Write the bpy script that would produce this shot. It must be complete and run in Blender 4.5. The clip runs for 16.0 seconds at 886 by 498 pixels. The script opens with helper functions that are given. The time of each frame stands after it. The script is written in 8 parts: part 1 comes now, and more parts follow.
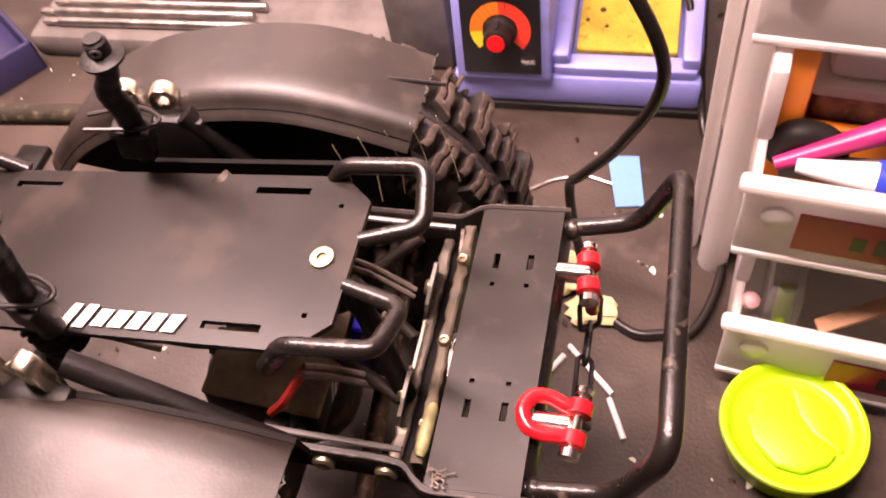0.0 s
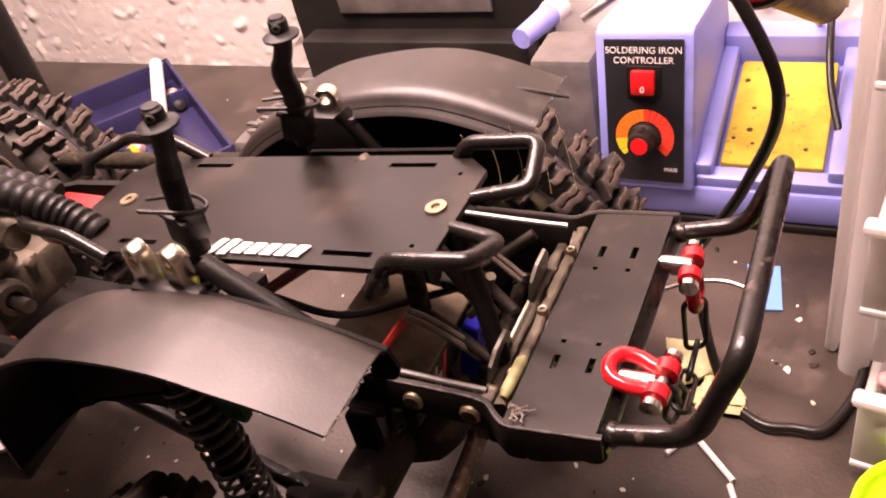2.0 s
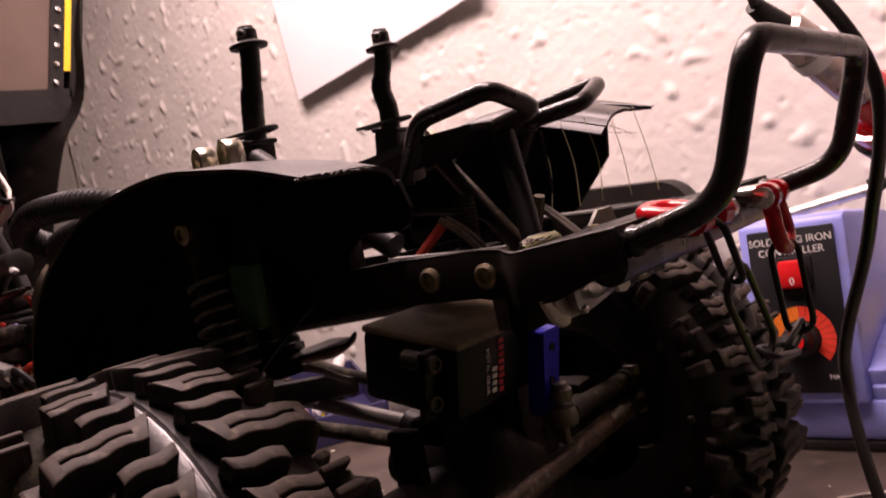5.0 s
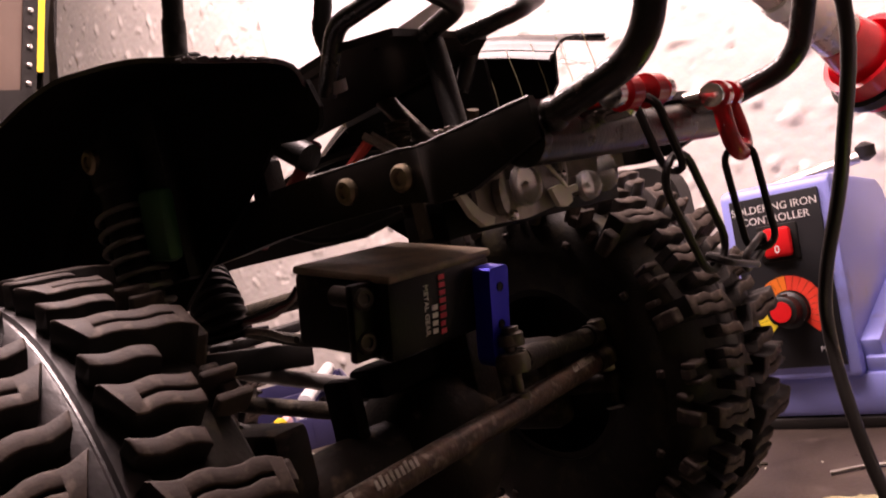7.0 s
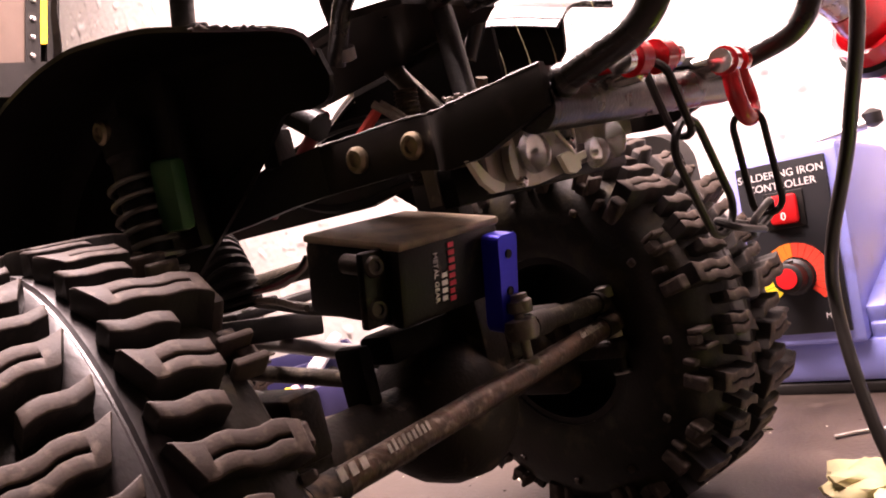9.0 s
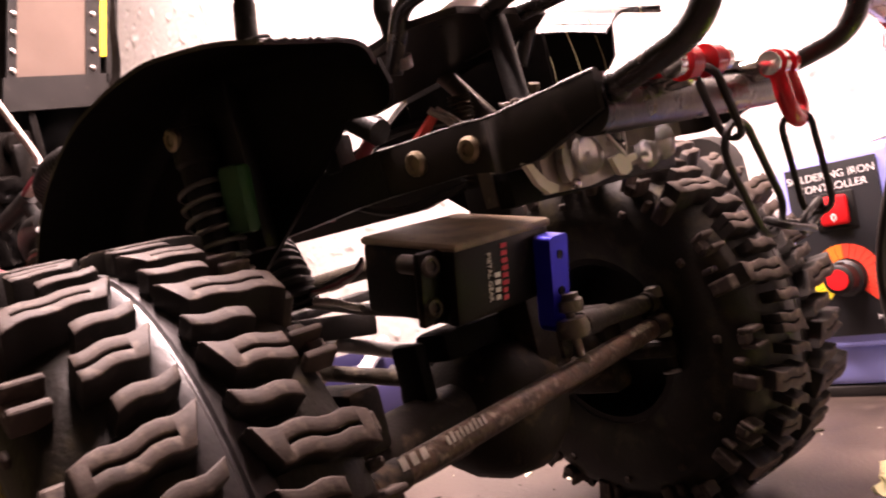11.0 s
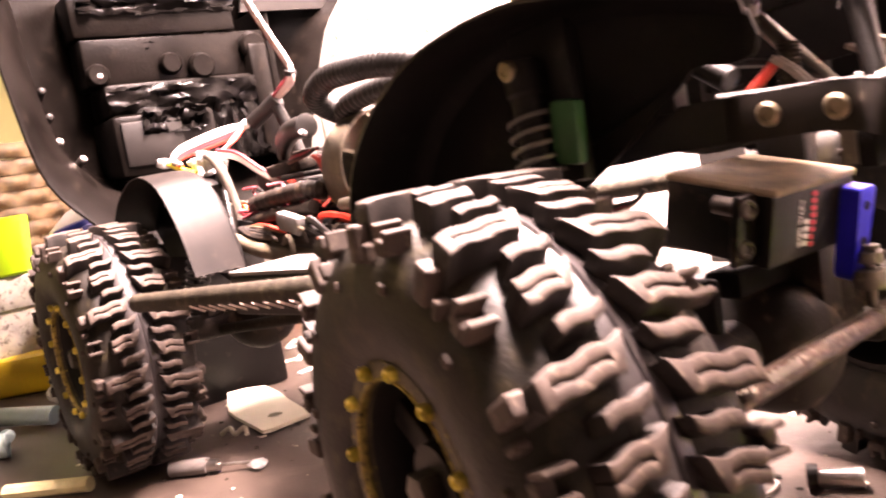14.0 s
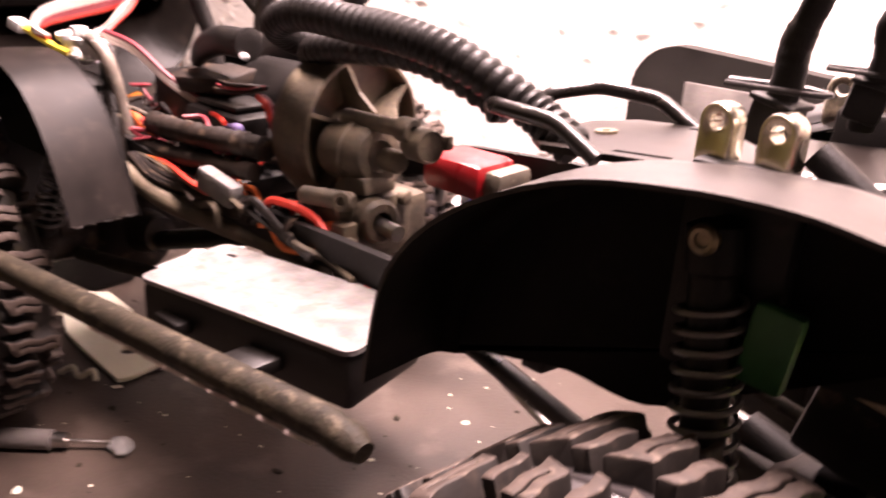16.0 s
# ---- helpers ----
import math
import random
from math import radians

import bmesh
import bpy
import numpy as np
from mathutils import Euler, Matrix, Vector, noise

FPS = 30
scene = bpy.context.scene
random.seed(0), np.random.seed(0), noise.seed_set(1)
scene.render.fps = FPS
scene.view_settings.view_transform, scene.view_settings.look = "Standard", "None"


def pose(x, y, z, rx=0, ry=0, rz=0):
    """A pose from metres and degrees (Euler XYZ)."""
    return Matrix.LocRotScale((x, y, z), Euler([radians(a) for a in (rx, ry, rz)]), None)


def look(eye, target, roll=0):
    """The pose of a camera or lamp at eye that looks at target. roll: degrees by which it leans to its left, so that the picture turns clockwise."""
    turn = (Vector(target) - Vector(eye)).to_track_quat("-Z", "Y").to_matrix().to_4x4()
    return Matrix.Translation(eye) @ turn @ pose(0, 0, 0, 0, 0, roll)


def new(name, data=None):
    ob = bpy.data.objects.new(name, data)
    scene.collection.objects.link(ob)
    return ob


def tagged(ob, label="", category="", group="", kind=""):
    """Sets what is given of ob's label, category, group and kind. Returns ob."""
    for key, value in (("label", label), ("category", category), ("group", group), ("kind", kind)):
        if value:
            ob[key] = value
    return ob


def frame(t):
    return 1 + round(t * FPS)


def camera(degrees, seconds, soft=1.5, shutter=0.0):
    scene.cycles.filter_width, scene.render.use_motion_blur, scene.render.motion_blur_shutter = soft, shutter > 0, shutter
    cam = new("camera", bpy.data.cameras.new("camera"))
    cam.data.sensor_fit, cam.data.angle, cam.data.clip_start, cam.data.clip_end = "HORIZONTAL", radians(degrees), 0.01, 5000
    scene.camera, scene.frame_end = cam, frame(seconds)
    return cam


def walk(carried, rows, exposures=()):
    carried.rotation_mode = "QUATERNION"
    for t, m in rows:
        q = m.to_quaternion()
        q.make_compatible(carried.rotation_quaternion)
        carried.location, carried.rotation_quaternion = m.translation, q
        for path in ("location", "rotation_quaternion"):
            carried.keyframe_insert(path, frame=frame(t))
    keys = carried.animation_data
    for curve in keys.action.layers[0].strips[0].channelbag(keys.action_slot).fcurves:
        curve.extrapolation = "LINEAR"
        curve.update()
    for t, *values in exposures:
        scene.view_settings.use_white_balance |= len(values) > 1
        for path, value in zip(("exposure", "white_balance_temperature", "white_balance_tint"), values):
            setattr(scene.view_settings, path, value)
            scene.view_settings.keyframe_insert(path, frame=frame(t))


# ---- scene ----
cam = camera(55.46, 16.0, soft=1.9, shutter=0.5)
PATH = [
    (0, 0.10600, -0.09546, 0.30936, 22.315, -54.031, -12.837),
    (0.5, 0.11590, -0.11750, 0.30711, 23.709, -48.601, -12.760),
    (1, 0.12332, -0.13884, 0.30901, 24.878, -46.332, -11.815),
    (1.5, 0.12888, -0.14640, 0.29792, 29.330, -41.281, -12.492),
    (2, 0.13045, -0.14498, 0.27789, 32.881, -37.509, -14.424),
    (2.5, 0.12099, -0.14351, 0.23467, 29.769, -31.047, -12.753),
    (3, 0.13241, -0.14802, 0.20071, 32.204, -20.960, -12.913),
    (3.5, 0.13548, -0.17311, 0.19842, 31.831, -15.651, -13.109),
    (3.7, 0.13918, -0.17769, 0.19086, 33.657, -15.393, -12.300),
    (5.8, 0.16400, -0.15781, 0.12915, 41.651, 1.351, -11.789),
    (6, 0.16289, -0.15422, 0.12598, 40.413, 0.480, -11.604),
    (6.5, 0.15952, -0.15002, 0.11862, 39.700, -0.284, -11.878),
    (7, 0.15924, -0.15032, 0.11623, 40.489, -1.320, -13.138),
    (7.5, 0.15948, -0.15035, 0.11556, 40.240, -3.004, -13.255),
    (8, 0.15880, -0.15123, 0.11579, 40.636, -3.200, -13.227),
    (8.5, 0.15888, -0.15158, 0.11579, 41.012, -3.167, -13.389),
    (10.8, 0.16179, -0.15882, 0.11572, 42.743, -2.684, -13.966),
    (11, 0.16181, -0.15939, 0.11566, 43.984, -2.121, -13.893),
    (11.5, 0.16192, -0.16269, 0.11579, 46.102, -1.445, -14.156),
    (12, 0.15981, -0.16481, 0.11348, 46.646, -3.575, -12.862),
    (12.5, 0.15956, -0.17303, 0.11274, 49.535, -3.317, -11.364),
    (13, 0.15956, -0.18025, 0.11175, 52.205, -4.180, -10.504),
    (13.5, 0.16026, -0.18704, 0.11627, 53.173, -5.159, -10.434),
    (14, 0.14318, -0.19905, 0.13163, 54.210, -6.518, -9.954),
    (14.5, 0.11578, -0.20623, 0.15376, 54.412, -8.998, -7.223),
    (15, 0.08402, -0.20319, 0.17020, 52.576, -12.233, -5.421),
    (15.5, 0.05883, -0.19821, 0.18277, 49.019, -16.867, -1.660),
    (16, 0.03697, -0.18691, 0.19659, 40.567, -21.081, 3.736),
]


def aim(x, y, z, yaw, pitch, roll):
    a, b = radians(yaw), radians(pitch)
    way = (-math.sin(a) * math.cos(b), math.cos(a) * math.cos(b), math.sin(b))
    return look((x, y, z), (x + way[0], y + way[1], z + way[2]), roll)


EXPOSURES = [(0, -1.20, 7300, 38), (2.0, -1.28, 7280, 35), (2.8, -1.25, 6900, 30), (3.3, -1.56, 6820, 30), (3.7, -1.78, 6780, 30), (5.8, -2.4, 6850, 33), (6.6, -2.05, 6850, 32), (7.5, -1.42, 6700, 30), (8.5, -0.77, 6680, 29), (10.8, -0.52, 6830, 31), (12.0, -0.1, 7250, 33), (13.5, 1.54, 7300, 34), (14.5, 1.44, 6850, 28), (15.3, 0.42, 6750, 30), (16, -0.31, 6750, 31)]
walk(cam, [(t, aim(*r)) for t, *r in PATH], EXPOSURES)

# world and lights
world = bpy.data.worlds.new("world")
scene.world = world
world.use_nodes = True
world.node_tree.nodes["Background"].inputs[0].default_value = (0.9, 0.85, 0.8, 1)
world.node_tree.nodes["Background"].inputs[1].default_value = 0.006


def area_lamp(name, where, target, sx, sy, watts, colour):
    data = bpy.data.lights.new(name, "AREA")
    data.shape, data.size, data.size_y, data.energy, data.color = "RECTANGLE", sx, sy, watts, colour
    ob = new(name, data)
    ob.matrix_world = look(where, target)
    return ob


area_lamp("bench_light", (-0.14, 0.09, 0.64), (-0.10, 0.20, 0.0), 0.56, 0.07, 42.0, (1.0, 0.83, 0.76))
area_lamp("room_light", (-1.2, -0.7, 1.62), (-0.9, -0.3, 0.0), 0.5, 0.5, 1.6, (1.0, 0.86, 0.66))


# ---------------------------------------------------------------- materials
def surface(name, colour, rough=0.6, metal=0.0, spread=0.25, grain=400.0, patch=25.0, bump=0.15, alpha=None, second=None, wear=0.0, coat=0.0, per_object=0.0, shine=0.5):
    """A paint, rubber, metal or stone: fine grain and larger patches in colour, gloss and relief."""
    m = bpy.data.materials.new(name)
    m.use_nodes = True
    nt = m.node_tree
    bsdf = nt.nodes["Principled BSDF"]
    tc = nt.nodes.new("ShaderNodeTexCoord")

    def noise_at(scale, detail):
        n = nt.nodes.new("ShaderNodeTexNoise")
        n.inputs["Scale"].default_value, n.inputs["Detail"].default_value = scale, detail
        nt.links.new(tc.outputs["Object"], n.inputs["Vector"])
        return n

    def mix(kind, fac, a, b):
        n = nt.nodes.new("ShaderNodeMix")
        n.data_type, n.blend_type = "RGBA", kind
        for sock, v in ((n.inputs[0], fac), (n.inputs[6], a), (n.inputs[7], b)):
            if isinstance(v, bpy.types.NodeSocket):
                nt.links.new(v, sock)
            else:
                sock.default_value = v
        return n.outputs[2]

    def ramp(src, lo, hi):
        n = nt.nodes.new("ShaderNodeMapRange")
        n.inputs[1].default_value, n.inputs[2].default_value = lo, hi
        nt.links.new(src, n.inputs[0])
        return n.outputs[0]

    big, fine = noise_at(patch, 4.0), noise_at(grain, 3.0)
    c = (*colour, 1)
    dark = tuple(v * (1 - spread) for v in colour) + (1,)
    lite = tuple(min(1.0, v * (1 + spread)) for v in colour) + (1,)
    col = mix("MIX", ramp(big.outputs[0], 0.3, 0.7), dark, lite)
    col = mix("MULTIPLY", 0.5 * spread + 0.05, col, fine.outputs[1])
    if second:
        col = mix("MIX", ramp(noise_at(patch * 2.3, 8.0).outputs[0], 0.62 - wear, 0.70), col, (*second, 1))
    if per_object:
        info = nt.nodes.new("ShaderNodeObjectInfo")
        hsv = nt.nodes.new("ShaderNodeHueSaturation")
        mr = nt.nodes.new("ShaderNodeMapRange")
        mr.inputs[3].default_value, mr.inputs[4].default_value = 1 - per_object, 1 + per_object
        nt.links.new(info.outputs["Random"], mr.inputs[0])
        nt.links.new(mr.outputs[0], hsv.inputs["Value"])
        nt.links.new(col, hsv.inputs["Color"])
        col = hsv.outputs[0]
    nt.links.new(col, bsdf.inputs["Base Color"])
    rr = nt.nodes.new("ShaderNodeMapRange")
    rr.inputs[3].default_value, rr.inputs[4].default_value = max(0.03, rough - 0.12), min(1.0, rough + 0.12)
    nt.links.new(big.outputs[0], rr.inputs[0])
    nt.links.new(rr.outputs[0], bsdf.inputs["Roughness"])
    bsdf.inputs["Metallic"].default_value = metal
    bsdf.inputs["Specular IOR Level"].default_value = shine
    bsdf.inputs["Coat Weight"].default_value = coat
    if bump:
        b = nt.nodes.new("ShaderNodeBump")
        b.inputs["Strength"].default_value, b.inputs["Distance"].default_value = bump, 0.0006
        nt.links.new(fine.outputs[0], b.inputs["Height"])
        nt.links.new(b.outputs[0], bsdf.inputs["Normal"])
    if alpha:
        bsdf.inputs["Transmission Weight"].default_value = alpha
        bsdf.inputs["IOR"].default_value = 1.2
    return m


RUBBER = surface("tyre_rubber", (0.0165, 0.0135, 0.0100), 0.50, spread=0.5, grain=900, patch=60, bump=0.25, second=(0.0400, 0.0330, 0.0170), wear=0.10, shine=0.20)
BAND = surface("polished_tread_rubber", (0.034, 0.029, 0.029), 0.36, spread=0.4, grain=900, patch=120, bump=0.12, second=(0.060, 0.050, 0.048), wear=0.05, shine=0.8)
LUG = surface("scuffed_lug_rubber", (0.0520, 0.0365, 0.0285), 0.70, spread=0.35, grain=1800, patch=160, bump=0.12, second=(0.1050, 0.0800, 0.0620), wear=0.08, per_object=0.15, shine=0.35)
# block sides: cleaner rubber, darkened further to stand in for their shade
SIDELUG = surface("clean_shaded_lug_rubber", (0.0150, 0.0115, 0.0095), 0.60, spread=0.35, grain=1500, patch=140, bump=0.15, second=(0.0300, 0.0220, 0.0170), wear=0.05, per_object=0.15, shine=0.3)
# darker, duller copy of BLACK: deep shade put into the colour
SHADEBLACK = surface("dull_black_shade", (0.0052, 0.0040, 0.0035), 0.60, spread=0.35, grain=1500, patch=70, bump=0.15, second=(0.0085, 0.0066, 0.0054), wear=0.02, shine=0.10)
BLACK = surface("black_plastic", (0.0074, 0.0060, 0.0052), 0.48, spread=0.35, grain=1500, patch=70, bump=0.2, second=(0.0158, 0.0130, 0.0104), wear=0.0, shine=0.3)
SATIN = surface("satin_black_sheet", (0.0147, 0.0112, 0.0090), 0.46, spread=0.45, grain=1800, patch=60, bump=0.05, second=(0.0260, 0.0195, 0.0160), wear=0.05, shine=0.24)
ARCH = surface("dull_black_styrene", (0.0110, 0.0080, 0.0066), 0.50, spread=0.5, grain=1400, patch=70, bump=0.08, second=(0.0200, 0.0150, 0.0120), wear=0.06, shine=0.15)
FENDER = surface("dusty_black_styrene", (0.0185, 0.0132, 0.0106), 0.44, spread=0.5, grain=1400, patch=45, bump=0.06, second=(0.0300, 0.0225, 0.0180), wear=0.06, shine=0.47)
BURR = surface("pale_plastic_burr", (0.085, 0.075, 0.07), 0.5, spread=0.5, grain=1200, patch=400, bump=0.3)
PLATE = surface("dusty_black_plate", (0.0086, 0.0058, 0.0044), 0.34, spread=0.65, grain=1600, patch=24, bump=0.03, second=(0.0230, 0.0160, 0.0124), wear=0.07, shine=0.27)
TUBE = surface("black_powder_coat", (0.0095, 0.0076, 0.0064), 0.29, spread=0.3, grain=1200, patch=90, bump=0.15, second=(0.0735, 0.0558, 0.0440), wear=0.0)
SLIDER = surface("dusty_brown_tube", (0.026, 0.0205, 0.0125), 0.68, spread=0.55, grain=900, patch=120, bump=0.5, second=(0.075, 0.060, 0.040), wear=0.08, shine=0.22)
STEEL = surface("worn_steel", (0.55, 0.52, 0.49), 0.33, 1.0, spread=0.25, grain=900, patch=120, bump=0.15)
RUST = surface("rusty_link_steel", (0.080, 0.047, 0.030), 0.40, 0.45, spread=0.7, grain=700, patch=160, bump=0.4, second=(0.20, 0.155, 0.12), wear=0.08)
CHROME = surface("bright_alloy", (0.86, 0.84, 0.80), 0.16, 1.0, spread=0.1, grain=900, patch=120, bump=0.05)
ALLOY = surface("pale_brassy_alloy", (0.82, 0.76, 0.62), 0.24, 1.0, spread=0.12, grain=900, patch=160, bump=0.08)
BRASS = surface("dull_brass", (0.34, 0.28, 0.19), 0.38, 0.9, spread=0.25, grain=900, patch=200, bump=0.1)
DARKSTEEL = surface("blackened_steel", (0.07, 0.06, 0.052), 0.42, 0.8, spread=0.3, grain=900, patch=200, bump=0.15)
GOLD = surface("gold_anodised", (0.60, 0.50, 0.09), 0.32, 0.85, spread=0.35, grain=900, patch=150, bump=0.15, second=(0.14, 0.11, 0.05), wear=0.05)
GOLDLIP = surface("chipped_gold_lip", (0.40, 0.31, 0.09), 0.36, 0.7, spread=0.5, grain=900, patch=260, bump=0.4, second=(0.05, 0.04, 0.025), wear=0.10)
DUSTGOLD = surface("dust_covered_gold_ring", (0.085, 0.068, 0.040), 0.60, 0.3, spread=0.4, grain=900, patch=220, bump=0.4, second=(0.42, 0.33, 0.07), wear=0.02)
SHEEN = surface("printed_metal_film", (0.52, 0.44, 0.40), 0.28, 0.7, spread=0.35, grain=500, patch=90, bump=0.05, second=(0.42, 0.40, 0.55), wear=0.06)
RED = surface("red_enamel", (0.62, 0.015, 0.02), 0.22, spread=0.15, grain=900, patch=150, bump=0.03, coat=0.5)
BATTERYRED = surface("dark_red_shrink_wrap", (0.26, 0.010, 0.012), 0.30, spread=0.2, grain=700, patch=90, bump=0.1)
SPRING = surface("grey_spring_steel", (0.20, 0.19, 0.18), 0.4, 0.6, spread=0.2, bump=0.05)
REDWIRE = surface("red_wire", (0.62, 0.05, 0.03), 0.42, spread=0.15, bump=0.03)
ORANGEWIRE = surface("orange_wire", (0.75, 0.16, 0.03), 0.42, spread=0.15, bump=0.03)
WHITEWIRE = surface("white_wire", (0.60, 0.50, 0.45), 0.45, spread=0.15, bump=0.03)
MAROONWIRE = surface("maroon_wire", (0.22, 0.03, 0.04), 0.45, spread=0.15, bump=0.03)
YELLOWWIRE = surface("yellow_wire", (0.75, 0.60, 0.05), 0.45, spread=0.15, bump=0.03)
BLACKWIRE = surface("black_cable", (0.0126, 0.0102, 0.0088), 0.38, spread=0.2, bump=0.05)
BLUEHORN = surface("blue_anodised", (0.02, 0.02, 0.55), 0.32, 0.5, spread=0.15, bump=0.05)
SERVO = surface("servo_case", (0.0056, 0.0042, 0.0034), 0.42, spread=0.4, grain=1200, patch=60, bump=0.12, second=(0.0380, 0.0265, 0.0170), wear=0.02, shine=0.20)
DUSTTOP = surface("dusty_servo_lid", (0.27, 0.20, 0.125), 0.62, spread=0.55, grain=1000, patch=70, bump=0.25, second=(0.13, 0.10, 0.064), wear=0.05)
AXLE = surface("dusty_axle_housing", (0.0190, 0.0125, 0.0086), 0.62, spread=0.5, grain=900, patch=60, bump=0.3, second=(0.0840, 0.0558, 0.0360), wear=0.05, shine=0.3)
GEARBOX = surface("dusty_gearbox_plastic", (0.092, 0.072, 0.046), 0.62, spread=0.5, grain=900, patch=130, bump=0.35, second=(0.060, 0.046, 0.031), wear=0.08)
GREENTAPE = surface("green_tape", (0.018, 0.10, 0.03), 0.5, spread=0.2, bump=0.1)
LILAC = surface("lilac_plastic", (0.28, 0.22, 0.50), 0.4, spread=0.15, bump=0.03)
HOSE = surface("cloudy_grey_hose", (0.24, 0.20, 0.165), 0.4, spread=0.4, grain=700, patch=160, bump=0.15, second=(0.12, 0.10, 0.08), wear=0.05)
CLEAR = surface("clear_polycarbonate", (0.80, 0.79, 0.77), 0.18, spread=0.15, grain=500, patch=120, bump=0.15, alpha=0.75, second=(0.45, 0.42, 0.38), wear=0.04)
CROSSBAR = surface("grey_brown_bracket", (0.13, 0.11, 0.085), 0.42, 0.3, spread=0.3, grain=800, patch=140, bump=0.15, second=(0.26, 0.22, 0.15), wear=0.02)
SMOKY = surface("smoky_lamp_sheet", (0.24, 0.205, 0.18), 0.30, 0.25, spread=0.2, grain=600, patch=130, bump=0.12, second=(0.16, 0.135, 0.115), wear=0.04)
LEXAN = surface("grey_bracket_sheet", (0.33, 0.32, 0.28), 0.35, 0.3, spread=0.2, grain=800, patch=120, bump=0.1, second=(0.2, 0.16, 0.10), wear=0.05)
WHITETOP = surface("grey_label_film_top", (0.19, 0.18, 0.17), 0.6, spread=0.35, grain=420, patch=110, bump=0.8, second=(0.13, 0.12, 0.105), wear=0.05, shine=0.2)
WORNMARK = surface("worn_print", (0.36, 0.32, 0.27), 0.55, spread=0.4, grain=900, patch=500, bump=0.1)
WHITEMARK = surface("white_print", (0.82, 0.80, 0.77), 0.5, spread=0.05, bump=0)
REDMARK = surface("red_print", (0.62, 0.03, 0.06), 0.5, spread=0.05, bump=0)
SHELL = surface("black_shell_inside", (0.0046, 0.0036, 0.0030), 0.34, spread=0.4, grain=500, patch=45, bump=0.25, second=(0.0090, 0.0068, 0.0054), wear=0.03, shine=0.085)
WINDOWFILM = surface("brown_window_film", (0.11, 0.075, 0.058), 0.35, spread=0.12, grain=600, patch=30, bump=0.05)
PERIWINKLE = surface("periwinkle_plastic", (0.30, 0.33, 0.78), 0.42, spread=0.06, grain=900, patch=20, bump=0.08, second=(0.26, 0.27, 0.60), wear=0.0)
PANEL = surface("black_panel_film", (0.012, 0.012, 0.014), 0.42, spread=0.3, bump=0.08)
SPONGE = surface("yellow_sponge", (0.72, 0.52, 0.06), 0.9, spread=0.2, grain=700, patch=90, bump=0.9, second=(0.42, 0.29, 0.05), wear=0.0)
SPONGEHOLE = surface("burnt_spot", (0.10, 0.06, 0.02), 0.9, bump=0.2)
REDSWITCH = surface("red_switch", (0.72, 0.02, 0.02), 0.25, spread=0.1, bump=0)
ORANGE = surface("orange_print", (0.85, 0.20, 0.02), 0.45, spread=0.08, bump=0)
REDORANGE = surface("red_orange_print", (0.80, 0.06, 0.03), 0.45, spread=0.08, bump=0)
YELLOW = surface("yellow_print", (0.80, 0.62, 0.03), 0.45, spread=0.08, bump=0)
MILKY = surface("milky_plastic", (0.80, 0.77, 0.74), 0.35, spread=0.06, grain=300, patch=15, bump=0.08, alpha=0.25)
MILKFRAME = surface("white_plastic_frame", (0.80, 0.77, 0.75), 0.4, spread=0.06, grain=300, patch=15, bump=0.05)


def let_light_through(m, share, colour):
    """Thin plastic that glows with the light that falls on its other side."""
    nt = m.node_tree
    bsdf, out = nt.nodes["Principled BSDF"], nt.nodes["Material Output"]
    tr, mx = nt.nodes.new("ShaderNodeBsdfTranslucent"), nt.nodes.new("ShaderNodeMixShader")
    tr.inputs[0].default_value = (*colour, 1)
    mx.inputs[0].default_value = share
    nt.links.new(bsdf.outputs[0], mx.inputs[1])
    nt.links.new(tr.outputs[0], mx.inputs[2])
    nt.links.new(mx.outputs[0], out.inputs["Surface"])


let_light_through(MILKY, 0.5, (0.86, 0.83, 0.80))
let_light_through(MILKFRAME, 0.4, (0.86, 0.83, 0.80))
LABELRED = surface("dark_red_label", (0.36, 0.012, 0.05), 0.5, spread=0.12, bump=0.03)
CASEPINK = surface("cloudy_parts_case", (0.50, 0.34, 0.27), 0.35, spread=0.5, grain=500, patch=160, bump=0.2, second=(0.62, 0.52, 0.45), wear=0.06)
WOODSTICK = surface("brown_stick_wood", (0.38, 0.20, 0.10), 0.6, spread=0.25, grain=500, patch=60, bump=0.15)
INK = surface("black_ink", (0.03, 0.01, 0.015), 0.5, bump=0)
LIME = surface("lime_plastic", (0.42, 0.72, 0.01), 0.32, spread=0.05, grain=500, patch=20, bump=0.04)
MASKBLUE = surface("blue_masking_tape", (0.13, 0.33, 0.72), 0.65, spread=0.1, bump=0.15)
CREAM = surface("crumpled_cream_paper", (0.72, 0.66, 0.36), 0.8, spread=0.2, grain=600, patch=80, bump=0.3)
PALEGREEN = surface("pale_green_plastic", (0.30, 0.29, 0.13), 0.5, spread=0.4, grain=700, patch=200, bump=0.1, second=(0.16, 0.13, 0.07), wear=0.06)
IVORY = surface("ivory_plastic", (0.72, 0.70, 0.56), 0.45, spread=0.1, bump=0.1)
WHITEPLASTIC = surface("white_plastic", (0.80, 0.79, 0.78), 0.35, spread=0.06, bump=0.05)
ORANGEPL = surface("orange_plastic", (0.85, 0.26, 0.02), 0.4, spread=0.1, bump=0.05)
ORANGERED = surface("orange_red_plastic", (0.62, 0.050, 0.022), 0.4, spread=0.1, bump=0.05)
MAGENTA = surface("magenta_plastic", (0.40, 0.025, 0.13), 0.35, spread=0.1, bump=0.05)
BLUEPL = surface("blue_plastic", (0.03, 0.06, 0.55), 0.35, spread=0.1, bump=0.05)
NAVY = surface("navy_plastic", (0.030, 0.027, 0.085), 0.4, spread=0.15, bump=0.05)
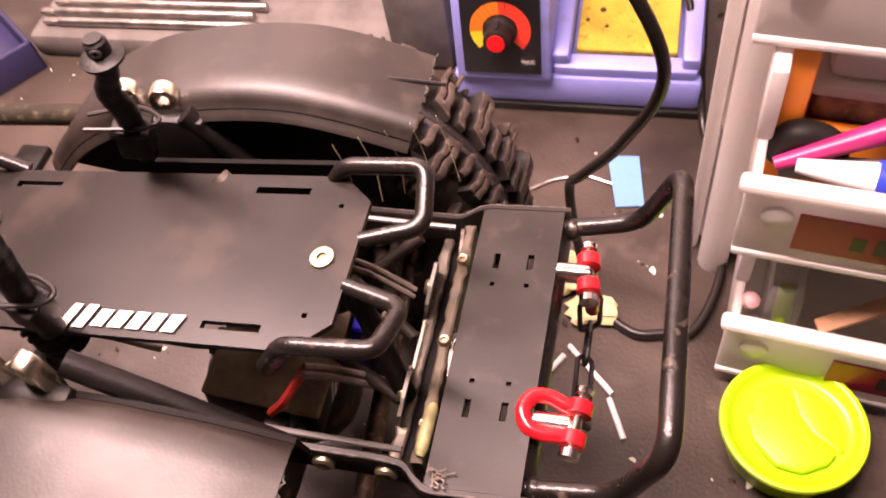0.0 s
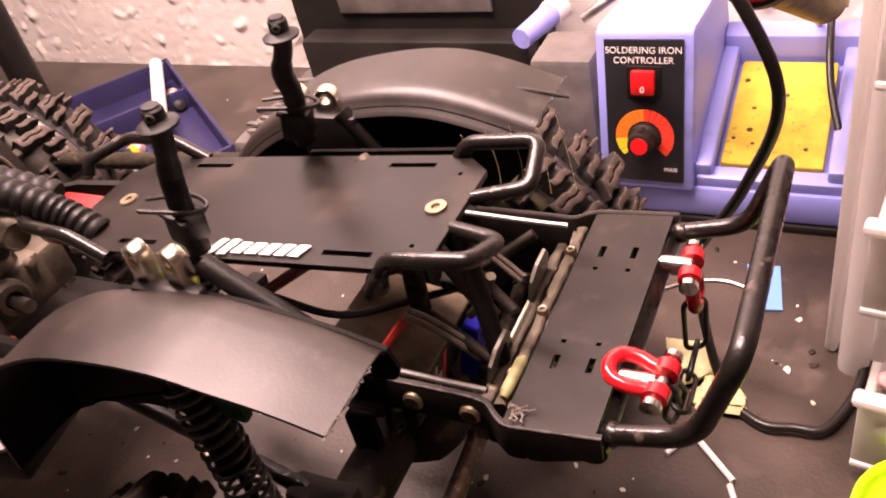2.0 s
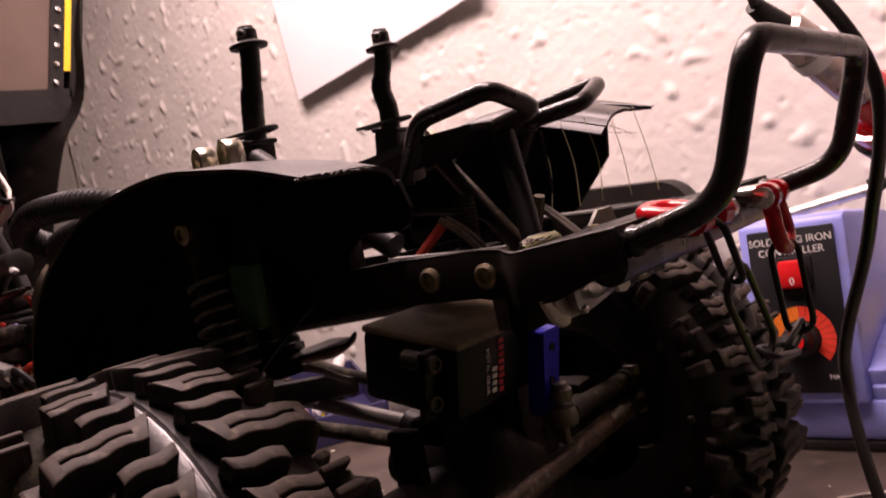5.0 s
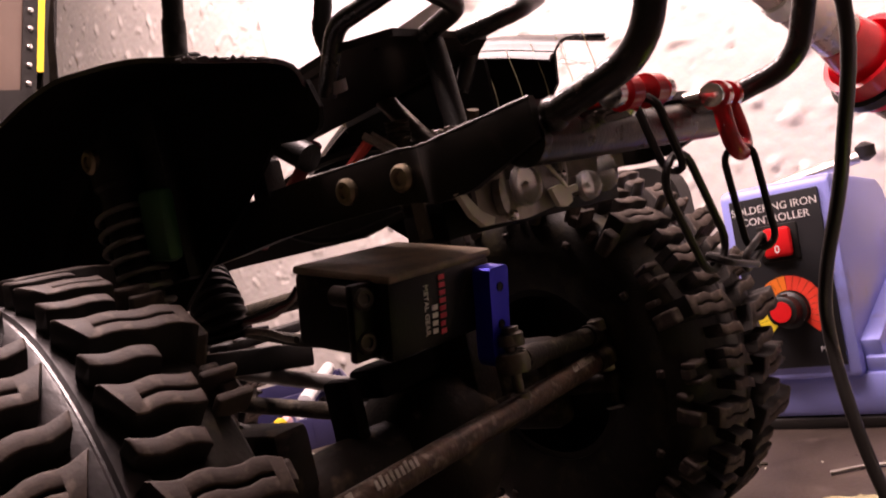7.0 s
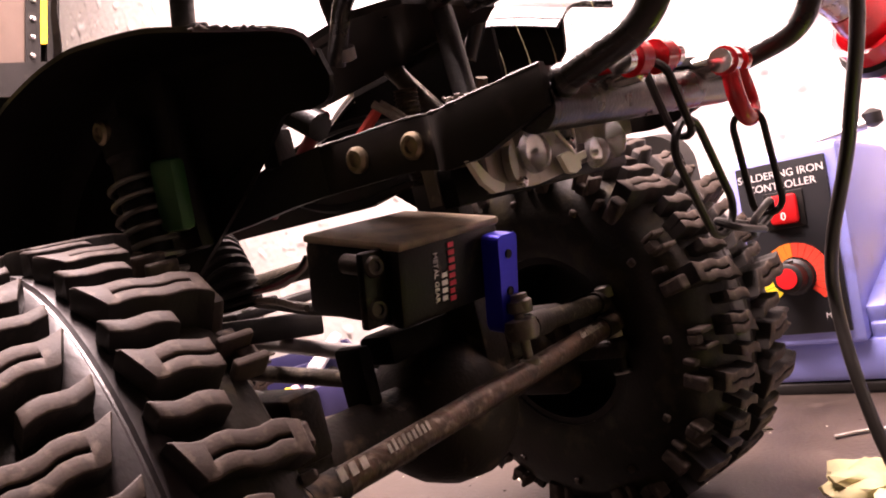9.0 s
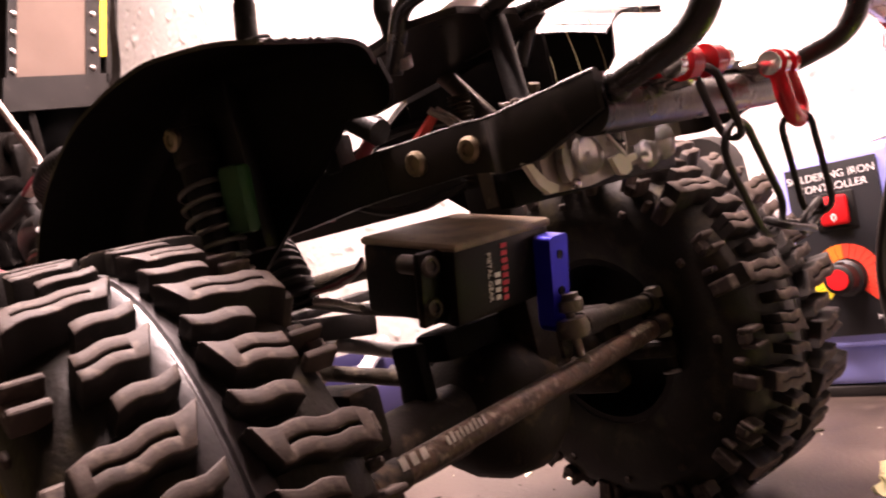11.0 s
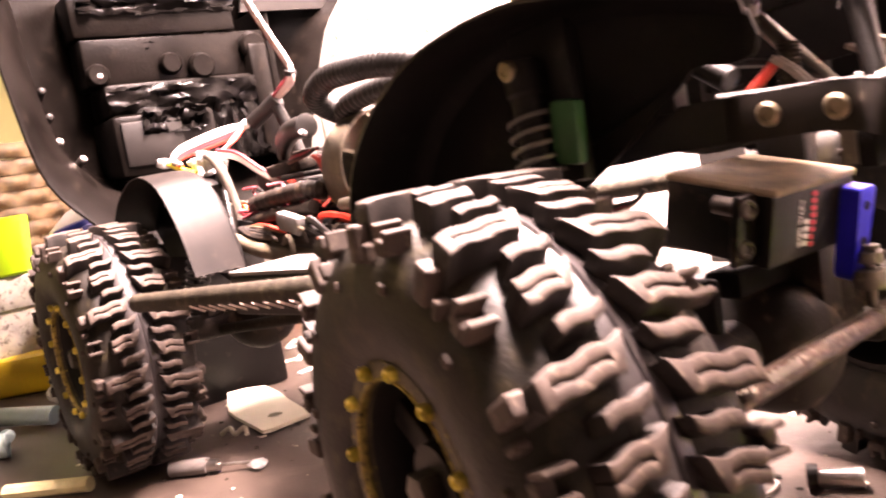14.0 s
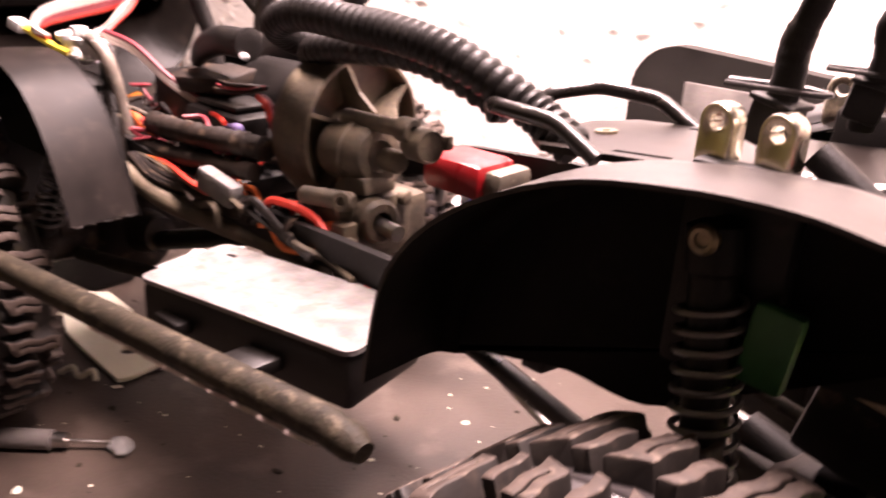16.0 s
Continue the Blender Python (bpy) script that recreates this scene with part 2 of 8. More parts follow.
PINK = surface("pink_beads", (0.62, 0.36, 0.36), 0.5, spread=0.3, bump=0.2)
YELLOWPL = surface("yellow_plastic", (0.80, 0.55, 0.02), 0.4, spread=0.1, bump=0.05)
AQUA = surface("pale_aqua_plastic", (0.50, 0.68, 0.68), 0.4, spread=0.1, bump=0.05)
WICKER = surface("brown_wicker", (0.090, 0.056, 0.022), 0.7, spread=0.5, grain=250, patch=90, bump=0.8)
CARD = surface("patterned_box_card", (0.55, 0.52, 0.46), 0.7, spread=0.3, grain=120, patch=90, bump=0.05, second=(0.12, 0.10, 0.08), wear=0.1)
GREYROLL = surface("grey_tool_roll", (0.14, 0.125, 0.115), 0.8, spread=0.3, grain=500, patch=60, bump=0.4)
CASE = surface("black_case", (0.0126, 0.0107, 0.0092), 0.5, spread=0.3, bump=0.2, shine=0.3)
PAPER = surface("white_paper", (0.80, 0.79, 0.80), 0.75, spread=0.04, grain=400, patch=10, bump=0.05)


def table_material():
    m = surface("worn_dark_bench", (0.058, 0.042, 0.033), 0.44, spread=0.45, grain=600, patch=20, bump=0.35, second=(0.085, 0.064, 0.052), wear=0.06)
    return m


def wall_material(name, colour):
    m = surface(name, colour, 0.75, spread=0.05, grain=260, patch=12, bump=0.35)
    return m


TABLE = table_material()
PLASTER = wall_material("cream_knockdown_plaster", (0.76, 0.71, 0.66))
YELLOWWALL = wall_material("yellow_green_paint", (0.62, 0.60, 0.26))
CEIL = wall_material("ceiling_paint", (0.70, 0.66, 0.60))
FLOORMAT = surface("dark_floor", (0.12, 0.10, 0.09), 0.7, spread=0.3, grain=120, patch=6, bump=0.2)


# ---------------------------------------------------------------- mesh helpers
def finish(name, bm, material, parent=None, label="", smooth=38, kind=""):
    me = bpy.data.meshes.new(name)
    bm.normal_update()
    bm.to_mesh(me)
    bm.free()
    me.materials.append(material)
    if smooth:
        me.polygons.foreach_set("use_smooth", [True] * len(me.polygons))
        me.set_sharp_from_angle(angle=radians(smooth))
    ob = new(name, me)
    if parent:
        ob.parent = parent
    if label:
        ob["label"] = label
    if kind:
        ob["kind"] = kind
    return ob


part = finish


def shared(name, mesh, material, parent, m=None):
    ob = new(name, mesh)
    ob.parent = parent
    if m is not None:
        ob.matrix_basis = m
    return ob


def thing(name, label, category, where=(0, 0, 0), group="", turn=0.0):
    ob = new(name)
    ob.matrix_world = pose(*where, 0, 0, turn)
    ob.empty_display_size = 0.02
    return tagged(ob, label, category, group)


def box(bm, lo, hi, bevel=0.0, m=None, segments=2):
    """A box between two corners, with rounded edges."""
    c = [(a + b) / 2 for a, b in zip(lo, hi)]
    s = [abs(b - a) for a, b in zip(lo, hi)]
    r = bmesh.ops.create_cube(bm, size=1.0, matrix=Matrix.Translation(c) @ Matrix.Diagonal((*s, 1)))
    vs = r["verts"]
    if bevel:
        es = list({e for v in vs for e in v.link_edges})
        out = bmesh.ops.bevel(bm, geom=es, offset=min(bevel, 0.45 * min(s)), segments=segments, profile=0.5, affect="EDGES")
        vs = list({v for f in out["faces"] for v in f.verts} | {v for v in vs if v.is_valid})
    if m is not None:
        bmesh.ops.transform(bm, matrix=m, verts=[v for v in vs if v.is_valid])
    return bm


def frames(pts):
    """Directions and normals carried along a line."""
    pts = [Vector(p) for p in pts]
    dirs = []
    for i in range(len(pts)):
        a, b = pts[max(0, i - 1)], pts[min(len(pts) - 1, i + 1)]
        d = b - a
        dirs.append(d.normalized() if d.length > 1e-9 else Vector((0, 0, 1)))
    n = dirs[0].orthogonal().normalized()
    out = []
    for p, d in zip(pts, dirs):
        n = (n - d * n.dot(d))
        n = n.normalized() if n.length > 1e-6 else d.orthogonal().normalized()
        out.append((p, d, n, d.cross(n)))
    return out


def tube(bm, pts, r, n=10, caps=True, flat=1.0):
    """A round bar along a line; r is a number or one radius a point."""
    fr = frames(pts)
    rs = r if isinstance(r, (list, tuple)) else [r] * len(fr)
    rings = []
    for (p, d, u, v), q in zip(fr, rs):
        rings.append([bm.verts.new(p + q * (math.cos(k) * u + flat * math.sin(k) * v)) for k in [2 * math.pi * i / n for i in range(n)]])
    for a, b in zip(rings, rings[1:]):
        for i in range(n):
            bm.faces.new((a[i], a[(i + 1) % n], b[(i + 1) % n], b[i]))
    if caps:
        bm.faces.new(rings[0][::-1])
        bm.faces.new(rings[-1])
    return bm


def bent(pts, rad=0.006, steps=5):
    """A line with its corners rounded."""
    pts = [Vector(p) for p in pts]
    out = [pts[0]]
    for a, b, c in zip(pts, pts[1:], pts[2:]):
        d1, d2 = min(rad, (a - b).length * 0.45), min(rad, (c - b).length * 0.45)
        p, q = b + (a - b).normalized() * d1, b + (c - b).normalized() * d2
        for i in range(steps + 1):
            t = i / steps
            out.append(p * (1 - t) ** 2 + b * 2 * t * (1 - t) + q * t * t)
    out.append(pts[-1])
    return out


def spline(pts, steps=6):
    """A smooth line through the points."""
    P = [Vector(p) for p in pts]
    P = [2 * P[0] - P[1]] + P + [2 * P[-1] - P[-2]]
    out = []
    for a, b, c, d in zip(P, P[1:], P[2:], P[3:]):
        for i in range(steps):
            t = i / steps
            out.append(0.5 * (2 * b + (c - a) * t + (2 * a - 5 * b + 4 * c - d) * t * t + (3 * b - a - 3 * c + d) * t ** 3))
    out.append(P[-2])
    return out


def lathe(bm, profile, n=32, m=None, close=False):
    """A turned form: (radius, height) rows round z."""
    rings = []
    for r, z in profile:
        ring = []
        for i in range(n):
            a = 2 * math.pi * i / n
            p = Vector((r * math.cos(a), r * math.sin(a), z))
            ring.append(bm.verts.new(m @ p if m is not None else p))
        rings.append(ring)
    pairs = list(zip(rings, rings[1:])) + ([(rings[-1], rings[0])] if close else [])
    for a, b in pairs:
        for i in range(n):
            bm.faces.new((a[i], a[(i + 1) % n], b[(i + 1) % n], b[i]))
    if not close:
        for ring, flip in ((rings[0], True), (rings[-1], False)):
            if profile[0 if flip else -1][0] > 1e-6:
                bm.faces.new(ring[::-1] if flip else ring)
    return bm


def prism(bm, outline, depth, m=None):
    """A flat outline in x, y, drawn out along z."""
    lo = [bm.verts.new((m @ Vector((x, y, 0))) if m is not None else (x, y, 0)) for x, y in outline]
    hi = [bm.verts.new((m @ Vector((x, y, depth))) if m is not None else (x, y, depth)) for x, y in outline]
    n = len(outline)
    bm.faces.new(lo[::-1])
    bm.faces.new(hi)
    for i in range(n):
        bm.faces.new((lo[i], lo[(i + 1) % n], hi[(i + 1) % n], hi[i]))
    return bm


def B():
    return bmesh.new()


def socket_screw(parent, where, axis, r=0.0030, material=None, name="screw"):
    """A round-headed hex-socket screw that faces along axis."""
    q = Vector(axis).normalized().to_track_quat("Z", "Y").to_matrix().to_4x4()
    bm = lathe(B(), [(r * 0.45, 0.0004), (r * 0.50, 0.0011), (r * 0.75, 0.0012), (r, 0.0006), (r, -0.0008)], 16, Matrix.Translation(where) @ q)
    return part(name, bm, material or BRASS, parent)


def arc(cx, cz, r, a0, a1, n):
    return [(cx + r * math.cos(radians(a0 + (a1 - a0) * i / n)), cz + r * math.sin(radians(a0 + (a1 - a0) * i / n))) for i in range(n + 1)]


def glyph_bars(parent, m, width, height, n, material, name="lettering", seed=1):
    """A mark drawn as a row of short plain bars."""
    rnd = random.Random(seed)
    step, last = width / n, None
    for i in range(n):
        h = height * rnd.uniform(0.75, 1.0)
        last = part(name, box(B(), (i * step, 0, 0), (i * step + step * 0.62, h, 0.0002), 0, m), material, parent, smooth=0)
    return last


def words(parent, text, m, size, material, name="lettering"):
    cu = bpy.data.curves.new(name, "FONT")
    cu.body, cu.size, cu.extrude, cu.align_x = text, size, 0.0001, "CENTER"
    tmp = new(name + "_curve", cu)
    dg = bpy.context.evaluated_depsgraph_get()
    me = bpy.data.meshes.new_from_object(tmp.evaluated_get(dg))
    bpy.data.objects.remove(tmp)
    bpy.data.curves.remove(cu)
    me.materials.clear()
    me.materials.append(material)
    ob = new(name, me)
    ob.parent = parent
    ob.matrix_basis = m
    return ob


def own(ob, parent):
    ob.parent = parent
    ob.matrix_parent_inverse = parent.matrix_world.inverted()
    return ob


def part(name, bm, material, parent, label="", smooth=38, kind=""):
    """One mesh under a thing or a part, drawn in the place's own coordinates."""
    ob = finish(name, bm, material, None, label, smooth, kind)
    return own(ob, parent)


# ---------------------------------------------------------------- the setting
def bumpy_wall():
    """Plaster with trowelled lumps and pits, as a finely cut sheet."""
    nx, nz, x0, x1, z0, z1 = 620, 250, -0.85, 0.40, -0.02, 0.48
    xs, zs = np.linspace(x0, x1, nx), np.linspace(z0, z1, nz)
    verts = []
    for z in zs:
        for x in xs:
            a = noise.noise(Vector((x * 78, z * 78, 3.1)))
            b = noise.noise(Vector((x * 170, z * 170, 7.7)))
            c = noise.noise(Vector((x * 14, z * 14, 1.3)))
            lump = max(0.0, a - 0.30) * 0.0060 - max(0.0, b - 0.42) * 0.005 + 0.0004 * b + 0.0007 * c
            verts.append((x, 0.360 - lump, z))
    faces = [(j * nx + i, j * nx + i + 1, (j + 1) * nx + i + 1, (j + 1) * nx + i) for j in range(nz - 1) for i in range(nx - 1)]
    me = bpy.data.meshes.new("wall_back_plaster")
    me.from_pydata(verts, [], faces)
    me.materials.append(PLASTER)
    me.polygons.foreach_set("use_smooth", [True] * len(me.polygons))
    return new("wall_back_plaster", me)


tagged(bumpy_wall(), "cream knockdown plaster wall behind the workbench", "wall", kind="structure")
for wname, lo, hi, mat, lab in (
    ("wall_back", (-2.4, 0.366, -0.80), (1.8, 0.46, 1.70), PLASTER, "cream plaster wall behind the workbench"),
    ("wall_left", (-1.75, -2.4, -0.80), (-1.65, 0.46, 1.70), YELLOWWALL, "yellow-green painted room wall"),
    ("wall_right", (1.8, -2.4, -0.80), (1.9, 0.46, 1.70), PLASTER, "cream painted room wall"),
    ("wall_front", (-2.4, -2.5, -0.80), (1.8, -2.4, 1.70), PLASTER, "cream painted wall across the room"),
    ("floor", (-2.5, -2.5, -0.86), (1.9, 0.46, -0.80), FLOORMAT, "dark plain room floor"),
    ("ceiling", (-2.5, -2.5, 1.70), (1.9, 0.46, 1.76), CEIL, "plain pale ceiling"),
):
    tagged(finish(wname, box(B(), lo, hi), mat, smooth=0), lab, wname.split("_")[0], kind="structure")

bench = thing("workbench", "dark worn workbench with scuffed dusty top", "workbench", (-0.4, 0, -0.8))
part("top", box(B(), (-1.6, -0.42, -0.035), (0.95, 0.356, 0.0), 0.003), TABLE, bench)
for lx in (-1.5, 0.85):
    for ly in (-0.36, 0.30):
        part("leg", box(B(), (lx - 0.035, ly - 0.035, -0.80), (lx + 0.035, ly + 0.035, -0.036), 0.004), TABLE, bench)

# ---------------------------------------------------------------- the crawler
CX_F, CX_R, CZ, RT = 0.002, -0.300, 0.0625, 0.0625
crawler = thing("rc_crawler", "dirty black radio-control rock crawler chassis without its body", "model car", (-0.15, 0, 0))


def lug_mesh(name, kind, side):
    """One tread block with wavy edges, wrapped round the tyre: short bars, and wider blocks with a slanted inner end and a slit
    that lies open at the shoulder on the middling ones and closed on the long ones."""
    wide = {"long": 0.0059, "middle": 0.0058, "short": 0.0029}[kind]
    reach = {"long": 0.0208, "middle": 0.0152, "short": 0.0128}[kind]
    wav = lambda s: 0.00042 * math.sin((s - 0.004) * 800)
    lean = lambda s: 0.15 * (s - 0.0022)
    bm = B()

    def place(s, c, r):
        s = s + (0.0029 * c / wide if kind != "short" else 0.0006 * c / wide) * max(0.0, 1 - (s - 0.0022) / 0.005)
        shoulder = max(0.0, s - 0.0155)
        rr = r - 18.0 * shoulder ** 2
        a = (c + lean(s) + wav(s)) / RT
        return (rr * math.sin(a), side * s, rr * math.cos(a))

    def leg(ss, c0, c1, ends):
        """A bar of the block between two lines along it, its worn edges rounded off; ends says which of its ends lie open."""
        e, drop = 0.00036, 0.00030
        rows = [(s, 0.0) for s in ss]
        if ends[0]:
            rows = [(ss[0], drop), (ss[0] + e, 0.0)] + rows[1:]
        if ends[1]:
            rows = rows[:-1] + [(ss[-1] - e, 0.0), (ss[-1], drop)]
        top, low = [], []
        for s, d in rows:
            cols = ((c0, drop), (c0 + 0.35 * e, 0.00012), (c0 + e, 0.0), ((c0 + c1) / 2, 0.0), (c1 - e, 0.0), (c1 - 0.35 * e, 0.00012), (c1, drop))
            top.append([bm.verts.new(place(s, c, RT - max(d, dd) - 0.4 * min(d, dd))) for c, dd in cols])
            low.append([bm.verts.new(place(s, c + (0.0003 if c == c1 else -0.0003), RT - 0.0088)) for c in (c0, c1)])
        for a, b, p, q in zip(top, top[1:], low, low[1:]):
            for k in range(6):
                bm.faces.new((a[k], a[k + 1], b[k + 1], b[k]))
            bm.faces.new((a[0], b[0], q[0], p[0]))
            bm.faces.new((a[6], p[1], q[1], b[6]))
        for a, p in ((top[0], low[0]), (top[-1], low[-1])):
            bm.faces.new((*a, p[1], p[0]))

    if kind == "short":
        leg(np.linspace(0.0023, reach, 7), 0.0, wide, (True, True))
    else:
        slit, shut = 0.0066, reach - 0.0018 if kind == "long" else reach
        leg(np.linspace(0.0022, slit, 4), 0.0, wide, (True, False))
        leg(np.linspace(slit, shut, 7), 0.0, 0.0027, (False, kind != "long"))
        leg(np.linspace(slit, shut, 7), 0.0033, wide, (False, kind != "long"))
        if kind == "long":
            leg(np.linspace(shut, reach + 0.0006, 3), 0.0, wide, (False, True))
    bmesh.ops.recalc_face_normals(bm, faces=bm.faces[:])
    me = bpy.data.meshes.new(name)
    bm.to_mesh(me)
    bm.free()
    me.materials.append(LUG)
    me.materials.append(SIDELUG)
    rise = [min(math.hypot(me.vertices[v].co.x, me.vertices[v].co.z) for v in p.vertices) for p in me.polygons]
    me.polygons.foreach_set("material_index", [0 if r > RT - 0.004 else 1 for r in rise])  # tops are scuffed; the darker sides also carry painted shade
    me.polygons.foreach_set("use_smooth", [True] * len(me.polygons))
    me.set_sharp_from_angle(angle=radians(48))
    return me


def make_mesh(name, bm, material, smooth=38):
    me = bpy.data.meshes.new(name)
    bmesh.ops.recalc_face_normals(bm, faces=bm.faces[:])
    bm.to_mesh(me)
    bm.free()
    me.materials.append(material)
    if smooth:
        me.polygons.foreach_set("use_smooth", [True] * len(me.polygons))
        me.set_sharp_from_angle(angle=radians(smooth))
    return me


YZ = pose(0, 0, 0, 90, 0, 0)  # turns z to -y: the wheel's outer face looks along -y
TREAD = 0.0564
carcass = [(0.0285, 0.0215), (0.0320, 0.0235), (0.0410, 0.0250), (0.0490, 0.0240), (0.0538, 0.0212), (TREAD, 0.0150), (TREAD + 0.0004, 0.0052), (TREAD + 0.0015, 0.0040), (TREAD + 0.0021, 0.0007), (TREAD + 0.0014, 0.0002),
           (TREAD + 0.0014, -0.0002), (TREAD + 0.0021, -0.0007), (TREAD + 0.0015, -0.0040), (TREAD + 0.0004, -0.0052), (TREAD, -0.0150), (0.0538, -0.0212), (0.0490, -0.0240), (0.0410, -0.0250), (0.0320, -0.0235), (0.0285, -0.0215)]
TYRE_ME = make_mesh("wheel", lathe(B(), carcass, 72, YZ, close=True), RUBBER)
TYRE_ME.materials.append(BAND)
TYRE_ME.polygons.foreach_set("material_index", [1 if abs(p.center.y) < 0.0062 else 0 for p in TYRE_ME.polygons])
LUGS = {(lo, sd): lug_mesh("lug", lo, sd) for lo in ("long", "middle", "short") for sd in (-1, 1)}
bm = B()
for i in range(12):
    for sgn in (-1, 1):
        at = 30 * i + (49.0 if sgn > 0 else 42.5)
        q = pose(0, 0, 0, 0, at, 0)
        # a bracket of three bars on the shoulder below each middling block, and a wedge below each long one
        box(bm, (-0.0034, sgn * 0.0180, 0.0535), (-0.0020, sgn * 0.0243, 0.0588), 0.0005, q)
        box(bm, (0.0012, sgn * 0.0185, 0.0535), (0.0028, sgn * 0.0246, 0.0584), 0.0005, q)
        box(bm, (-0.0020, sgn * 0.0212, 0.0530), (0.0012, sgn * 0.0246, 0.0562), 0.0005, q)
        box(bm, (-0.0012, sgn * 0.0226, 0.0455), (0.0012, sgn * 0.0254, 0.0478), 0.0006, q)
        q = pose(0, 0, 0, 0, at - 13.5, 0)
        box(bm, (-0.0024, sgn * 0.0205, 0.0500), (0.0020, sgn * 0.0247, 0.0578), 0.0008, q)
        box(bm, (0.0044, sgn * 0.0214, 0.0500), (0.0062, sgn * 0.0246, 0.0540), 0.0006, q)
STUD_ME = make_mesh("shoulder_block", bm, LUG, 0)
RIM_ME = make_mesh("rim", lathe(B(), [(0.0286, 0.021), (0.0286, -0.021), (0.0262, -0.021), (0.0255, 0.004), (0.0235, 0.012), (0.0262, 0.021)], 48, YZ, close=True), BLACK)
RING_ME = make_mesh("bead_ring", lathe(B(), [(0.0254, 0.0208), (0.0258, 0.0224), (0.0292, 0.0224), (0.0297, 0.0216), (0.0297, 0.0190), (0.0254, 0.0190)], 48, YZ, close=True), DUSTGOLD)
LIP_ME = make_mesh("ring_lip", lathe(B(), [(0.0250, 0.0206), (0.0249, 0.0222), (0.0253, 0.0228), (0.0257, 0.0226), (0.0256, 0.0206)], 48, YZ, close=True), GOLDLIP)
BOLT_ME = make_mesh("bolt", lathe(B(), [(0.0007, 0.0008), (0.0008, 0.0020), (0.0014, 0.0022), (0.0018, 0.0016), (0.0018, -0.0012)], 6, YZ), GOLD)
bm = lathe(B(), [(0.0095, 0.0165), (0.0105, 0.012), (0.0105, -0.010), (0.006, -0.010)], 24, YZ)
HUB_ME = make_mesh("hub", bm, BLACK)
SPOKE_ME = make_mesh("spoke", box(B(), (-0.0042, -0.0135, 0.008), (0.0042, -0.0085, 0.0258), 0.0012), BLACK)
DISC_ME = make_mesh("wheel_disc", lathe(B(), [(0.0255, 0.004), (0.0255, 0.0022), (0.004, 0.0022), (0.004, 0.004)], 32, YZ, close=True), BLACK)
NUT_ME = make_mesh("wheel_nut", lathe(B(), [(0.0018, 0.0215), (0.0045, 0.0212), (0.0050, 0.0200), (0.0050, 0.0160)], 6, YZ), DARKSTEEL, 20)


def make_wheel(x, y, z, outward, steer, spin):
    base = pose(x, y, z, 0, 0, steer + (0 if outward < 0 else 180)) @ pose(0, 0, 0, 0, spin, 0)
    w = new("wheel", TYRE_ME)
    w["label"] = "dusty black mud-terrain tyre on a gold beadlock rim"
    w.parent, w.matrix_parent_inverse, w.matrix_basis = crawler, crawler.matrix_world.inverted(), base
    for i in range(12):
        for sd in (-1, 1):
            at = 30 * i + (30.7 if sd > 0 else 24.2)
            shared("lug", LUGS[("long", sd)], LUG, w, pose(0, 0, 0, 0, at, 0))
            shared("lug", LUGS[("middle", sd)], LUG, w, pose(0, 0, 0, 0, at + 15, 0))
            for k in (8.9, 23.9):
                shared("lug", LUGS[("short", sd)], LUG, w, pose(0, 0, 0, 0, at + k, 0))
    shared("shoulder_block", STUD_ME, LUG, w)["kind"] = "stuff"
    shared("rim", RIM_ME, BLACK, w)
    shared("bead_ring", RING_ME, GOLD, w)["label"] = "gold beadlock ring"
    shared("ring_lip", LIP_ME, GOLDLIP, w)
    shared("hub", HUB_ME, BLACK, w)
    shared("wheel_disc", DISC_ME, BLACK, w)
    for i in range(6):
        shared("spoke", SPOKE_ME, BLACK, w, pose(0, 0, 0, 0, 60 * i, 0))
    shared("wheel_nut", NUT_ME, DARKSTEEL, w)
    for i in range(12):
        a = 2 * math.pi * (i - 0.22) / 12
        shared("bolt", BOLT_ME, GOLD, w, pose(0.0275 * math.cos(a), -0.0222, 0.0275 * math.sin(a), 0, 30 * i, 0))
    return w


make_wheel(CX_F - 0.0005, -0.0915, CZ, -1, -8.0, 0)
make_wheel(CX_F + 0.0005, 0.0935, CZ, 1, -8.0, 11)
make_wheel(CX_R, -0.0925, CZ, -1, 0.0, 7)
make_wheel(CX_R + 0.028, 0.0935, CZ, 1, 4.0, 15)


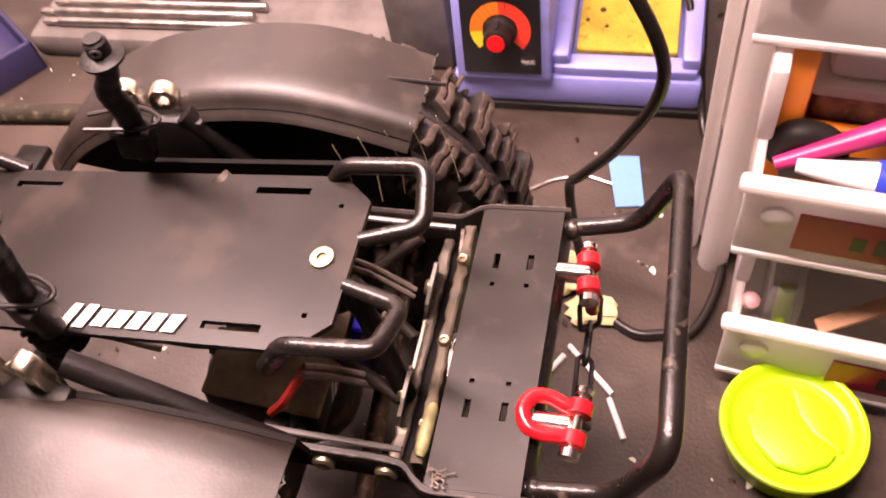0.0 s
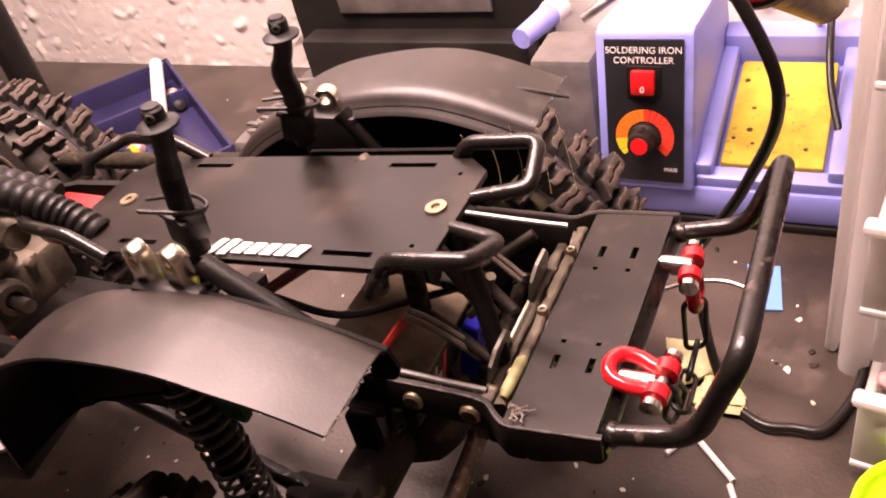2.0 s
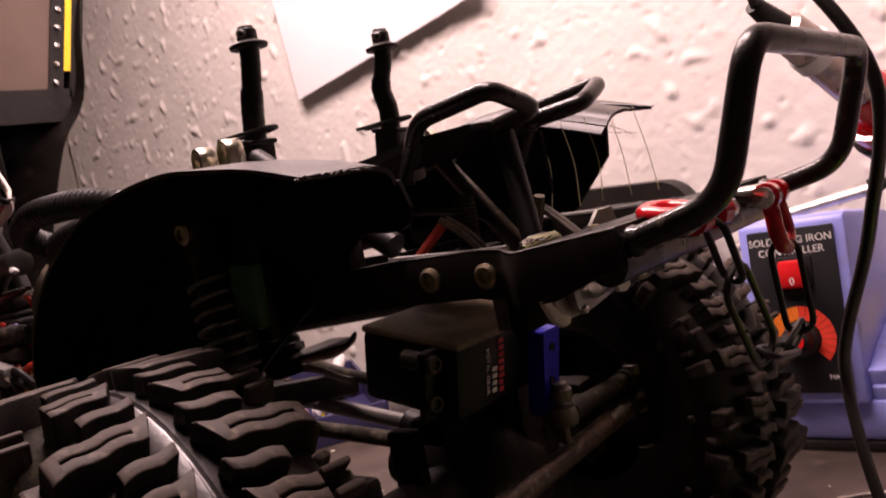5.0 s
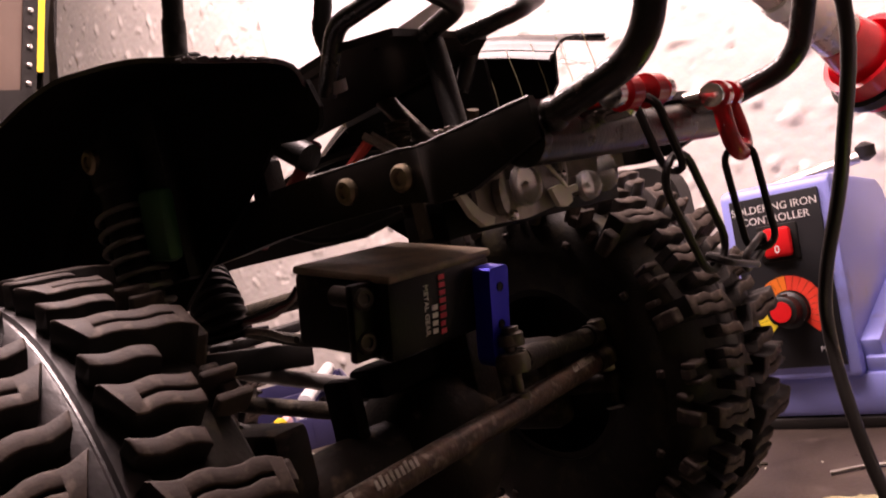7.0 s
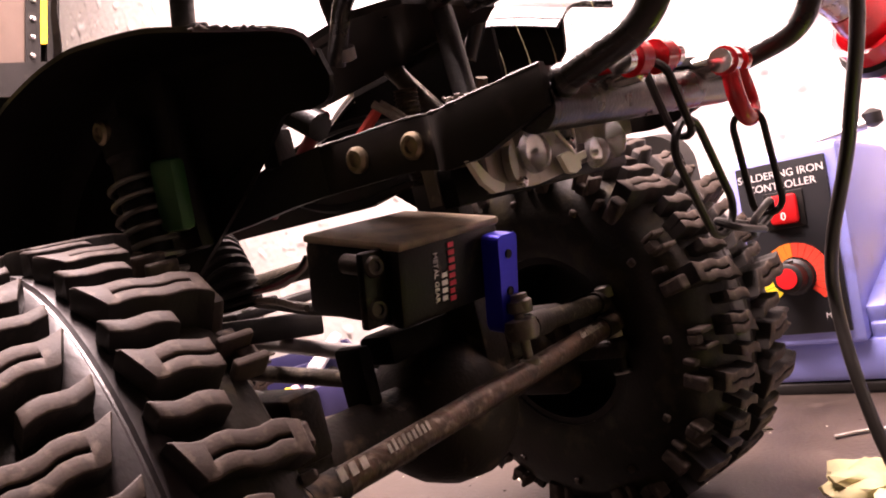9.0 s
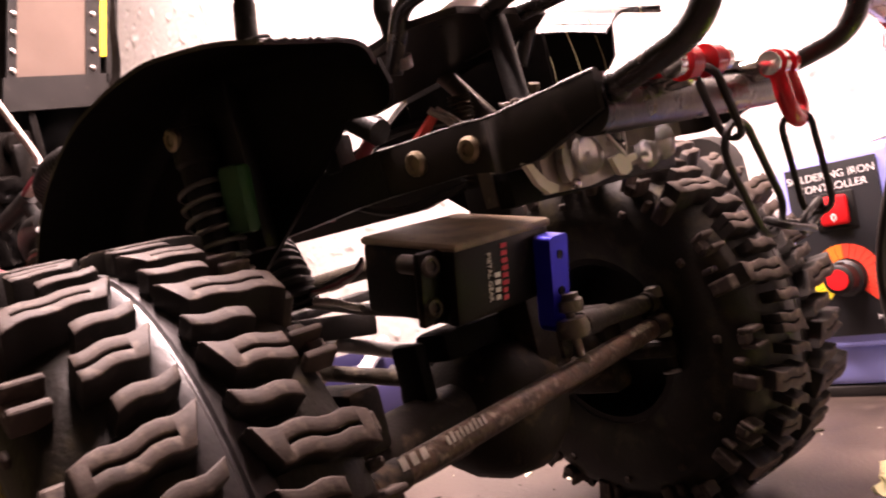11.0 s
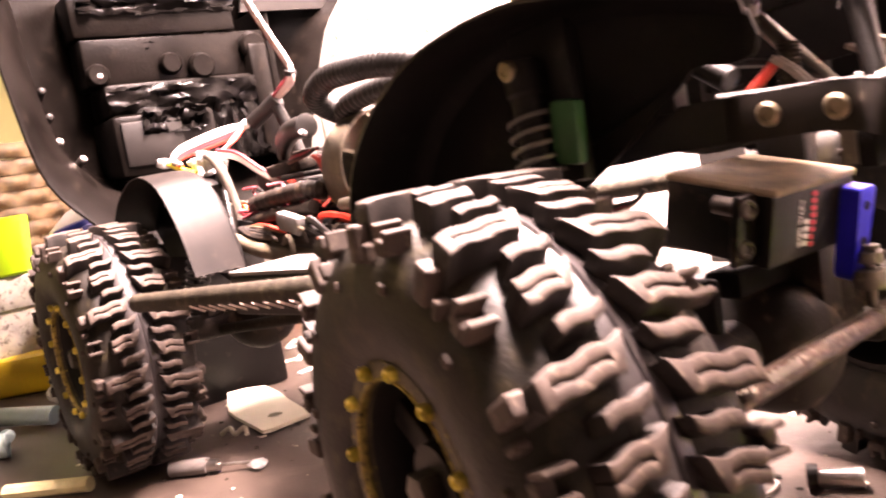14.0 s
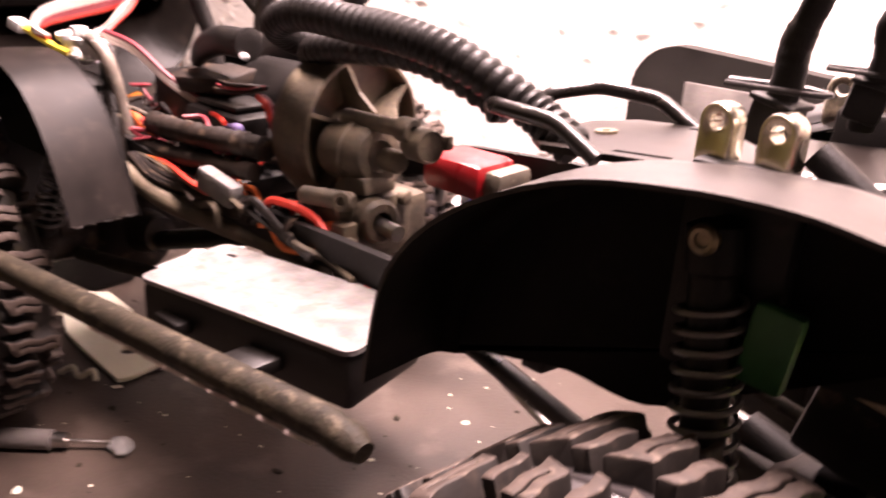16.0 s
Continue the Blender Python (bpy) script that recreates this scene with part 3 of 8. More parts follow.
def fender(side):
    """A cut plastic wheel-arch strip with a rolled inner shoulder, and the liner wall below it."""
    prof = spline([(-0.0872, 0, 0.0965), (-0.0862, 0, 0.104), (-0.0810, 0, 0.1265), (-0.0650, 0, 0.1440), (-0.0410, 0, 0.1562), (-0.0190, 0, 0.1606), (0.0, 0, 0.1616), (0.0125, 0, 0.1602), (0.0285, 0, 0.1575), (0.0425, 0, 0.1535)], 4)
    if side > 0:
        prof = spline([(-0.072, 0, 0.1310), (-0.054, 0, 0.1475), (-0.030, 0, 0.1600), (-0.004, 0, 0.1658), (0.016, 0, 0.1668), (0.032, 0, 0.1638), (0.0495, 0, 0.1580)], 4)
    sect = [(-0.068, 0.0), (-0.060, 0.0), (-0.050, -0.0002), (-0.0455, 0.0003), (-0.0428, 0.0012), (-0.0412, 0.0026), (-0.0402, 0.0042), (-0.0388, 0.0050), (-0.0378, 0.0062)]
    bm, rows = B(), []
    for i, (p, d, u, v) in enumerate(frames(prof)):
        n = Vector((-d.z, 0, d.x))
        k = i / (len(prof) - 1)
        rows.append([bm.verts.new((p.x - n.x * dn, side * -(y + (0.004 * max(0, k - 0.8) if j == 0 else 0)), p.z - n.z * dn)) for j, (y, dn) in enumerate(sect)])
    fs = [bm.faces.new((a[j], a[j + 1], b[j + 1], b[j])) for a, b in zip(rows, rows[1:]) for j in range(len(sect) - 1)]
    bmesh.ops.recalc_face_normals(bm, faces=fs)
    bmesh.ops.solidify(bm, geom=fs, thickness=0.0010)
    bmesh.ops.recalc_face_normals(bm, faces=bm.faces[:])
    # faces towards the wheel take the darker black: the arch's shade as colour
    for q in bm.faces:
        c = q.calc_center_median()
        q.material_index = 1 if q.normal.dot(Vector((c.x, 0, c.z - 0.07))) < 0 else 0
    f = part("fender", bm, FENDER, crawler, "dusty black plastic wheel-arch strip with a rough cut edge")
    f.data.materials.append(SHADEBLACK)
    jag = random.Random(5 + side)
    end, nrm = prof[-1], Vector((-(prof[-1] - prof[-2]).z, 0, (prof[-1] - prof[-2]).x)).normalized()
    edge = [(end.x + jag.uniform(-0.0004, 0.0007), side * (0.0682 - 0.0007 * k), end.z - 0.0003 + jag.uniform(-0.0003, 0.0004)) for k in range(30)]
    part("cut_edge", tube(B(), edge, [jag.uniform(0.00012, 0.00032) for k in edge], 6), BURR, f, "pale ragged cut edge")
    line = [(p.x + d.z * 0.0040, p.z - d.x * 0.0040) for p, d, u, v in frames(prof)]
    low = [(p.x, p.z) for p in spline([(0.0432, 0, 0.1440), (0.0415, 0, 0.1402), (0.0360, 0, 0.1393), (0.0280, 0, 0.1400), (0.0225, 0, 0.1365), (0.0100, 0, 0.1280), (-0.010, 0, 0.1160), (-0.030, 0, 0.1045), (-0.050, 0, 0.1045), (-0.065, 0, 0.1015), (-0.079, 0, 0.0985), (-0.0855, 0, 0.0970)], 5)]
    if side > 0:
        low = [(0.0470, 0.146), (0.034, 0.133), (0.014, 0.120), (-0.015, 0.1150), (-0.036, 0.1300), (-0.060, 0.1350)]
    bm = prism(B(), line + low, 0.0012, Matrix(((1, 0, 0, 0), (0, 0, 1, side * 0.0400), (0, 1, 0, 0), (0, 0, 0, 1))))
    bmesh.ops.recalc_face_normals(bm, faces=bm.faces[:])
    part("liner_wall", bm, SHADEBLACK, f, smooth=20)
    return f


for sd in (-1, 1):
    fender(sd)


def rear_arch(side):
    prof = spline([(-0.343, 0, 0.116), (-0.324, 0, 0.132), (-0.299, 0, 0.1425), (-0.275, 0, 0.1445), (-0.253, 0, 0.137), (-0.237, 0, 0.120), (-0.225, 0, 0.0955)], 4)
    bm, rows = B(), []
    for p, d, u, v in frames(prof):
        n = Vector((-d.z, 0, d.x))
        rows.append([bm.verts.new((p.x - n.x * dn, side * y, p.z - n.z * dn)) for y, dn in ((0.070, 0.0), (0.055, -0.0005), (0.046, 0.0), (0.044, 0.003))])
    fs = [bm.faces.new((a[j], a[j + 1], b[j + 1], b[j])) for a, b in zip(rows, rows[1:]) for j in range(3)]
    bmesh.ops.recalc_face_normals(bm, faces=fs)
    bmesh.ops.solidify(bm, geom=fs, thickness=0.0009)
    bmesh.ops.recalc_face_normals(bm, faces=bm.faces[:])
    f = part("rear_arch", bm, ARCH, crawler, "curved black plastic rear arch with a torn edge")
    jag = random.Random(9 + side)
    edge = [(prof[-1].x + jag.uniform(-0.0004, 0.0004), side * (0.0700 - 0.0008 * k), prof[-1].z + jag.uniform(-0.0008, 0.0003)) for k in range(30)]
    part("torn_edge", tube(B(), edge, [jag.uniform(0.00012, 0.0004) for k in edge], 6), BURR, f, "pale torn edge")
    line = [(p.x, p.z - 0.001) for p in prof] + [(-0.25, 0.088), (-0.29, 0.10), (-0.33, 0.10)]
    bm = prism(B(), line, 0.0010, Matrix(((1, 0, 0, 0), (0, 0, 1, side * 0.0455), (0, 1, 0, 0), (0, 0, 0, 1))))
    bmesh.ops.recalc_face_normals(bm, faces=bm.faces[:])
    part("liner_wall", bm, SHADEBLACK, f, smooth=20)


for sd in (-1, 1):
    rear_arch(sd)


def xz(side_y):
    """Turns an outline in x, z into an upright plate at that y, drawn out along +y."""
    return Matrix(((1, 0, 0, 0), (0, 0, 1, side_y), (0, 1, 0, 0), (0, 0, 0, 1)))


for sd in (-1, 1):
    y0 = -0.0350 if sd < 0 else 0.0320
    front_end = [(-0.028, 0.1240), (0.0, 0.1255), (0.018, 0.1270), (0.0300, 0.1274)]
    mid = [(-0.335, 0.112), (-0.26, 0.112)] + ([(-0.20, 0.105), (-0.10, 0.105), (-0.058, 0.110)] if sd < 0 else [(-0.20, 0.108), (-0.14, 0.1210), (-0.10, 0.1242)]) + front_end
    under = [(x, z - (0.0050 if sd < 0 or x < -0.01 else 0.0012)) for x, z in mid]
    bm = prism(B(), [(x, z + 0.0052) for x, z in mid] + under[::-1], 0.003, xz(y0))
    bmesh.ops.recalc_face_normals(bm, faces=bm.faces[:])
    rail = part("chassis_rail", bm, BLACK, crawler, smooth=25)
    yo = sd * 0.0354
    for px, pz in ((0.0406, 0.1275), (0.0556, 0.1270)):
        socket_screw(rail, (px, yo, pz), (0, sd, 0), 0.0027, BRASS)
    # a bolt and tab that stand up from the rail
    part("rail_tab", box(B(), (0.0120, sd * 0.0330 - 0.0028, 0.1310), (0.0175, sd * 0.0330 + 0.0028, 0.1392), 0.0008), BLACK, rail)
    # bright wire tie along the rail's top
    part("rail_strip", tube(B(), spline([(0.026, sd * 0.0312, 0.1326), (0.036, sd * 0.0312, 0.1322), (0.048, sd * 0.0312, 0.1317), (0.059, sd * 0.0312, 0.1315)]), 0.0008, 8), SPRING, rail)

# bumper: a folded plate with slots, side flanges and a bent hoop
def slotted_plate(x0, x1, y0, y1, z, holes, thick):
    """A flat plate with rectangular slots cut through it."""
    xs = sorted({x0, x1, *[v for h in holes for v in (h[0], h[1])]})
    ys = sorted({y0, y1, *[v for h in holes for v in (h[2], h[3])]})
    bm, vs = B(), {}

    def v(i, j, k):
        if (i, j, k) not in vs:
            vs[(i, j, k)] = bm.verts.new((xs[i], ys[j], z - k * thick))
        return vs[(i, j, k)]

    def solid(i, j):
        if not (0 <= i < len(xs) - 1 and 0 <= j < len(ys) - 1):
            return False
        cx, cy = (xs[i] + xs[i + 1]) / 2, (ys[j] + ys[j + 1]) / 2
        return not any(h[0] < cx < h[1] and h[2] < cy < h[3] for h in holes)

    for i in range(len(xs) - 1):
        for j in range(len(ys) - 1):
            if not solid(i, j):
                continue
            bm.faces.new((v(i, j, 0), v(i + 1, j, 0), v(i + 1, j + 1, 0), v(i, j + 1, 0)))
            bm.faces.new((v(i, j, 1), v(i, j + 1, 1), v(i + 1, j + 1, 1), v(i + 1, j, 1)))
            for di, dj, a, b in ((0, -1, (i, j), (i + 1, j)), (0, 1, (i + 1, j + 1), (i, j + 1)), (-1, 0, (i, j + 1), (i, j)), (1, 0, (i + 1, j), (i + 1, j + 1))):
                if not solid(i + di, j + dj):
                    bm.faces.new((v(*a, 0), v(*a, 1), v(*b, 1), v(*b, 0)))
    return bm


slots = []
for sy in (-0.0192, 0.0218):
    for sx in (0.0716, 0.0803):
        slots.append((sx - 0.0008, sx + 0.0008, sy - 0.0023, sy + 0.0023))
    for sx in (0.0716, 0.0803):
        yy = 0.0013 + (sy - 0.0013) * 0.66
        slots.append((sx - 0.0006, sx + 0.0006, yy - 0.0006, yy + 0.0006))
bm = slotted_plate(0.0655, 0.0870, -0.0390, 0.0390, 0.1312, slots, 0.0018)
bmesh.ops.transform(bm, matrix=Matrix(((1, 0, 0, 0), (0, 1, 0, 0), (0.0864, 0, 1, -0.0864 * 0.0660), (0, 0, 0, 1))), verts=bm.verts[:])
bumper = part("bumper_plate", bm, SATIN, crawler, "black bumper plate with winch slots", smooth=0)
part("front_lip", tube(B(), [(0.0850, -0.0385, 0.1268), (0.0850, 0.0385, 0.1268)], 0.0042, 18), TUBE, bumper, "worn round front edge of the bumper")
for sd in (-1, 1):
    # the side plate runs on from the rail, swings outwards and turns along the bumper's end
    run = spline([(0.0302, 0.0350, 0), (0.0400, 0.0350, 0), (0.0500, 0.0350, 0), (0.0565, 0.0351, 0), (0.0602, 0.0357, 0), (0.0632, 0.0382, 0), (0.0664, 0.0400, 0), (0.0720, 0.0401, 0), (0.0885, 0.0398, 0)], 6)
    bm, rows = B(), []
    for p in run:
        k = min(1.0, max(0.0, (p.x - 0.052) / 0.016))
        k = k * k * (3 - 2 * k)
        rise = 0.0864 * max(0.0, p.x - 0.0660)
        up = 0.1326 - 0.0012 * k + rise
        lo = 0.1224 - 0.0018 * k + 0.0040 * max(0.0, (p.x - 0.074) / 0.0145) + rise
        rows.append([bm.verts.new((p.x, sd * (p.y - t), z)) for t, z in ((0.0, lo), (0.0, up - 0.0008), (0.0006, up), (0.0016, up), (0.0020, up - 0.0006), (0.0020, lo))])
    for a, b in zip(rows, rows[1:]):
        for k in range(6):
            bm.faces.new((a[k], a[(k + 1) % 6], b[(k + 1) % 6], b[k]))
    bm.faces.new(rows[0])
    bm.faces.new(rows[-1][::-1])
    bmesh.ops.recalc_face_normals(bm, faces=bm.faces[:])
    fl = part("side_flange", bm, SATIN, bumper, smooth=40)
    worn = random.Random(40 + sd)
    edge = [(p.x, sd * (p.y - 0.0004), 0.1326 - 0.0012 * (lambda k: k * k * (3 - 2 * k))(min(1.0, max(0.0, (p.x - 0.052) / 0.016))) + 0.0864 * max(0.0, p.x - 0.0660) - 0.0002) for p in run]
    part("worn_edge", tube(B(), edge, [worn.uniform(0.00015, 0.00040) for p in edge], 6), BURR, fl, "pale worn edge")
hoop_line = [(0.0860, -0.0350, 0.1290), (0.1068, -0.0352, 0.1345), (0.1152, -0.0348, 0.1592), (0.1150, 0.0338, 0.1575), (0.1064, 0.0365, 0.1335), (0.0860, 0.0355, 0.1290)]
hoop = part("bumper_hoop", tube(B(), bent(hoop_line, 0.0065, 7), 0.0024, 16), TUBE, crawler, "glossy black bent tube hoop")
for sd in (-1, 1):
    part("weld_collar", lathe(B(), [(0.0024, -0.0012), (0.0029, -0.0005), (0.0029, 0.0006), (0.0024, 0.0016)], 16, look((0.0895, sd * 0.0351, 0.1299), (0.080, sd * 0.0350, 0.1275))), TUBE, hoop)


# red bow shackles on the bumper and the chain between them
def shackle(where, turn, label):
    s = thing("bow_shackle", label, "shackle", where, "bumper shackles")
    q = Matrix.Translation(where) @ turn
    bow = [(0.0036, 0, 0), (0.0037, 0, 0.003), (0.0045, 0, 0.0066), (0.0036, 0, 0.0102), (0, 0, 0.0118), (-0.0036, 0, 0.0102), (-0.0045, 0, 0.0066), (-0.0037, 0, 0.003), (-0.0036, 0, 0)]
    part("bow", tube(B(), [q @ p for p in spline(bow, 5)], 0.00185, 12), RED, s)
    for k in (-1, 1):
        part("ear", lathe(B(), [(0.0012, -0.0017), (0.0030, -0.0016), (0.0030, 0.0016), (0.0012, 0.0017)], 16, q @ pose(k * 0.0038, 0, -0.0004, 0, 90, 0)), RED, s)
    part("pin", lathe(B(), [(0.0013, -0.0085), (0.0024, -0.0083), (0.0024, -0.0065), (0.0013, -0.0062), (0.0013, 0.0072), (0.0022, 0.0073), (0.0022, 0.0088), (0.0010, 0.0090)], 14, q @ pose(0, 0, -0.0004, 0, 90, 0)), CHROME, s, "bright steel pin")
    return s


shackle((0.0962, -0.0193, 0.1312), pose(0, 0, 0, 0, -79, -6) @ pose(0, 0, 0, 0, 0, 90), "red bow shackle lying on the bumper plate, bright pin")
shackle((0.0950, 0.0215, 0.1295), pose(0, 0, 0, 174, 0, 96), "red bow shackle hanging from the bumper, bright pin")


for sy in (-0.0193, 0.0215):
    part("shackle_stub", lathe(B(), [(0.0022, 0.0), (0.0026, 0.0004), (0.0026, 0.0095), (0.0020, 0.0100)], 16, pose(0.0855, sy, 0.1300, 0, 90, 0)), CHROME, bumper, "bright steel stub")
chain_nodes = [(0.0970, -0.0180, 0.1290), (0.0965, -0.0120, 0.1180), (0.0955, 0.0005, 0.0992), (0.0950, 0.0150, 0.0962), (0.0952, 0.0245, 0.0985), (0.0955, 0.0215, 0.1180)]
s = thing("chain", "thin black chain hanging between the red shackles", "chain", chain_nodes[0])
for k, (a, b) in enumerate(zip(chain_nodes, chain_nodes[1:])):
    a, b = Vector(a), Vector(b)
    L, q = (b - a).length / 2 + 0.0012, Matrix.Translation((a + b) / 2) @ (b - a).to_track_quat("X", "Z").to_matrix().to_4x4() @ pose(0, 0, 0, 80 * (k % 2) + 25, 0, 0)
    w = (0.0024, 0.0046, 0.0022, 0.0018, 0.0030)[k]
    oval = [(L - w + w * math.cos(t), w * math.sin(t), 0) for t in np.linspace(-math.pi / 2, math.pi / 2, 9)] + [(w - L + w * math.cos(t), w * math.sin(t), 0) for t in np.linspace(math.pi / 2, 1.5 * math.pi, 9)]
    part("link", tube(B(), [q @ Vector(o) for o in oval + oval[:1]], 0.00075, 8, caps=False), BLACKWIRE, s)

# ---- top plate with its slots, marks and fixings; it falls a little towards the back
SHEAR = Matrix(((1, 0, 0, 0), (0, 1, 0, 0), (0.085, 0, 1, -0.085 * 0.035), (0, 0, 0, 1)))
holes = []
for sy in (-0.0190, 0.0190):
    for sx0 in (0.0145, -0.0575):
        holes.append((sx0, sx0 + 0.0145, sy - 0.0010, sy + 0.0010))
holes += [(0.0375, 0.0387, -0.0155, -0.0143), (0.0375, 0.0387, 0.0143, 0.0155)]
bm = slotted_plate(-0.084, 0.0450, -0.0238, 0.0238, 0.1585, holes, 0.0017)
for cx, cy, nx, ny in ((0.0450, -0.0165, 0.66, -0.75), (0.0450, 0.0165, 0.66, 0.75), (-0.084, -0.0140, -0.72, -0.70), (-0.084, 0.0140, -0.72, 0.70)):
    cut = bmesh.ops.bisect_plane(bm, geom=bm.verts[:] + bm.edges[:] + bm.faces[:], plane_co=(cx, cy, 0.158), plane_no=(nx, ny, 0), clear_outer=True)
    bmesh.ops.holes_fill(bm, edges=[e for e in cut["geom_cut"] if isinstance(e, bmesh.types.BMEdge)])
bmesh.ops.transform(bm, matrix=SHEAR, verts=bm.verts[:])
top_plate = part("electronics_plate", bm, PLATE, crawler, "flat black plate with slots, dusty and scuffed", smooth=0)
for wx in (0.0378, -0.0710):
    bm = lathe(B(), [(0.0011, 0.0), (0.0012, 0.0006), (0.0028, 0.0006), (0.0030, 0.0)], 20, SHEAR @ pose(wx, 0.0, 0.1586))
    part("washer", bm, BRASS, top_plate)
for x0, w, h, z0 in ((-0.0227, 0.0022, 0.0052, -0.0026), (-0.0194, 0.0026, 0.0050, -0.0024), (-0.0156, 0.0029, 0.0036, -0.0018), (-0.0119, 0.0033, 0.0036, -0.0018), (-0.0078, 0.0030, 0.0036, -0.0018), (-0.0040, 0.0028, 0.0036, -0.0018), (-0.0004, 0.0030, 0.0036, -0.0018)):
    bm = prism(B(), [(x0, z0), (x0 + w * 0.9, z0), (x0 + w + h * 0.28, z0 + h), (x0 + h * 0.34, z0 + h)], 0.0003, SHEAR @ pose(0.0060, -0.0197, 0.1588) @ Matrix.Scale(1.22, 4))
    bmesh.ops.recalc_face_normals(bm, faces=bm.faces[:])
    part("white_mark", bm, WHITEMARK, top_plate, smooth=0)

# front body mounts: uprights under the plate, posts, clips, clevises and braces
for sd in (-1, 1):
    t = crawler
    line = [(-0.0195, -0.0250, 0.1570), (-0.0206, -0.0242, 0.1660), (-0.0200, -0.0238, 0.1735), (-0.0202, -0.0225, 0.1800), (-0.0178, -0.0225, 0.1880), (-0.0166, -0.0225, 0.1940), (-0.0164, -0.0225, 0.1990)]
    if sd > 0:
        line = [(-0.0190, 0.0275, 0.1570), (-0.0185, 0.0270, 0.1650), (-0.0165, 0.0262, 0.1740), (-0.0172, 0.0258, 0.1810), (-0.0140, 0.0254, 0.1880), (-0.0128, 0.0252, 0.1925), (-0.0126, 0.0252, 0.1980)]
    bar = spline(line, 10)
    base, neck, tip = Vector(line[1]), Vector(line[5]), Vector(line[6])
    post = part("body_post", tube(B(), bar, [(0.0031 if i < 34 else 0.0027) * (0.965 if i % 4 == 0 and i < 46 else 1.0) if i < len(bar) - 2 else 0.0021 for i in range(len(bar))], 14), BLACK, t, "black plastic body post with a collar")
    part("collar", lathe(B(), [(0.0024, -0.0010), (0.0050, -0.0006), (0.0052, 0.0002), (0.0026, 0.0014)], 20, Matrix.Translation(neck)), BLACK, post)
    part("tip_hole", lathe(B(), [(0.0006, -0.0029), (0.0011, -0.0029), (0.0013, -0.0027), (0.0013, 0.0027), (0.0011, 0.0029), (0.0006, 0.0029)], 12, Matrix.Translation(neck.lerp(tip, 0.55)) @ pose(0, 0, 0, 90, 0, 20), close=True), SPRING, post)
    part("clamp", box(B(), (-0.0044, -0.0038, -0.0060), (0.0042, 0.0038, 0.0034), 0.0014, Matrix.Translation(base) @ pose(0, 0, 0, 0, 10, 12 * sd)), BLACK, post)
    part("clamp_lip", box(B(), (-0.0050, -0.0042, 0.0024), (0.0046, 0.0042, 0.0038), 0.0007, Matrix.Translation(base) @ pose(0, 0, 0, 0, 10, 12 * sd)), BLACK, post)
    clip = spline([base + Vector(v) for v in ((-0.0110, 0.0005, 0.0055), (0.0000, 0.0040, 0.0055), (0.0065, 0.0025, 0.0055), (0.0090, 0.0000, 0.0055), (0.0065, -0.0025, 0.0055), (0.0000, -0.0036, 0.0055), (-0.0095, -0.0045, 0.0055))])
    part("body_clip", tube(B(), clip, 0.0006, 7), BLACKWIRE, post)
    tower = part("shock_tower", box(B(), (-0.0280, sd * 0.0400 - 0.004, 0.118 if sd < 0 else 0.131), (-0.0060, sd * 0.0400 + 0.002, 0.160), 0.002), BLACK, t)
    for cx in ((-0.0240, -0.0126) if sd < 0 else (-0.0278, -0.0167)):
        bm = B()
        lm = pose(cx - 0.0010, sd * 0.0382 + (0.0038 if sd > 0 else 0.0), 0.1660 - (0.0024 if sd > 0 else 0.0), 0, 0, 14 * sd)
        n = 28
        rim, eye = [], []
        for q in range(n):
            a = 2 * math.pi * q / n
            u, w = math.cos(a), math.sin(a)
            k = 0.0037 if w > 0 else min(0.0037 / max(1e-6, abs(u)), 0.0110 / max(1e-6, abs(w)))
            rim.append((u * k, w * k))
            eye.append((u * 0.0016, w * 0.0016))
        loops = [[bm.verts.new(lm @ Vector((x * f, y, z * f))) for x, z in pts] for pts, y, f in ((eye, -0.0019, 1), (eye, -0.0022, 1.25), (rim, -0.0022, 0.95), (rim, -0.0018, 1), (rim, 0.0018, 1), (rim, 0.0022, 0.95), (eye, 0.0022, 1.25), (eye, 0.0019, 1))]
        for a, b in zip(loops, loops[1:] + loops[:1]):
            for q in range(n):
                bm.faces.new((a[q], a[(q + 1) % n], b[(q + 1) % n], b[q]))
        bmesh.ops.recalc_face_normals(bm, faces=bm.faces[:])
        part("alloy_lug", bm, ALLOY, tower, "bright alloy eye lug")
    ends = [(-0.0116, 0.0387, 0.1609), (0.0147, 0.0395, 0.1214)] if sd > 0 else [(-0.0085, -0.0350, 0.1630), (0.0330, -0.0360, 0.1360)]
    part("brace", tube(B(), ends, 0.0030, 12), BLACK, t)
    if sd < 0:
        part("strut", tube(B(), [(0.0455, -0.0046, 0.1560), (0.0548, -0.0143, 0.1232)], 0.0026, 12), BLACK, t)
        part("strut", tube(B(), [(0.0020, 0.0235, 0.1550), (0.0450, 0.0037, 0.1188)], 0.0026, 12), CROSSBAR, t, "dusty grey-brown link rod")
    line = [(0.0290, sd * 0.0235, 0.1495), (0.0368, sd * 0.0243, 0.1622), (0.0575, sd * 0.0240, 0.1645), (0.0590, sd * 0.0105, 0.1595), (0.0450, sd * 0.0062, 0.1580)]
    part("cage_tube", tube(B(), bent(line, 0.0035, 5), 0.0021, 12), TUBE, t, "bent black cage tube")

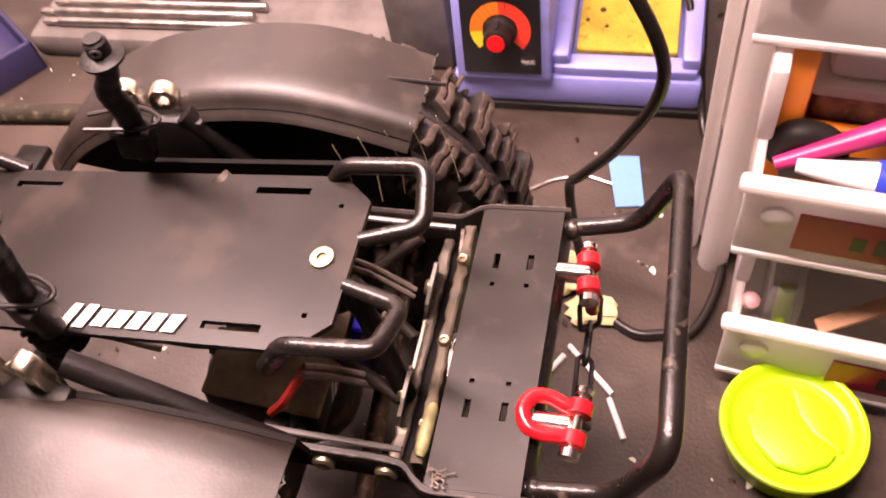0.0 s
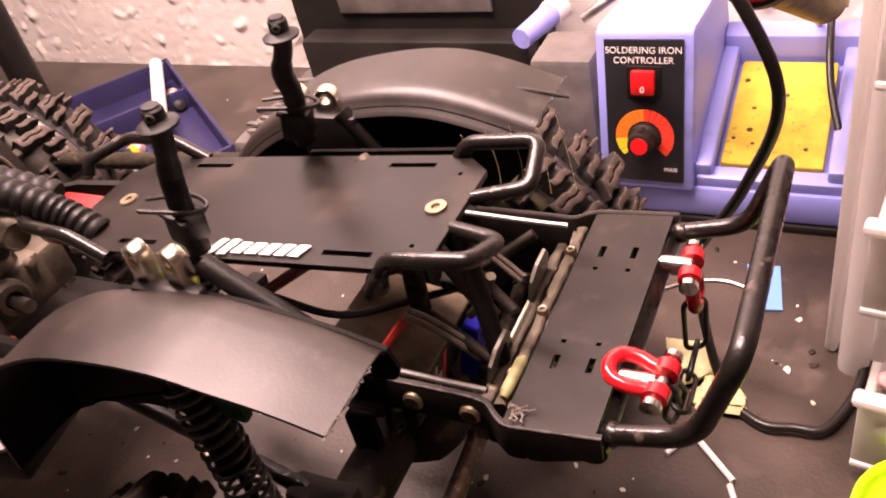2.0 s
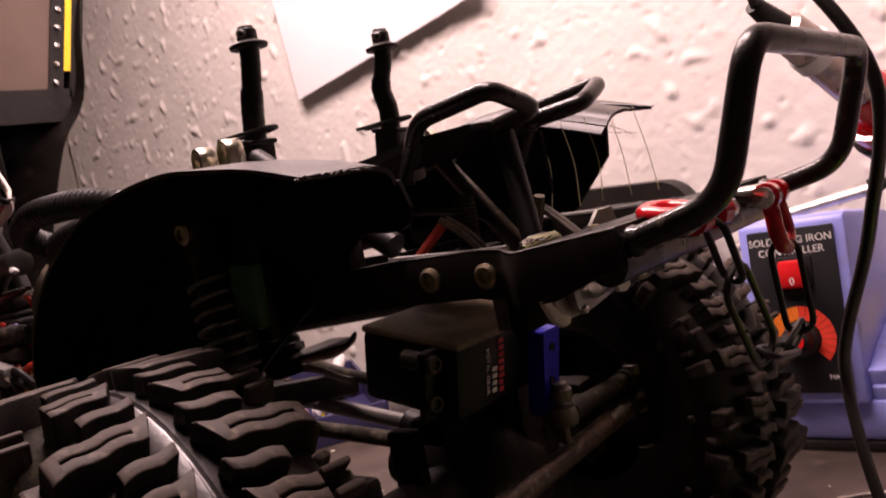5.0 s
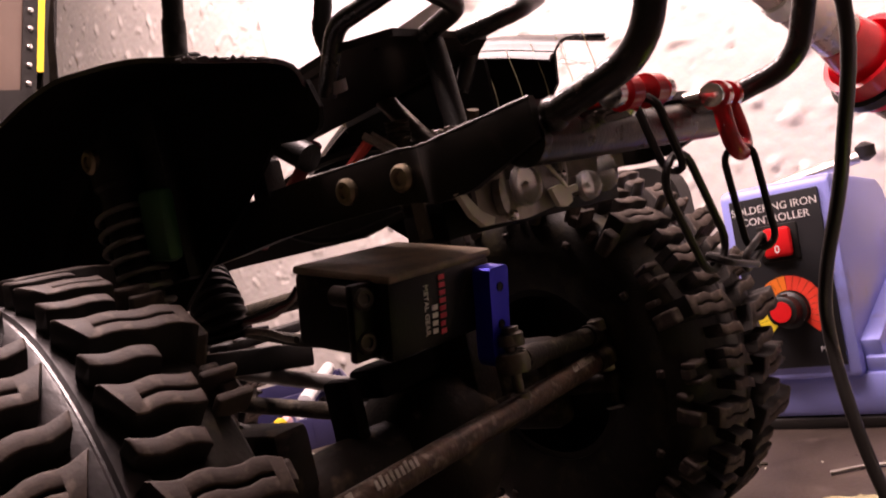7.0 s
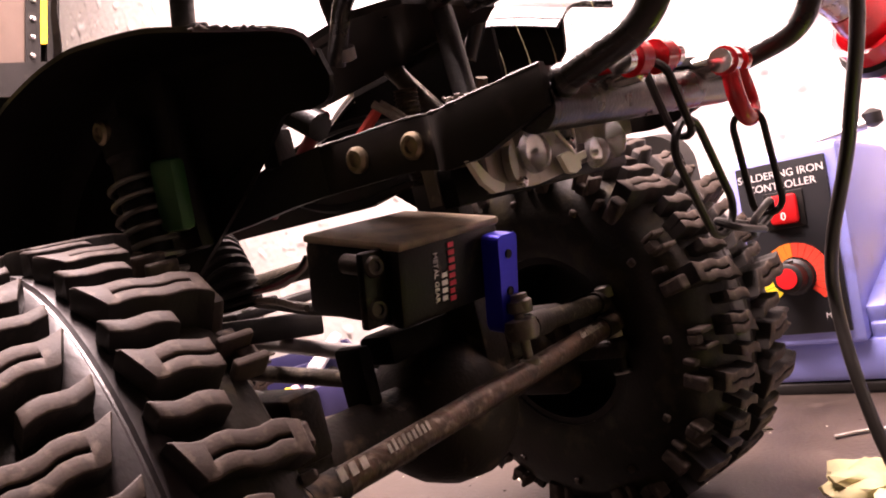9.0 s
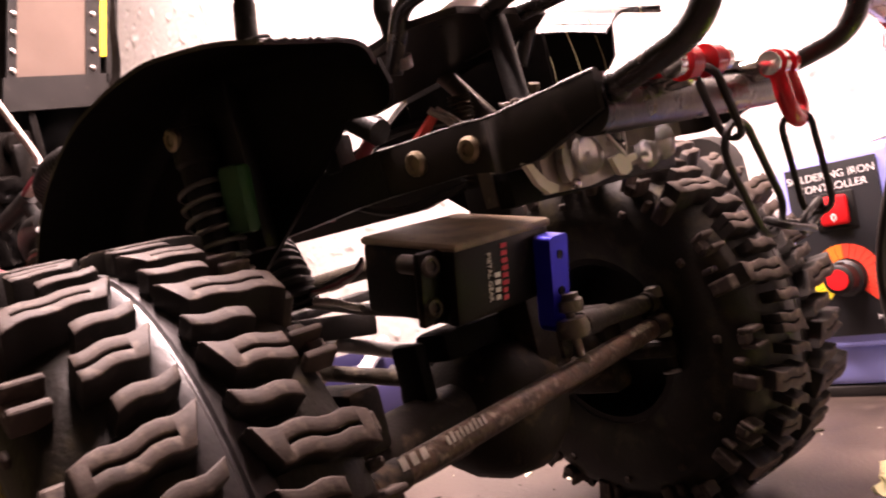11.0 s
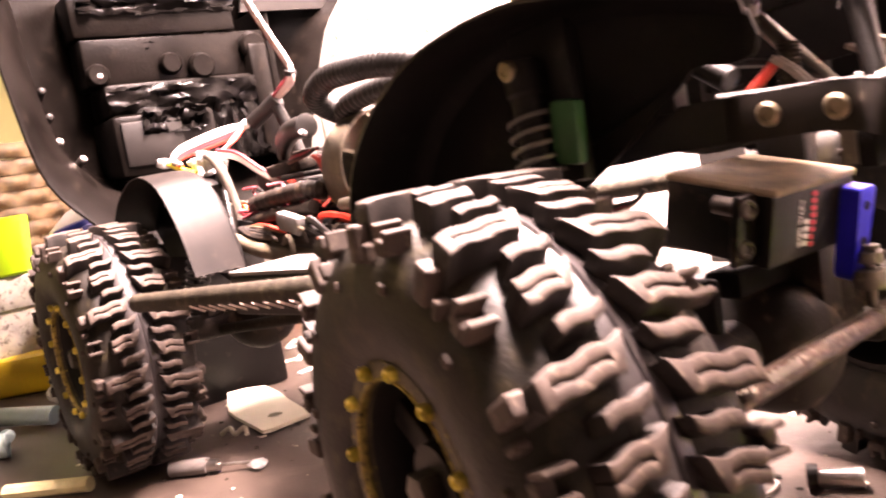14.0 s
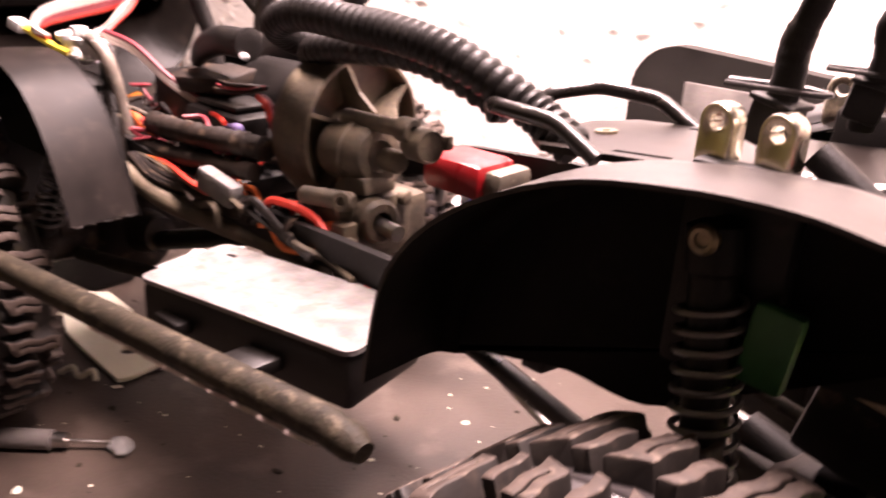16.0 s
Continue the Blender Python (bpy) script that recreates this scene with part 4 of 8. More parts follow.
# cross members and brackets between the rails
def rough_bar(x0, x1, z0, z1, seed):
    """A sheet bar whose top edges are bent and nicked."""
    r = random.Random(seed)
    bm, rows = B(), []
    for i in range(33):
        y = -0.0332 + 0.0664 * i / 32
        a, b, c = r.uniform(-0.00035, 0.00035), r.uniform(-0.0003, 0.0003), r.uniform(-0.00035, 0.00035)
        rows.append([bm.verts.new(p) for p in ((x0, y, z0), (x0 + a, y, z1 + b), (x0 + 0.0005 + a, y, z1 + 0.0004 + b), (x1 - 0.0005 + c, y, z1 + 0.0004 - b), (x1 + c, y, z1 - b), (x1, y, z0))])
    for a, b in zip(rows, rows[1:]):
        for k in range(6):
            bm.faces.new((a[k], a[(k + 1) % 6], b[(k + 1) % 6], b[k]))
    bm.faces.new(rows[0])
    bm.faces.new(rows[-1][::-1])
    bmesh.ops.recalc_face_normals(bm, faces=bm.faces[:])
    return bm


part("cross_member", rough_bar(0.0542, 0.0572, 0.1150, 0.1228, 3), CROSSBAR, crawler, "dusty tan sheet bar across the rails", smooth=25)
part("cross_member", rough_bar(0.0612, 0.0640, 0.1210, 0.1296, 4), GEARBOX, crawler, "dusty olive sheet bar across the rails", smooth=25)
# no third bar: the gap's shade, put in as a dull black box
part("cross_member", box(B(), (0.0572, -0.0330, 0.1140), (0.0612, 0.0330, 0.1215), 0.0006), SHADEBLACK, crawler)
part("green_sleeve", tube(B(), [(0.0632, -0.0318, 0.1308), (0.0634, -0.0300, 0.1312), (0.0637, -0.0205, 0.1312), (0.0638, -0.0192, 0.1308)], [0.0010, 0.0016, 0.0016, 0.0010], 12), PALEGREEN, crawler, "pale green sleeve on the cross bar")
part("pale_strip", box(B(), (0.0548, -0.0080, 0.1222), (0.0556, 0.0060, 0.1252), 0.0002), IVORY, crawler, "narrow ivory strip on the cross bar")
frayed = random.Random(31)
for k in range(7):
    x, y, z, pts = 0.0690 + frayed.uniform(-0.0015, 0.0015), -0.0365 + frayed.uniform(-0.0012, 0.0012), 0.1324, []
    a = frayed.uniform(0, 6.28)
    for q in range(7):
        pts.append((x, y, z + frayed.uniform(0.0, 0.0008)))
        a += frayed.uniform(-1.3, 1.3)
        x, y = min(0.0735, max(0.0662, x + 0.0011 * math.cos(a))), min(-0.0342, max(-0.0388, y + 0.0009 * math.sin(a)))
    part("frayed_thread", tube(B(), spline(pts, 3), 0.00018, 6), HOSE, bumper)
for yy, h in ((0.0150, 0.0135), (-0.0150, 0.0120)):
    out = [(-0.0075, 0), (0.0075, 0), (0.0060, h * 0.7), (0.0030, h), (-0.0040, h), (-0.0075, h * 0.75)]
    m = Matrix.Translation((0.0535, yy, 0.1205)) @ pose(0, 0, 0, 90, 0, 90) @ pose(0, 0, 0, 12, 0, 0)
    br = part("tab_bracket", prism(B(), out, 0.0009, m), LEXAN, crawler, "grey sheet tab with a bright rivet", smooth=0)
    socket_screw(br, m @ Vector((0, h * 0.45, -0.0002)), m.to_3x3() @ Vector((0, 0, -1)), 0.0022, BRASS, "rivet")
for yy in (-0.024, -0.002, 0.022):
    socket_screw(crawler, (0.0626, yy, 0.1300), (0, 0, 1), 0.0016, BRASS, "small_screw")

# smoky lamp panel under the bumper with its lenses, bent tabs and wires
LP = pose(0.0635, -0.0008, 0.1208, 0, 0, 6.5)  # y runs along the panel, x faces forwards
LPF = LP @ Matrix(((0, 0, 1, 0), (1, 0, 0, 0), (0, 1, 0, 0), (0, 0, 0, 1)))  # x along the panel, y up, z forwards


def panel_piece(pts, depth, material, name, label="", at=0.0, owner=None):
    bm = prism(B(), [(x * 0.001, y * 0.001) for x, y in pts], depth, LPF @ pose(0, 0, at))
    bmesh.ops.recalc_face_normals(bm, faces=bm.faces[:])
    return part(name, bm, material, owner or crawler, label, smooth=20)


panel = panel_piece([(-31, -5.7), (-13, -6.2), (4, -4.8), (33, -1.6), (36.5, 7), (-4.8, 7.4), (-14.3, 5.6), (-14.3, 2), (-18.6, 1.6), (-19.2, 4.8), (-30.6, 2.8)], 0.0009, SMOKY, "light_panel", "smoky plastic lamp panel under the bumper")
for ax, az, r in ((-14.5, 0.0, 0.0040), (24.9, -0.2, 0.0044), (14.0, -2.4, 0.0034)):
    q = LPF @ pose(ax * 0.001, az * 0.001, 0.0009)
    part("lens", lathe(B(), [(r * 0.85, 0.0), (r, 0.0006), (r, 0.0020), (r * 0.80, 0.0036), (r * 0.35, 0.0046), (0.0002, 0.0047)], 24, q), CLEAR, panel, "round clear lamp lens")
    part("reflector", lathe(B(), [(r * 0.75, 0.0016), (r * 0.30, 0.0008), (0.0004, 0.0024)], 16, q), CHROME, panel)
tab = [(-40, 0.6), (-38.4, 1.2), (-36.4, -0.8), (-33.5, -3.2), (-29.6, -4.6), (-30.6, -5.8), (-33.6, -5.8), (-37.0, -3.6)]
panel_piece(tab, 0.0010, IVORY, "crescent_tab", "bright bent tab", 0.0022, panel)
panel_piece([(x * 0.25 - 24.0, y * 0.55 - 1.2) for x, y in arc(0, 0, 6.0, 0, 340, 14)], 0.0016, LEXAN, "round_tab", "", 0.0012, panel)
panel_piece([(-5.2, -1.6), (-1.0, -1.0), (2.5, -1.9), (7.6, -1.6), (7.4, -3.0), (3.8, -3.4), (3.6, -5.0), (0.5, -5.8), (-2.8, -5.3)], 0.0010, IVORY, "crescent_tab", "bright bent tab", 0.0022, panel)
panel_piece([(1.6 + 2.2 * math.cos(k * math.pi / 9), 4.6 + 3.2 * math.sin(k * math.pi / 9)) for k in range(18)], 0.0010, BLACK, "dark_grommet", "", 0.0007, panel)
panel_piece([(20.6 + 1.7 * math.cos(k * math.pi / 8) + 0.8 * math.sin(k * math.pi / 8), 4.2 + 2.5 * math.sin(k * math.pi / 8)) for k in range(16)], 0.0004, BLACK, "slot_hole", "", 0.0007, panel)
for pts in (((-3.8, 7.6, 1.4), (-4.4, 5.2, 2.2), (-2.4, 2.0, 3.0), (1.2, -1.2, 3.2), (3.4, -2.6, 2.4)), ((-1.6, 7.4, 1.6), (0.2, 7.0, 2.6), (3.6, 4.4, 2.8), (4.2, 1.0, 2.6), (3.4, -2.2, 2.2))):
    part("spring_wire", tube(B(), spline([LPF @ Vector((x * 0.001, y * 0.001, z * 0.001)) for x, y, z in pts]), 0.00045, 7), STEEL, panel)
for ax, az, r in ((0.2, 7.0, 1.0), (3.4, 1.2, 0.9), (-1.0, 1.6, 0.7), (35.4, 6.4, 1.2), (36.0, 3.2, 1.0), (-21.0, -5.0, 1.1), (2.8, 4.4, 0.7)):
    r *= 0.001
    part("bright_screw", lathe(B(), [(r * 0.2, 0.0022), (r * 0.8, 0.0019), (r, 0.0010), (r * 0.6, -0.0004)], 12, LPF @ pose(ax * 0.001, az * 0.001, 0.0009)), CHROME, panel)

# ---- front axle, servo and steering
def axle(cx, front):
    a = part("axle_housing", tube(B(), [(cx, -0.066, CZ), (cx, -0.050, CZ), (cx, -0.022, CZ), (cx, 0.028, CZ), (cx, 0.050, CZ), (cx, 0.066, CZ)], [0.0085, 0.0085, 0.0095, 0.0095, 0.0085, 0.0085], 16), AXLE, crawler, "dusty black axle housing")
    dy = 0.012 if front else -0.012
    part("diff_case", lathe(B(), [(0.006, -0.022), (0.012, -0.0195), (0.0175, -0.012), (0.0195, -0.004), (0.0195, 0.004), (0.0170, 0.012), (0.0115, 0.017), (0.0060, 0.0185)], 24, pose(cx, dy, CZ - 0.002, 0, 90, 0)), AXLE, a)
    part("diff_nose", tube(B(), [(cx, dy, CZ), (cx + (-0.030 if front else 0.030), dy, CZ + 0.004)], [0.013, 0.0075], 16), AXLE, a)
    for sd in (-1, 1):
        part("knuckle", box(B(), (cx - 0.010, sd * 0.062 - 0.005, CZ - 0.014), (cx + 0.010, sd * 0.062 + 0.006, CZ + 0.014), 0.003), AXLE, a)
        part("link_mount", box(B(), (cx - 0.012, sd * 0.040 - 0.005, CZ + 0.004), (cx + 0.010, sd * 0.040 + 0.005, CZ + 0.020), 0.002), AXLE, a)
    return a


fa = axle(CX_F, True)
ra = axle(CX_R, False)
part("servo_mount", box(B(), (-0.004, -0.0165, CZ + 0.004), (0.006, -0.0120, 0.0860), 0.0015), SHADEBLACK, fa)
part("servo_mount", box(B(), (-0.002, -0.0095, 0.0790), (0.010, 0.0155, 0.0870), 0.002), SHADEBLACK, fa)
part("servo_mount", box(B(), (0.004, 0.016, CZ + 0.006), (0.018, 0.026, 0.0890), 0.001), AXLE, fa)

servo_turn = Matrix.Translation((0.0266, -0.0188, 0.0992)) @ pose(0, 0, 0, 0, 12.5, 0)


def sbox(lo, hi, bevel=0.0008):
    return box(B(), lo, hi, bevel, servo_turn)


servo = part("steering_servo", sbox((-0.0322, 0.0010, -0.0105), (-0.0035, 0.0395, 0.0085), 0.0020), SERVO, crawler, "black steering servo with a dusty lid")
part("servo_lid", sbox((-0.0322, 0.0008, 0.0078), (0.0004, 0.0394, 0.0100), 0.0011), DUSTTOP, servo, "dusty brown servo lid")
part("servo_face", sbox((-0.0046, 0.0006, -0.0105), (0.0002, 0.0392, 0.0086), 0.0019), SERVO, servo)
part("servo_ear", sbox((-0.0075, -0.0055, -0.0095), (-0.0050, 0.0020, 0.0085), 0.0008), SERVO, servo)
for zz in (0.0050, -0.0050):
    p = servo_turn @ Vector((-0.0048, -0.0025, zz))
    socket_screw(servo, p, (1, -0.25, 0), 0.0026, DARKSTEEL, "ear_screw")
part("ear_spacer", lathe(B(), [(0.0012, 0), (0.0024, 0.0003), (0.0024, 0.0060), (0.0012, 0.0063)], 14, servo_turn @ pose(-0.0140, -0.0025, 0.0050, 0, 90, 0)), DARKSTEEL, servo)
vert = lambda y, z: servo_turn @ Matrix(((0, 0, 1, 0.0004), (0, 1, 0, y), (-1, 0, 0, z), (0, 0, 0, 1)))
words(servo, "METAL GEAR", vert(0.0122, -0.0005), 0.0021, WHITEMARK, "printed_text").matrix_parent_inverse = Matrix()
glyph_bars(servo, vert(0.0175, 0.0070), 0.0150, 0.0024, 8, REDMARK, "red_mark", 5)
glyph_bars(servo, vert(0.0146, 0.0002), 0.0075, 0.0022, 4, WHITEMARK, "white_mark", 6)
bm = B()
horn_m = servo_turn @ pose(0.0012, 0.0338, -0.0030)
out = arc(0.0024, 0.0080, 0.0016, 0, 90, 4) + arc(-0.0024, 0.0080, 0.0016, 90, 180, 4) + arc(0, -0.0128, 0.0034, 180, 360, 8)
part("servo_horn", prism(bm, out, 0.0052, horn_m @ Matrix(((0, 0, 1, 0), (1, 0, 0, 0), (0, 1, 0, 0), (0, 0, 0, 1)))), BLUEHORN, servo, "blue anodised alloy horn", smooth=20)
for zz in (0.0045, -0.005, -0.010, -0.0145):
    part("horn_hole", lathe(B(), [(0.0010, 0.0001), (0.0012, 0.0003), (0.0012, -0.001)], 10, horn_m @ pose(0.0052, 0, zz, 0, 90, 0)), BLACK, servo)


def rod(name, a, b, r, material, label=""):
    """A link with a ball end at each end."""
    d = (Vector(b) - Vector(a)).normalized()
    ob = part(name, tube(B(), [a, b], r, 14), material, crawler, label)
    for p in (a, b):
        part("rod_end", lathe(B(), [(0.0014, -0.0026), (0.0040, -0.0024), (0.0046, 0), (0.0040, 0.0024), (0.0014, 0.0026)], 14, Matrix.Translation(p)), CROSSBAR if name == "drag_link" else AXLE, ob)
        part("ball_bolt", lathe(B(), [(0.0002, 0.0072), (0.0024, 0.0070), (0.0026, 0.0045), (0.0013, 0.0042), (0.0013, -0.0075), (0.0026, -0.0078), (0.0026, -0.0100), (0.0002, -0.0102)], 10, Matrix.Translation(p)), CROSSBAR, ob)
    part("rod_sleeve", tube(B(), [Vector(a) + d * 0.004, Vector(a) + d * 0.013], 0.0034, 12), AXLE, ob)
    part("rod_sleeve", tube(B(), [Vector(b) - d * 0.013, Vector(b) - d * 0.004], 0.0034, 12), AXLE, ob)
    return ob


tie = rod("tie_rod", (0.0375, -0.0690, 0.0695), (0.0280, 0.0688, 0.0688), 0.0031, RUST, "rusty steel tie rod with worn white print")
print_at = lambda y0: Matrix(((-0.0725, -0.35, 0.94, 0.0358 - 0.0690 * y0), (1, 0, 0, y0), (0, 0.94, 0.35, 0.0706), (0, 0, 0, 1)))
glyph_bars(tie, print_at(-0.044), 0.014, 0.0024, 9, WORNMARK, "worn_print", 8)
glyph_bars(tie, print_at(-0.058), 0.009, 0.0030, 3, WORNMARK, "worn_print", 9)
words(tie, "6x108mm", print_at(0.0455), 0.0030, WORNMARK, "worn_print").matrix_parent_inverse = Matrix()
rod("drag_link", (0.0320, 0.0150, 0.0800), (0.0240, 0.0730, 0.0745), 0.0027, SLIDER, "dusty dark drag link")
part("horn_stud", lathe(B(), [(0.0010, 0.0), (0.0028, 0.0004), (0.0030, 0.0012), (0.0030, 0.0034), (0.0022, 0.0040), (0.0022, 0.0052), (0.0006, 0.0054)], 16, pose(0.0322, 0.0165, 0.0835)), CROSSBAR, crawler, "dusty brass-coloured stud on the drag link")
for sd in (-1, 1):
    part("steering_arm", box(B(), (0.008, sd * 0.066 - 0.005, 0.058), (0.031, sd * 0.066 + 0.004, 0.0640), 0.002), AXLE, fa)
# the far rod ends: nut, eye, pale bush and lock ring stacked on one bolt
for name, z0, pts, mt in (("bolt_nut", 0.0760, ((0.0008, 0.0), (0.0030, 0.0003), (0.0032, 0.0010), (0.0032, 0.0034), (0.0022, 0.0040), (0.0006, 0.0040)), CROSSBAR), ("rod_eye", 0.0660, ((0.0010, 0.0), (0.0040, 0.0004), (0.0046, 0.0020), (0.0046, 0.0034), (0.0040, 0.0050), (0.0020, 0.0054)), GEARBOX), ("bush", 0.0615, ((0.0008, 0.0), (0.0020, 0.0002), (0.0022, 0.0008), (0.0022, 0.0042), (0.0010, 0.0045)), IVORY), ("lock_ring", 0.0525, ((0.0012, 0.0), (0.0032, 0.0002), (0.0034, 0.0007), (0.0030, 0.0012), (0.0010, 0.0013)), STEEL)):
    part(name, lathe(B(), list(pts), 16, pose(0.0270, 0.0665, z0, 0, -4, 0)), mt, fa)
part("bolt_shank", tube(B(), [(0.0272, 0.0665, 0.0530), (0.0270, 0.0665, 0.0790)], 0.0015, 10), AXLE, fa)


# ---- shocks
def shock(a, b, green):
    a, b = Vector(a), Vector(b)
    d = (b - a).normalized()
    L = (b - a).length
    q = Matrix.Translation(a) @ d.to_track_quat("Z", "Y").to_matrix().to_4x4()
    s = part("shock", lathe(B(), [(0.0030, -0.003), (0.0052, -0.002), (0.0052, 0.006), (0.0044, 0.007), (0.0044, L * 0.58), (0.0052, L * 0.58 + 0.001), (0.0052, L * 0.62), (0.0014, L * 0.63), (0.0014, L - 0.004), (0.0050, L - 0.004), (0.0050, L), (0.002, L + 0.002)], 18, q), BLACK, crawler, "black oil shock with a black coil spring")
    n, turns = 290, 14.5
    coil = []
    for i in range(n + 1):
        k = i / n
        ang = 2 * math.pi * turns * k
        coil.append(q @ Vector((0.0060 * math.cos(ang), 0.0060 * math.sin(ang), 0.0115 + (L - 0.0155) * k)))
    part("spring", tube(B(), coil, 0.0007, 6), SPRING, s)
    return s


for sd in (-1, 1):
    shock((-0.0183, sd * 0.0485, 0.1480), (-0.0075, sd * 0.0545, 0.0800), True)
    bolt = socket_screw(crawler, (-0.0183, sd * 0.0534, 0.1486), (0, sd, 0), 0.0029, BRASS, "shock_bolt")
    part("shock_standoff", tube(B(), [(-0.0183, sd * 0.0528, 0.1484), (-0.0183, sd * 0.0410, 0.1480)], 0.0030, 12), BLACK, crawler)
    shock((-0.262, sd * 0.042, 0.135), (-0.290, sd * 0.052, 0.072), True)
part("green_patch", box(B(), (-0.0046, -0.0020, -0.0080), (0.0046, 0.0020, 0.0080), 0.0014, pose(-0.0050, -0.0485, 0.1310, 0, 6, 0)), GREENTAPE, crawler, "strip of green tape on the liner")

# ---- links, drive shaft and skid under the rails
for sd in (-1, 1):
    if sd > 0:
        part("lower_link", tube(B(), [(CX_F - 0.010, sd * 0.038, CZ - 0.004), (-0.120, sd * 0.028, 0.072)], 0.0030, 12), SLIDER, crawler, "dusty steel lower link")
    if sd < 0:
        part("lower_link", tube(B(), [(-0.0120, -0.0425, 0.0727), (-0.1125, -0.0167, 0.0916)], 0.0013, 12), STEEL, crawler, "bright thin steel link rod")
        part("upper_link", tube(B(), [(CX_F - 0.004, -0.040, CZ + 0.017), (-0.110, -0.030, 0.1000)], 0.0028, 12), TUBE, crawler)
    else:
        part("upper_link", tube(B(), [(CX_F - 0.008, 0.004, 0.0910), (-0.050, 0.0168, 0.0927), (-0.120, 0.0420, 0.0965)], 0.0020, 12), SLIDER, crawler, "dusty tan upper link")
    part("lower_link", tube(B(), [(CX_R + 0.010, sd * 0.038, CZ - 0.004), (-0.175, sd * 0.028, 0.072)], 0.0030, 12), SLIDER, crawler, "dusty steel lower link")
    up, out = (0.005, 0.0) if sd > 0 else (0.0, 0.0100)
    slid = part("rock_slider", tube(B(), [(-0.236, sd * (0.0850 + out), 0.0892 + up), (-0.232, sd * (0.0852 + out), 0.0895 + up), (-0.150, sd * (0.0865 + out * 0.5), 0.0945 + up), (-0.076, sd * 0.0880, 0.0988 + up), (-0.068, sd * 0.0882, 0.0984 + up), (-0.0645, sd * 0.0883, 0.0978 + up)], [0.0030, 0.0041, 0.0041, 0.0042, 0.0040, 0.0026], 16), SLIDER, crawler, "dusty brown tube side slider")
    if sd < 0:
        for k in range(10):
            x = -0.160 + 0.0088 * k
            part("pale_stroke", box(B(), (-0.0032, -0.0005, -0.0004), (0.0032, 0.0005, 0.0003), 0, pose(x, -0.0923 + 0.0033 * k / 10, 0.0938 + 0.00052 * k) @ pose(0, 0, 0, 146, 0, 0) @ pose(0, 0, 0.0041, 0, 0, -38)), WHITEWIRE, slid)
    for k in (-0.120, -0.152):
        part("slider_arm", box(B(), (k - 0.006, min(sd * 0.034, sd * 0.080), 0.0885), (k + 0.006, max(sd * 0.034, sd * 0.080), 0.0925), 0.001), BLACK, slid)
part("skid_plate", box(B(), (-0.185, -0.034, 0.066), (-0.128, 0.034, 0.072), 0.002), BLACK, crawler)
shaft = part("drive_shaft", tube(B(), [(-0.020, 0.0151, 0.0763), (-0.105, 0.0267, 0.0833)], 0.0026, 14), SPRING, crawler, "grey steel front drive shaft")
part("shaft_joint", tube(B(), [(-0.010, 0.0138, 0.0720), (-0.026, 0.0160, 0.0768)], [0.0060, 0.0048], 14), BLACK, shaft)
part("shaft_joint", tube(B(), [(-0.098, 0.0257, 0.0827), (-0.112, 0.0275, 0.0840)], 0.0052, 14), BLACK, shaft)
part("cross_member", box(B(), (-0.0035, -0.030, -0.0042), (0.0035, 0.030, 0.0042), 0.001, pose(-0.070, 0.006, 0.0895, -8.8, 0, 0)), BLACK, crawler)
part("drive_shaft", tube(B(), [(CX_R + 0.030, -0.012, 0.064), (-0.185, 0.0, 0.090)], 0.0042, 14), BLACK, crawler)

# ---- gearbox: round spur cover with ribs, motor can, bosses and case
gb = part("gearbox", box(B(), (-0.176, -0.016, 0.092), (-0.146, 0.018, 0.112), 0.003), GEARBOX, crawler, "dusty brown gearbox with a round spur cover")
SC = pose(-0.1625, 0.0020, 0.1305, 0, 90, 0)  # z out of the drum's open face
part("spur_cover", lathe(B(), [(0.006, -0.0190), (0.0225, -0.0185), (0.0250, -0.0165), (0.0256, -0.0140), (0.0256, -0.0006), (0.0250, 0.0002), (0.0240, 0.0003), (0.0236, -0.0006), (0.0230, -0.0050), (0.0100, -0.0060), (0.0090, -0.0020), (0.0060, -0.0010), (0.001, -0.0010)], 56, SC), GEARBOX, gb)
for ang in (10, 52, 92, 128, 200, 250, 318):
    bm = prism(B(), [(0.0075, -0.0062), (0.0236, -0.0056), (0.0236, 0.0002), (0.0150, 0.0026), (0.0090, 0.0080), (0.0075, 0.0080)], 0.0013, SC @ pose(0, 0, 0, 0, 0, ang) @ pose(0, 0, 0, 90, 0, 0))
    bmesh.ops.recalc_face_normals(bm, faces=bm.faces[:])
    part("spur_rib", bm, GEARBOX, gb, smooth=0)
part("top_boss", lathe(B(), [(0.0030, 0.0), (0.0052, 0.0006), (0.0056, 0.0016), (0.0056, 0.0090), (0.0048, 0.0100), (0.0024, 0.0102), (0.0022, 0.0080), (0.001, 0.0080)], 18, pose(-0.1780, -0.0036, 0.1540, 0, 82, -8)), GEARBOX, gb)
part("top_lug", box(B(), (-0.1760, -0.0090, 0.1500), (-0.1690, 0.0020, 0.1555), 0.0012), GEARBOX, gb)
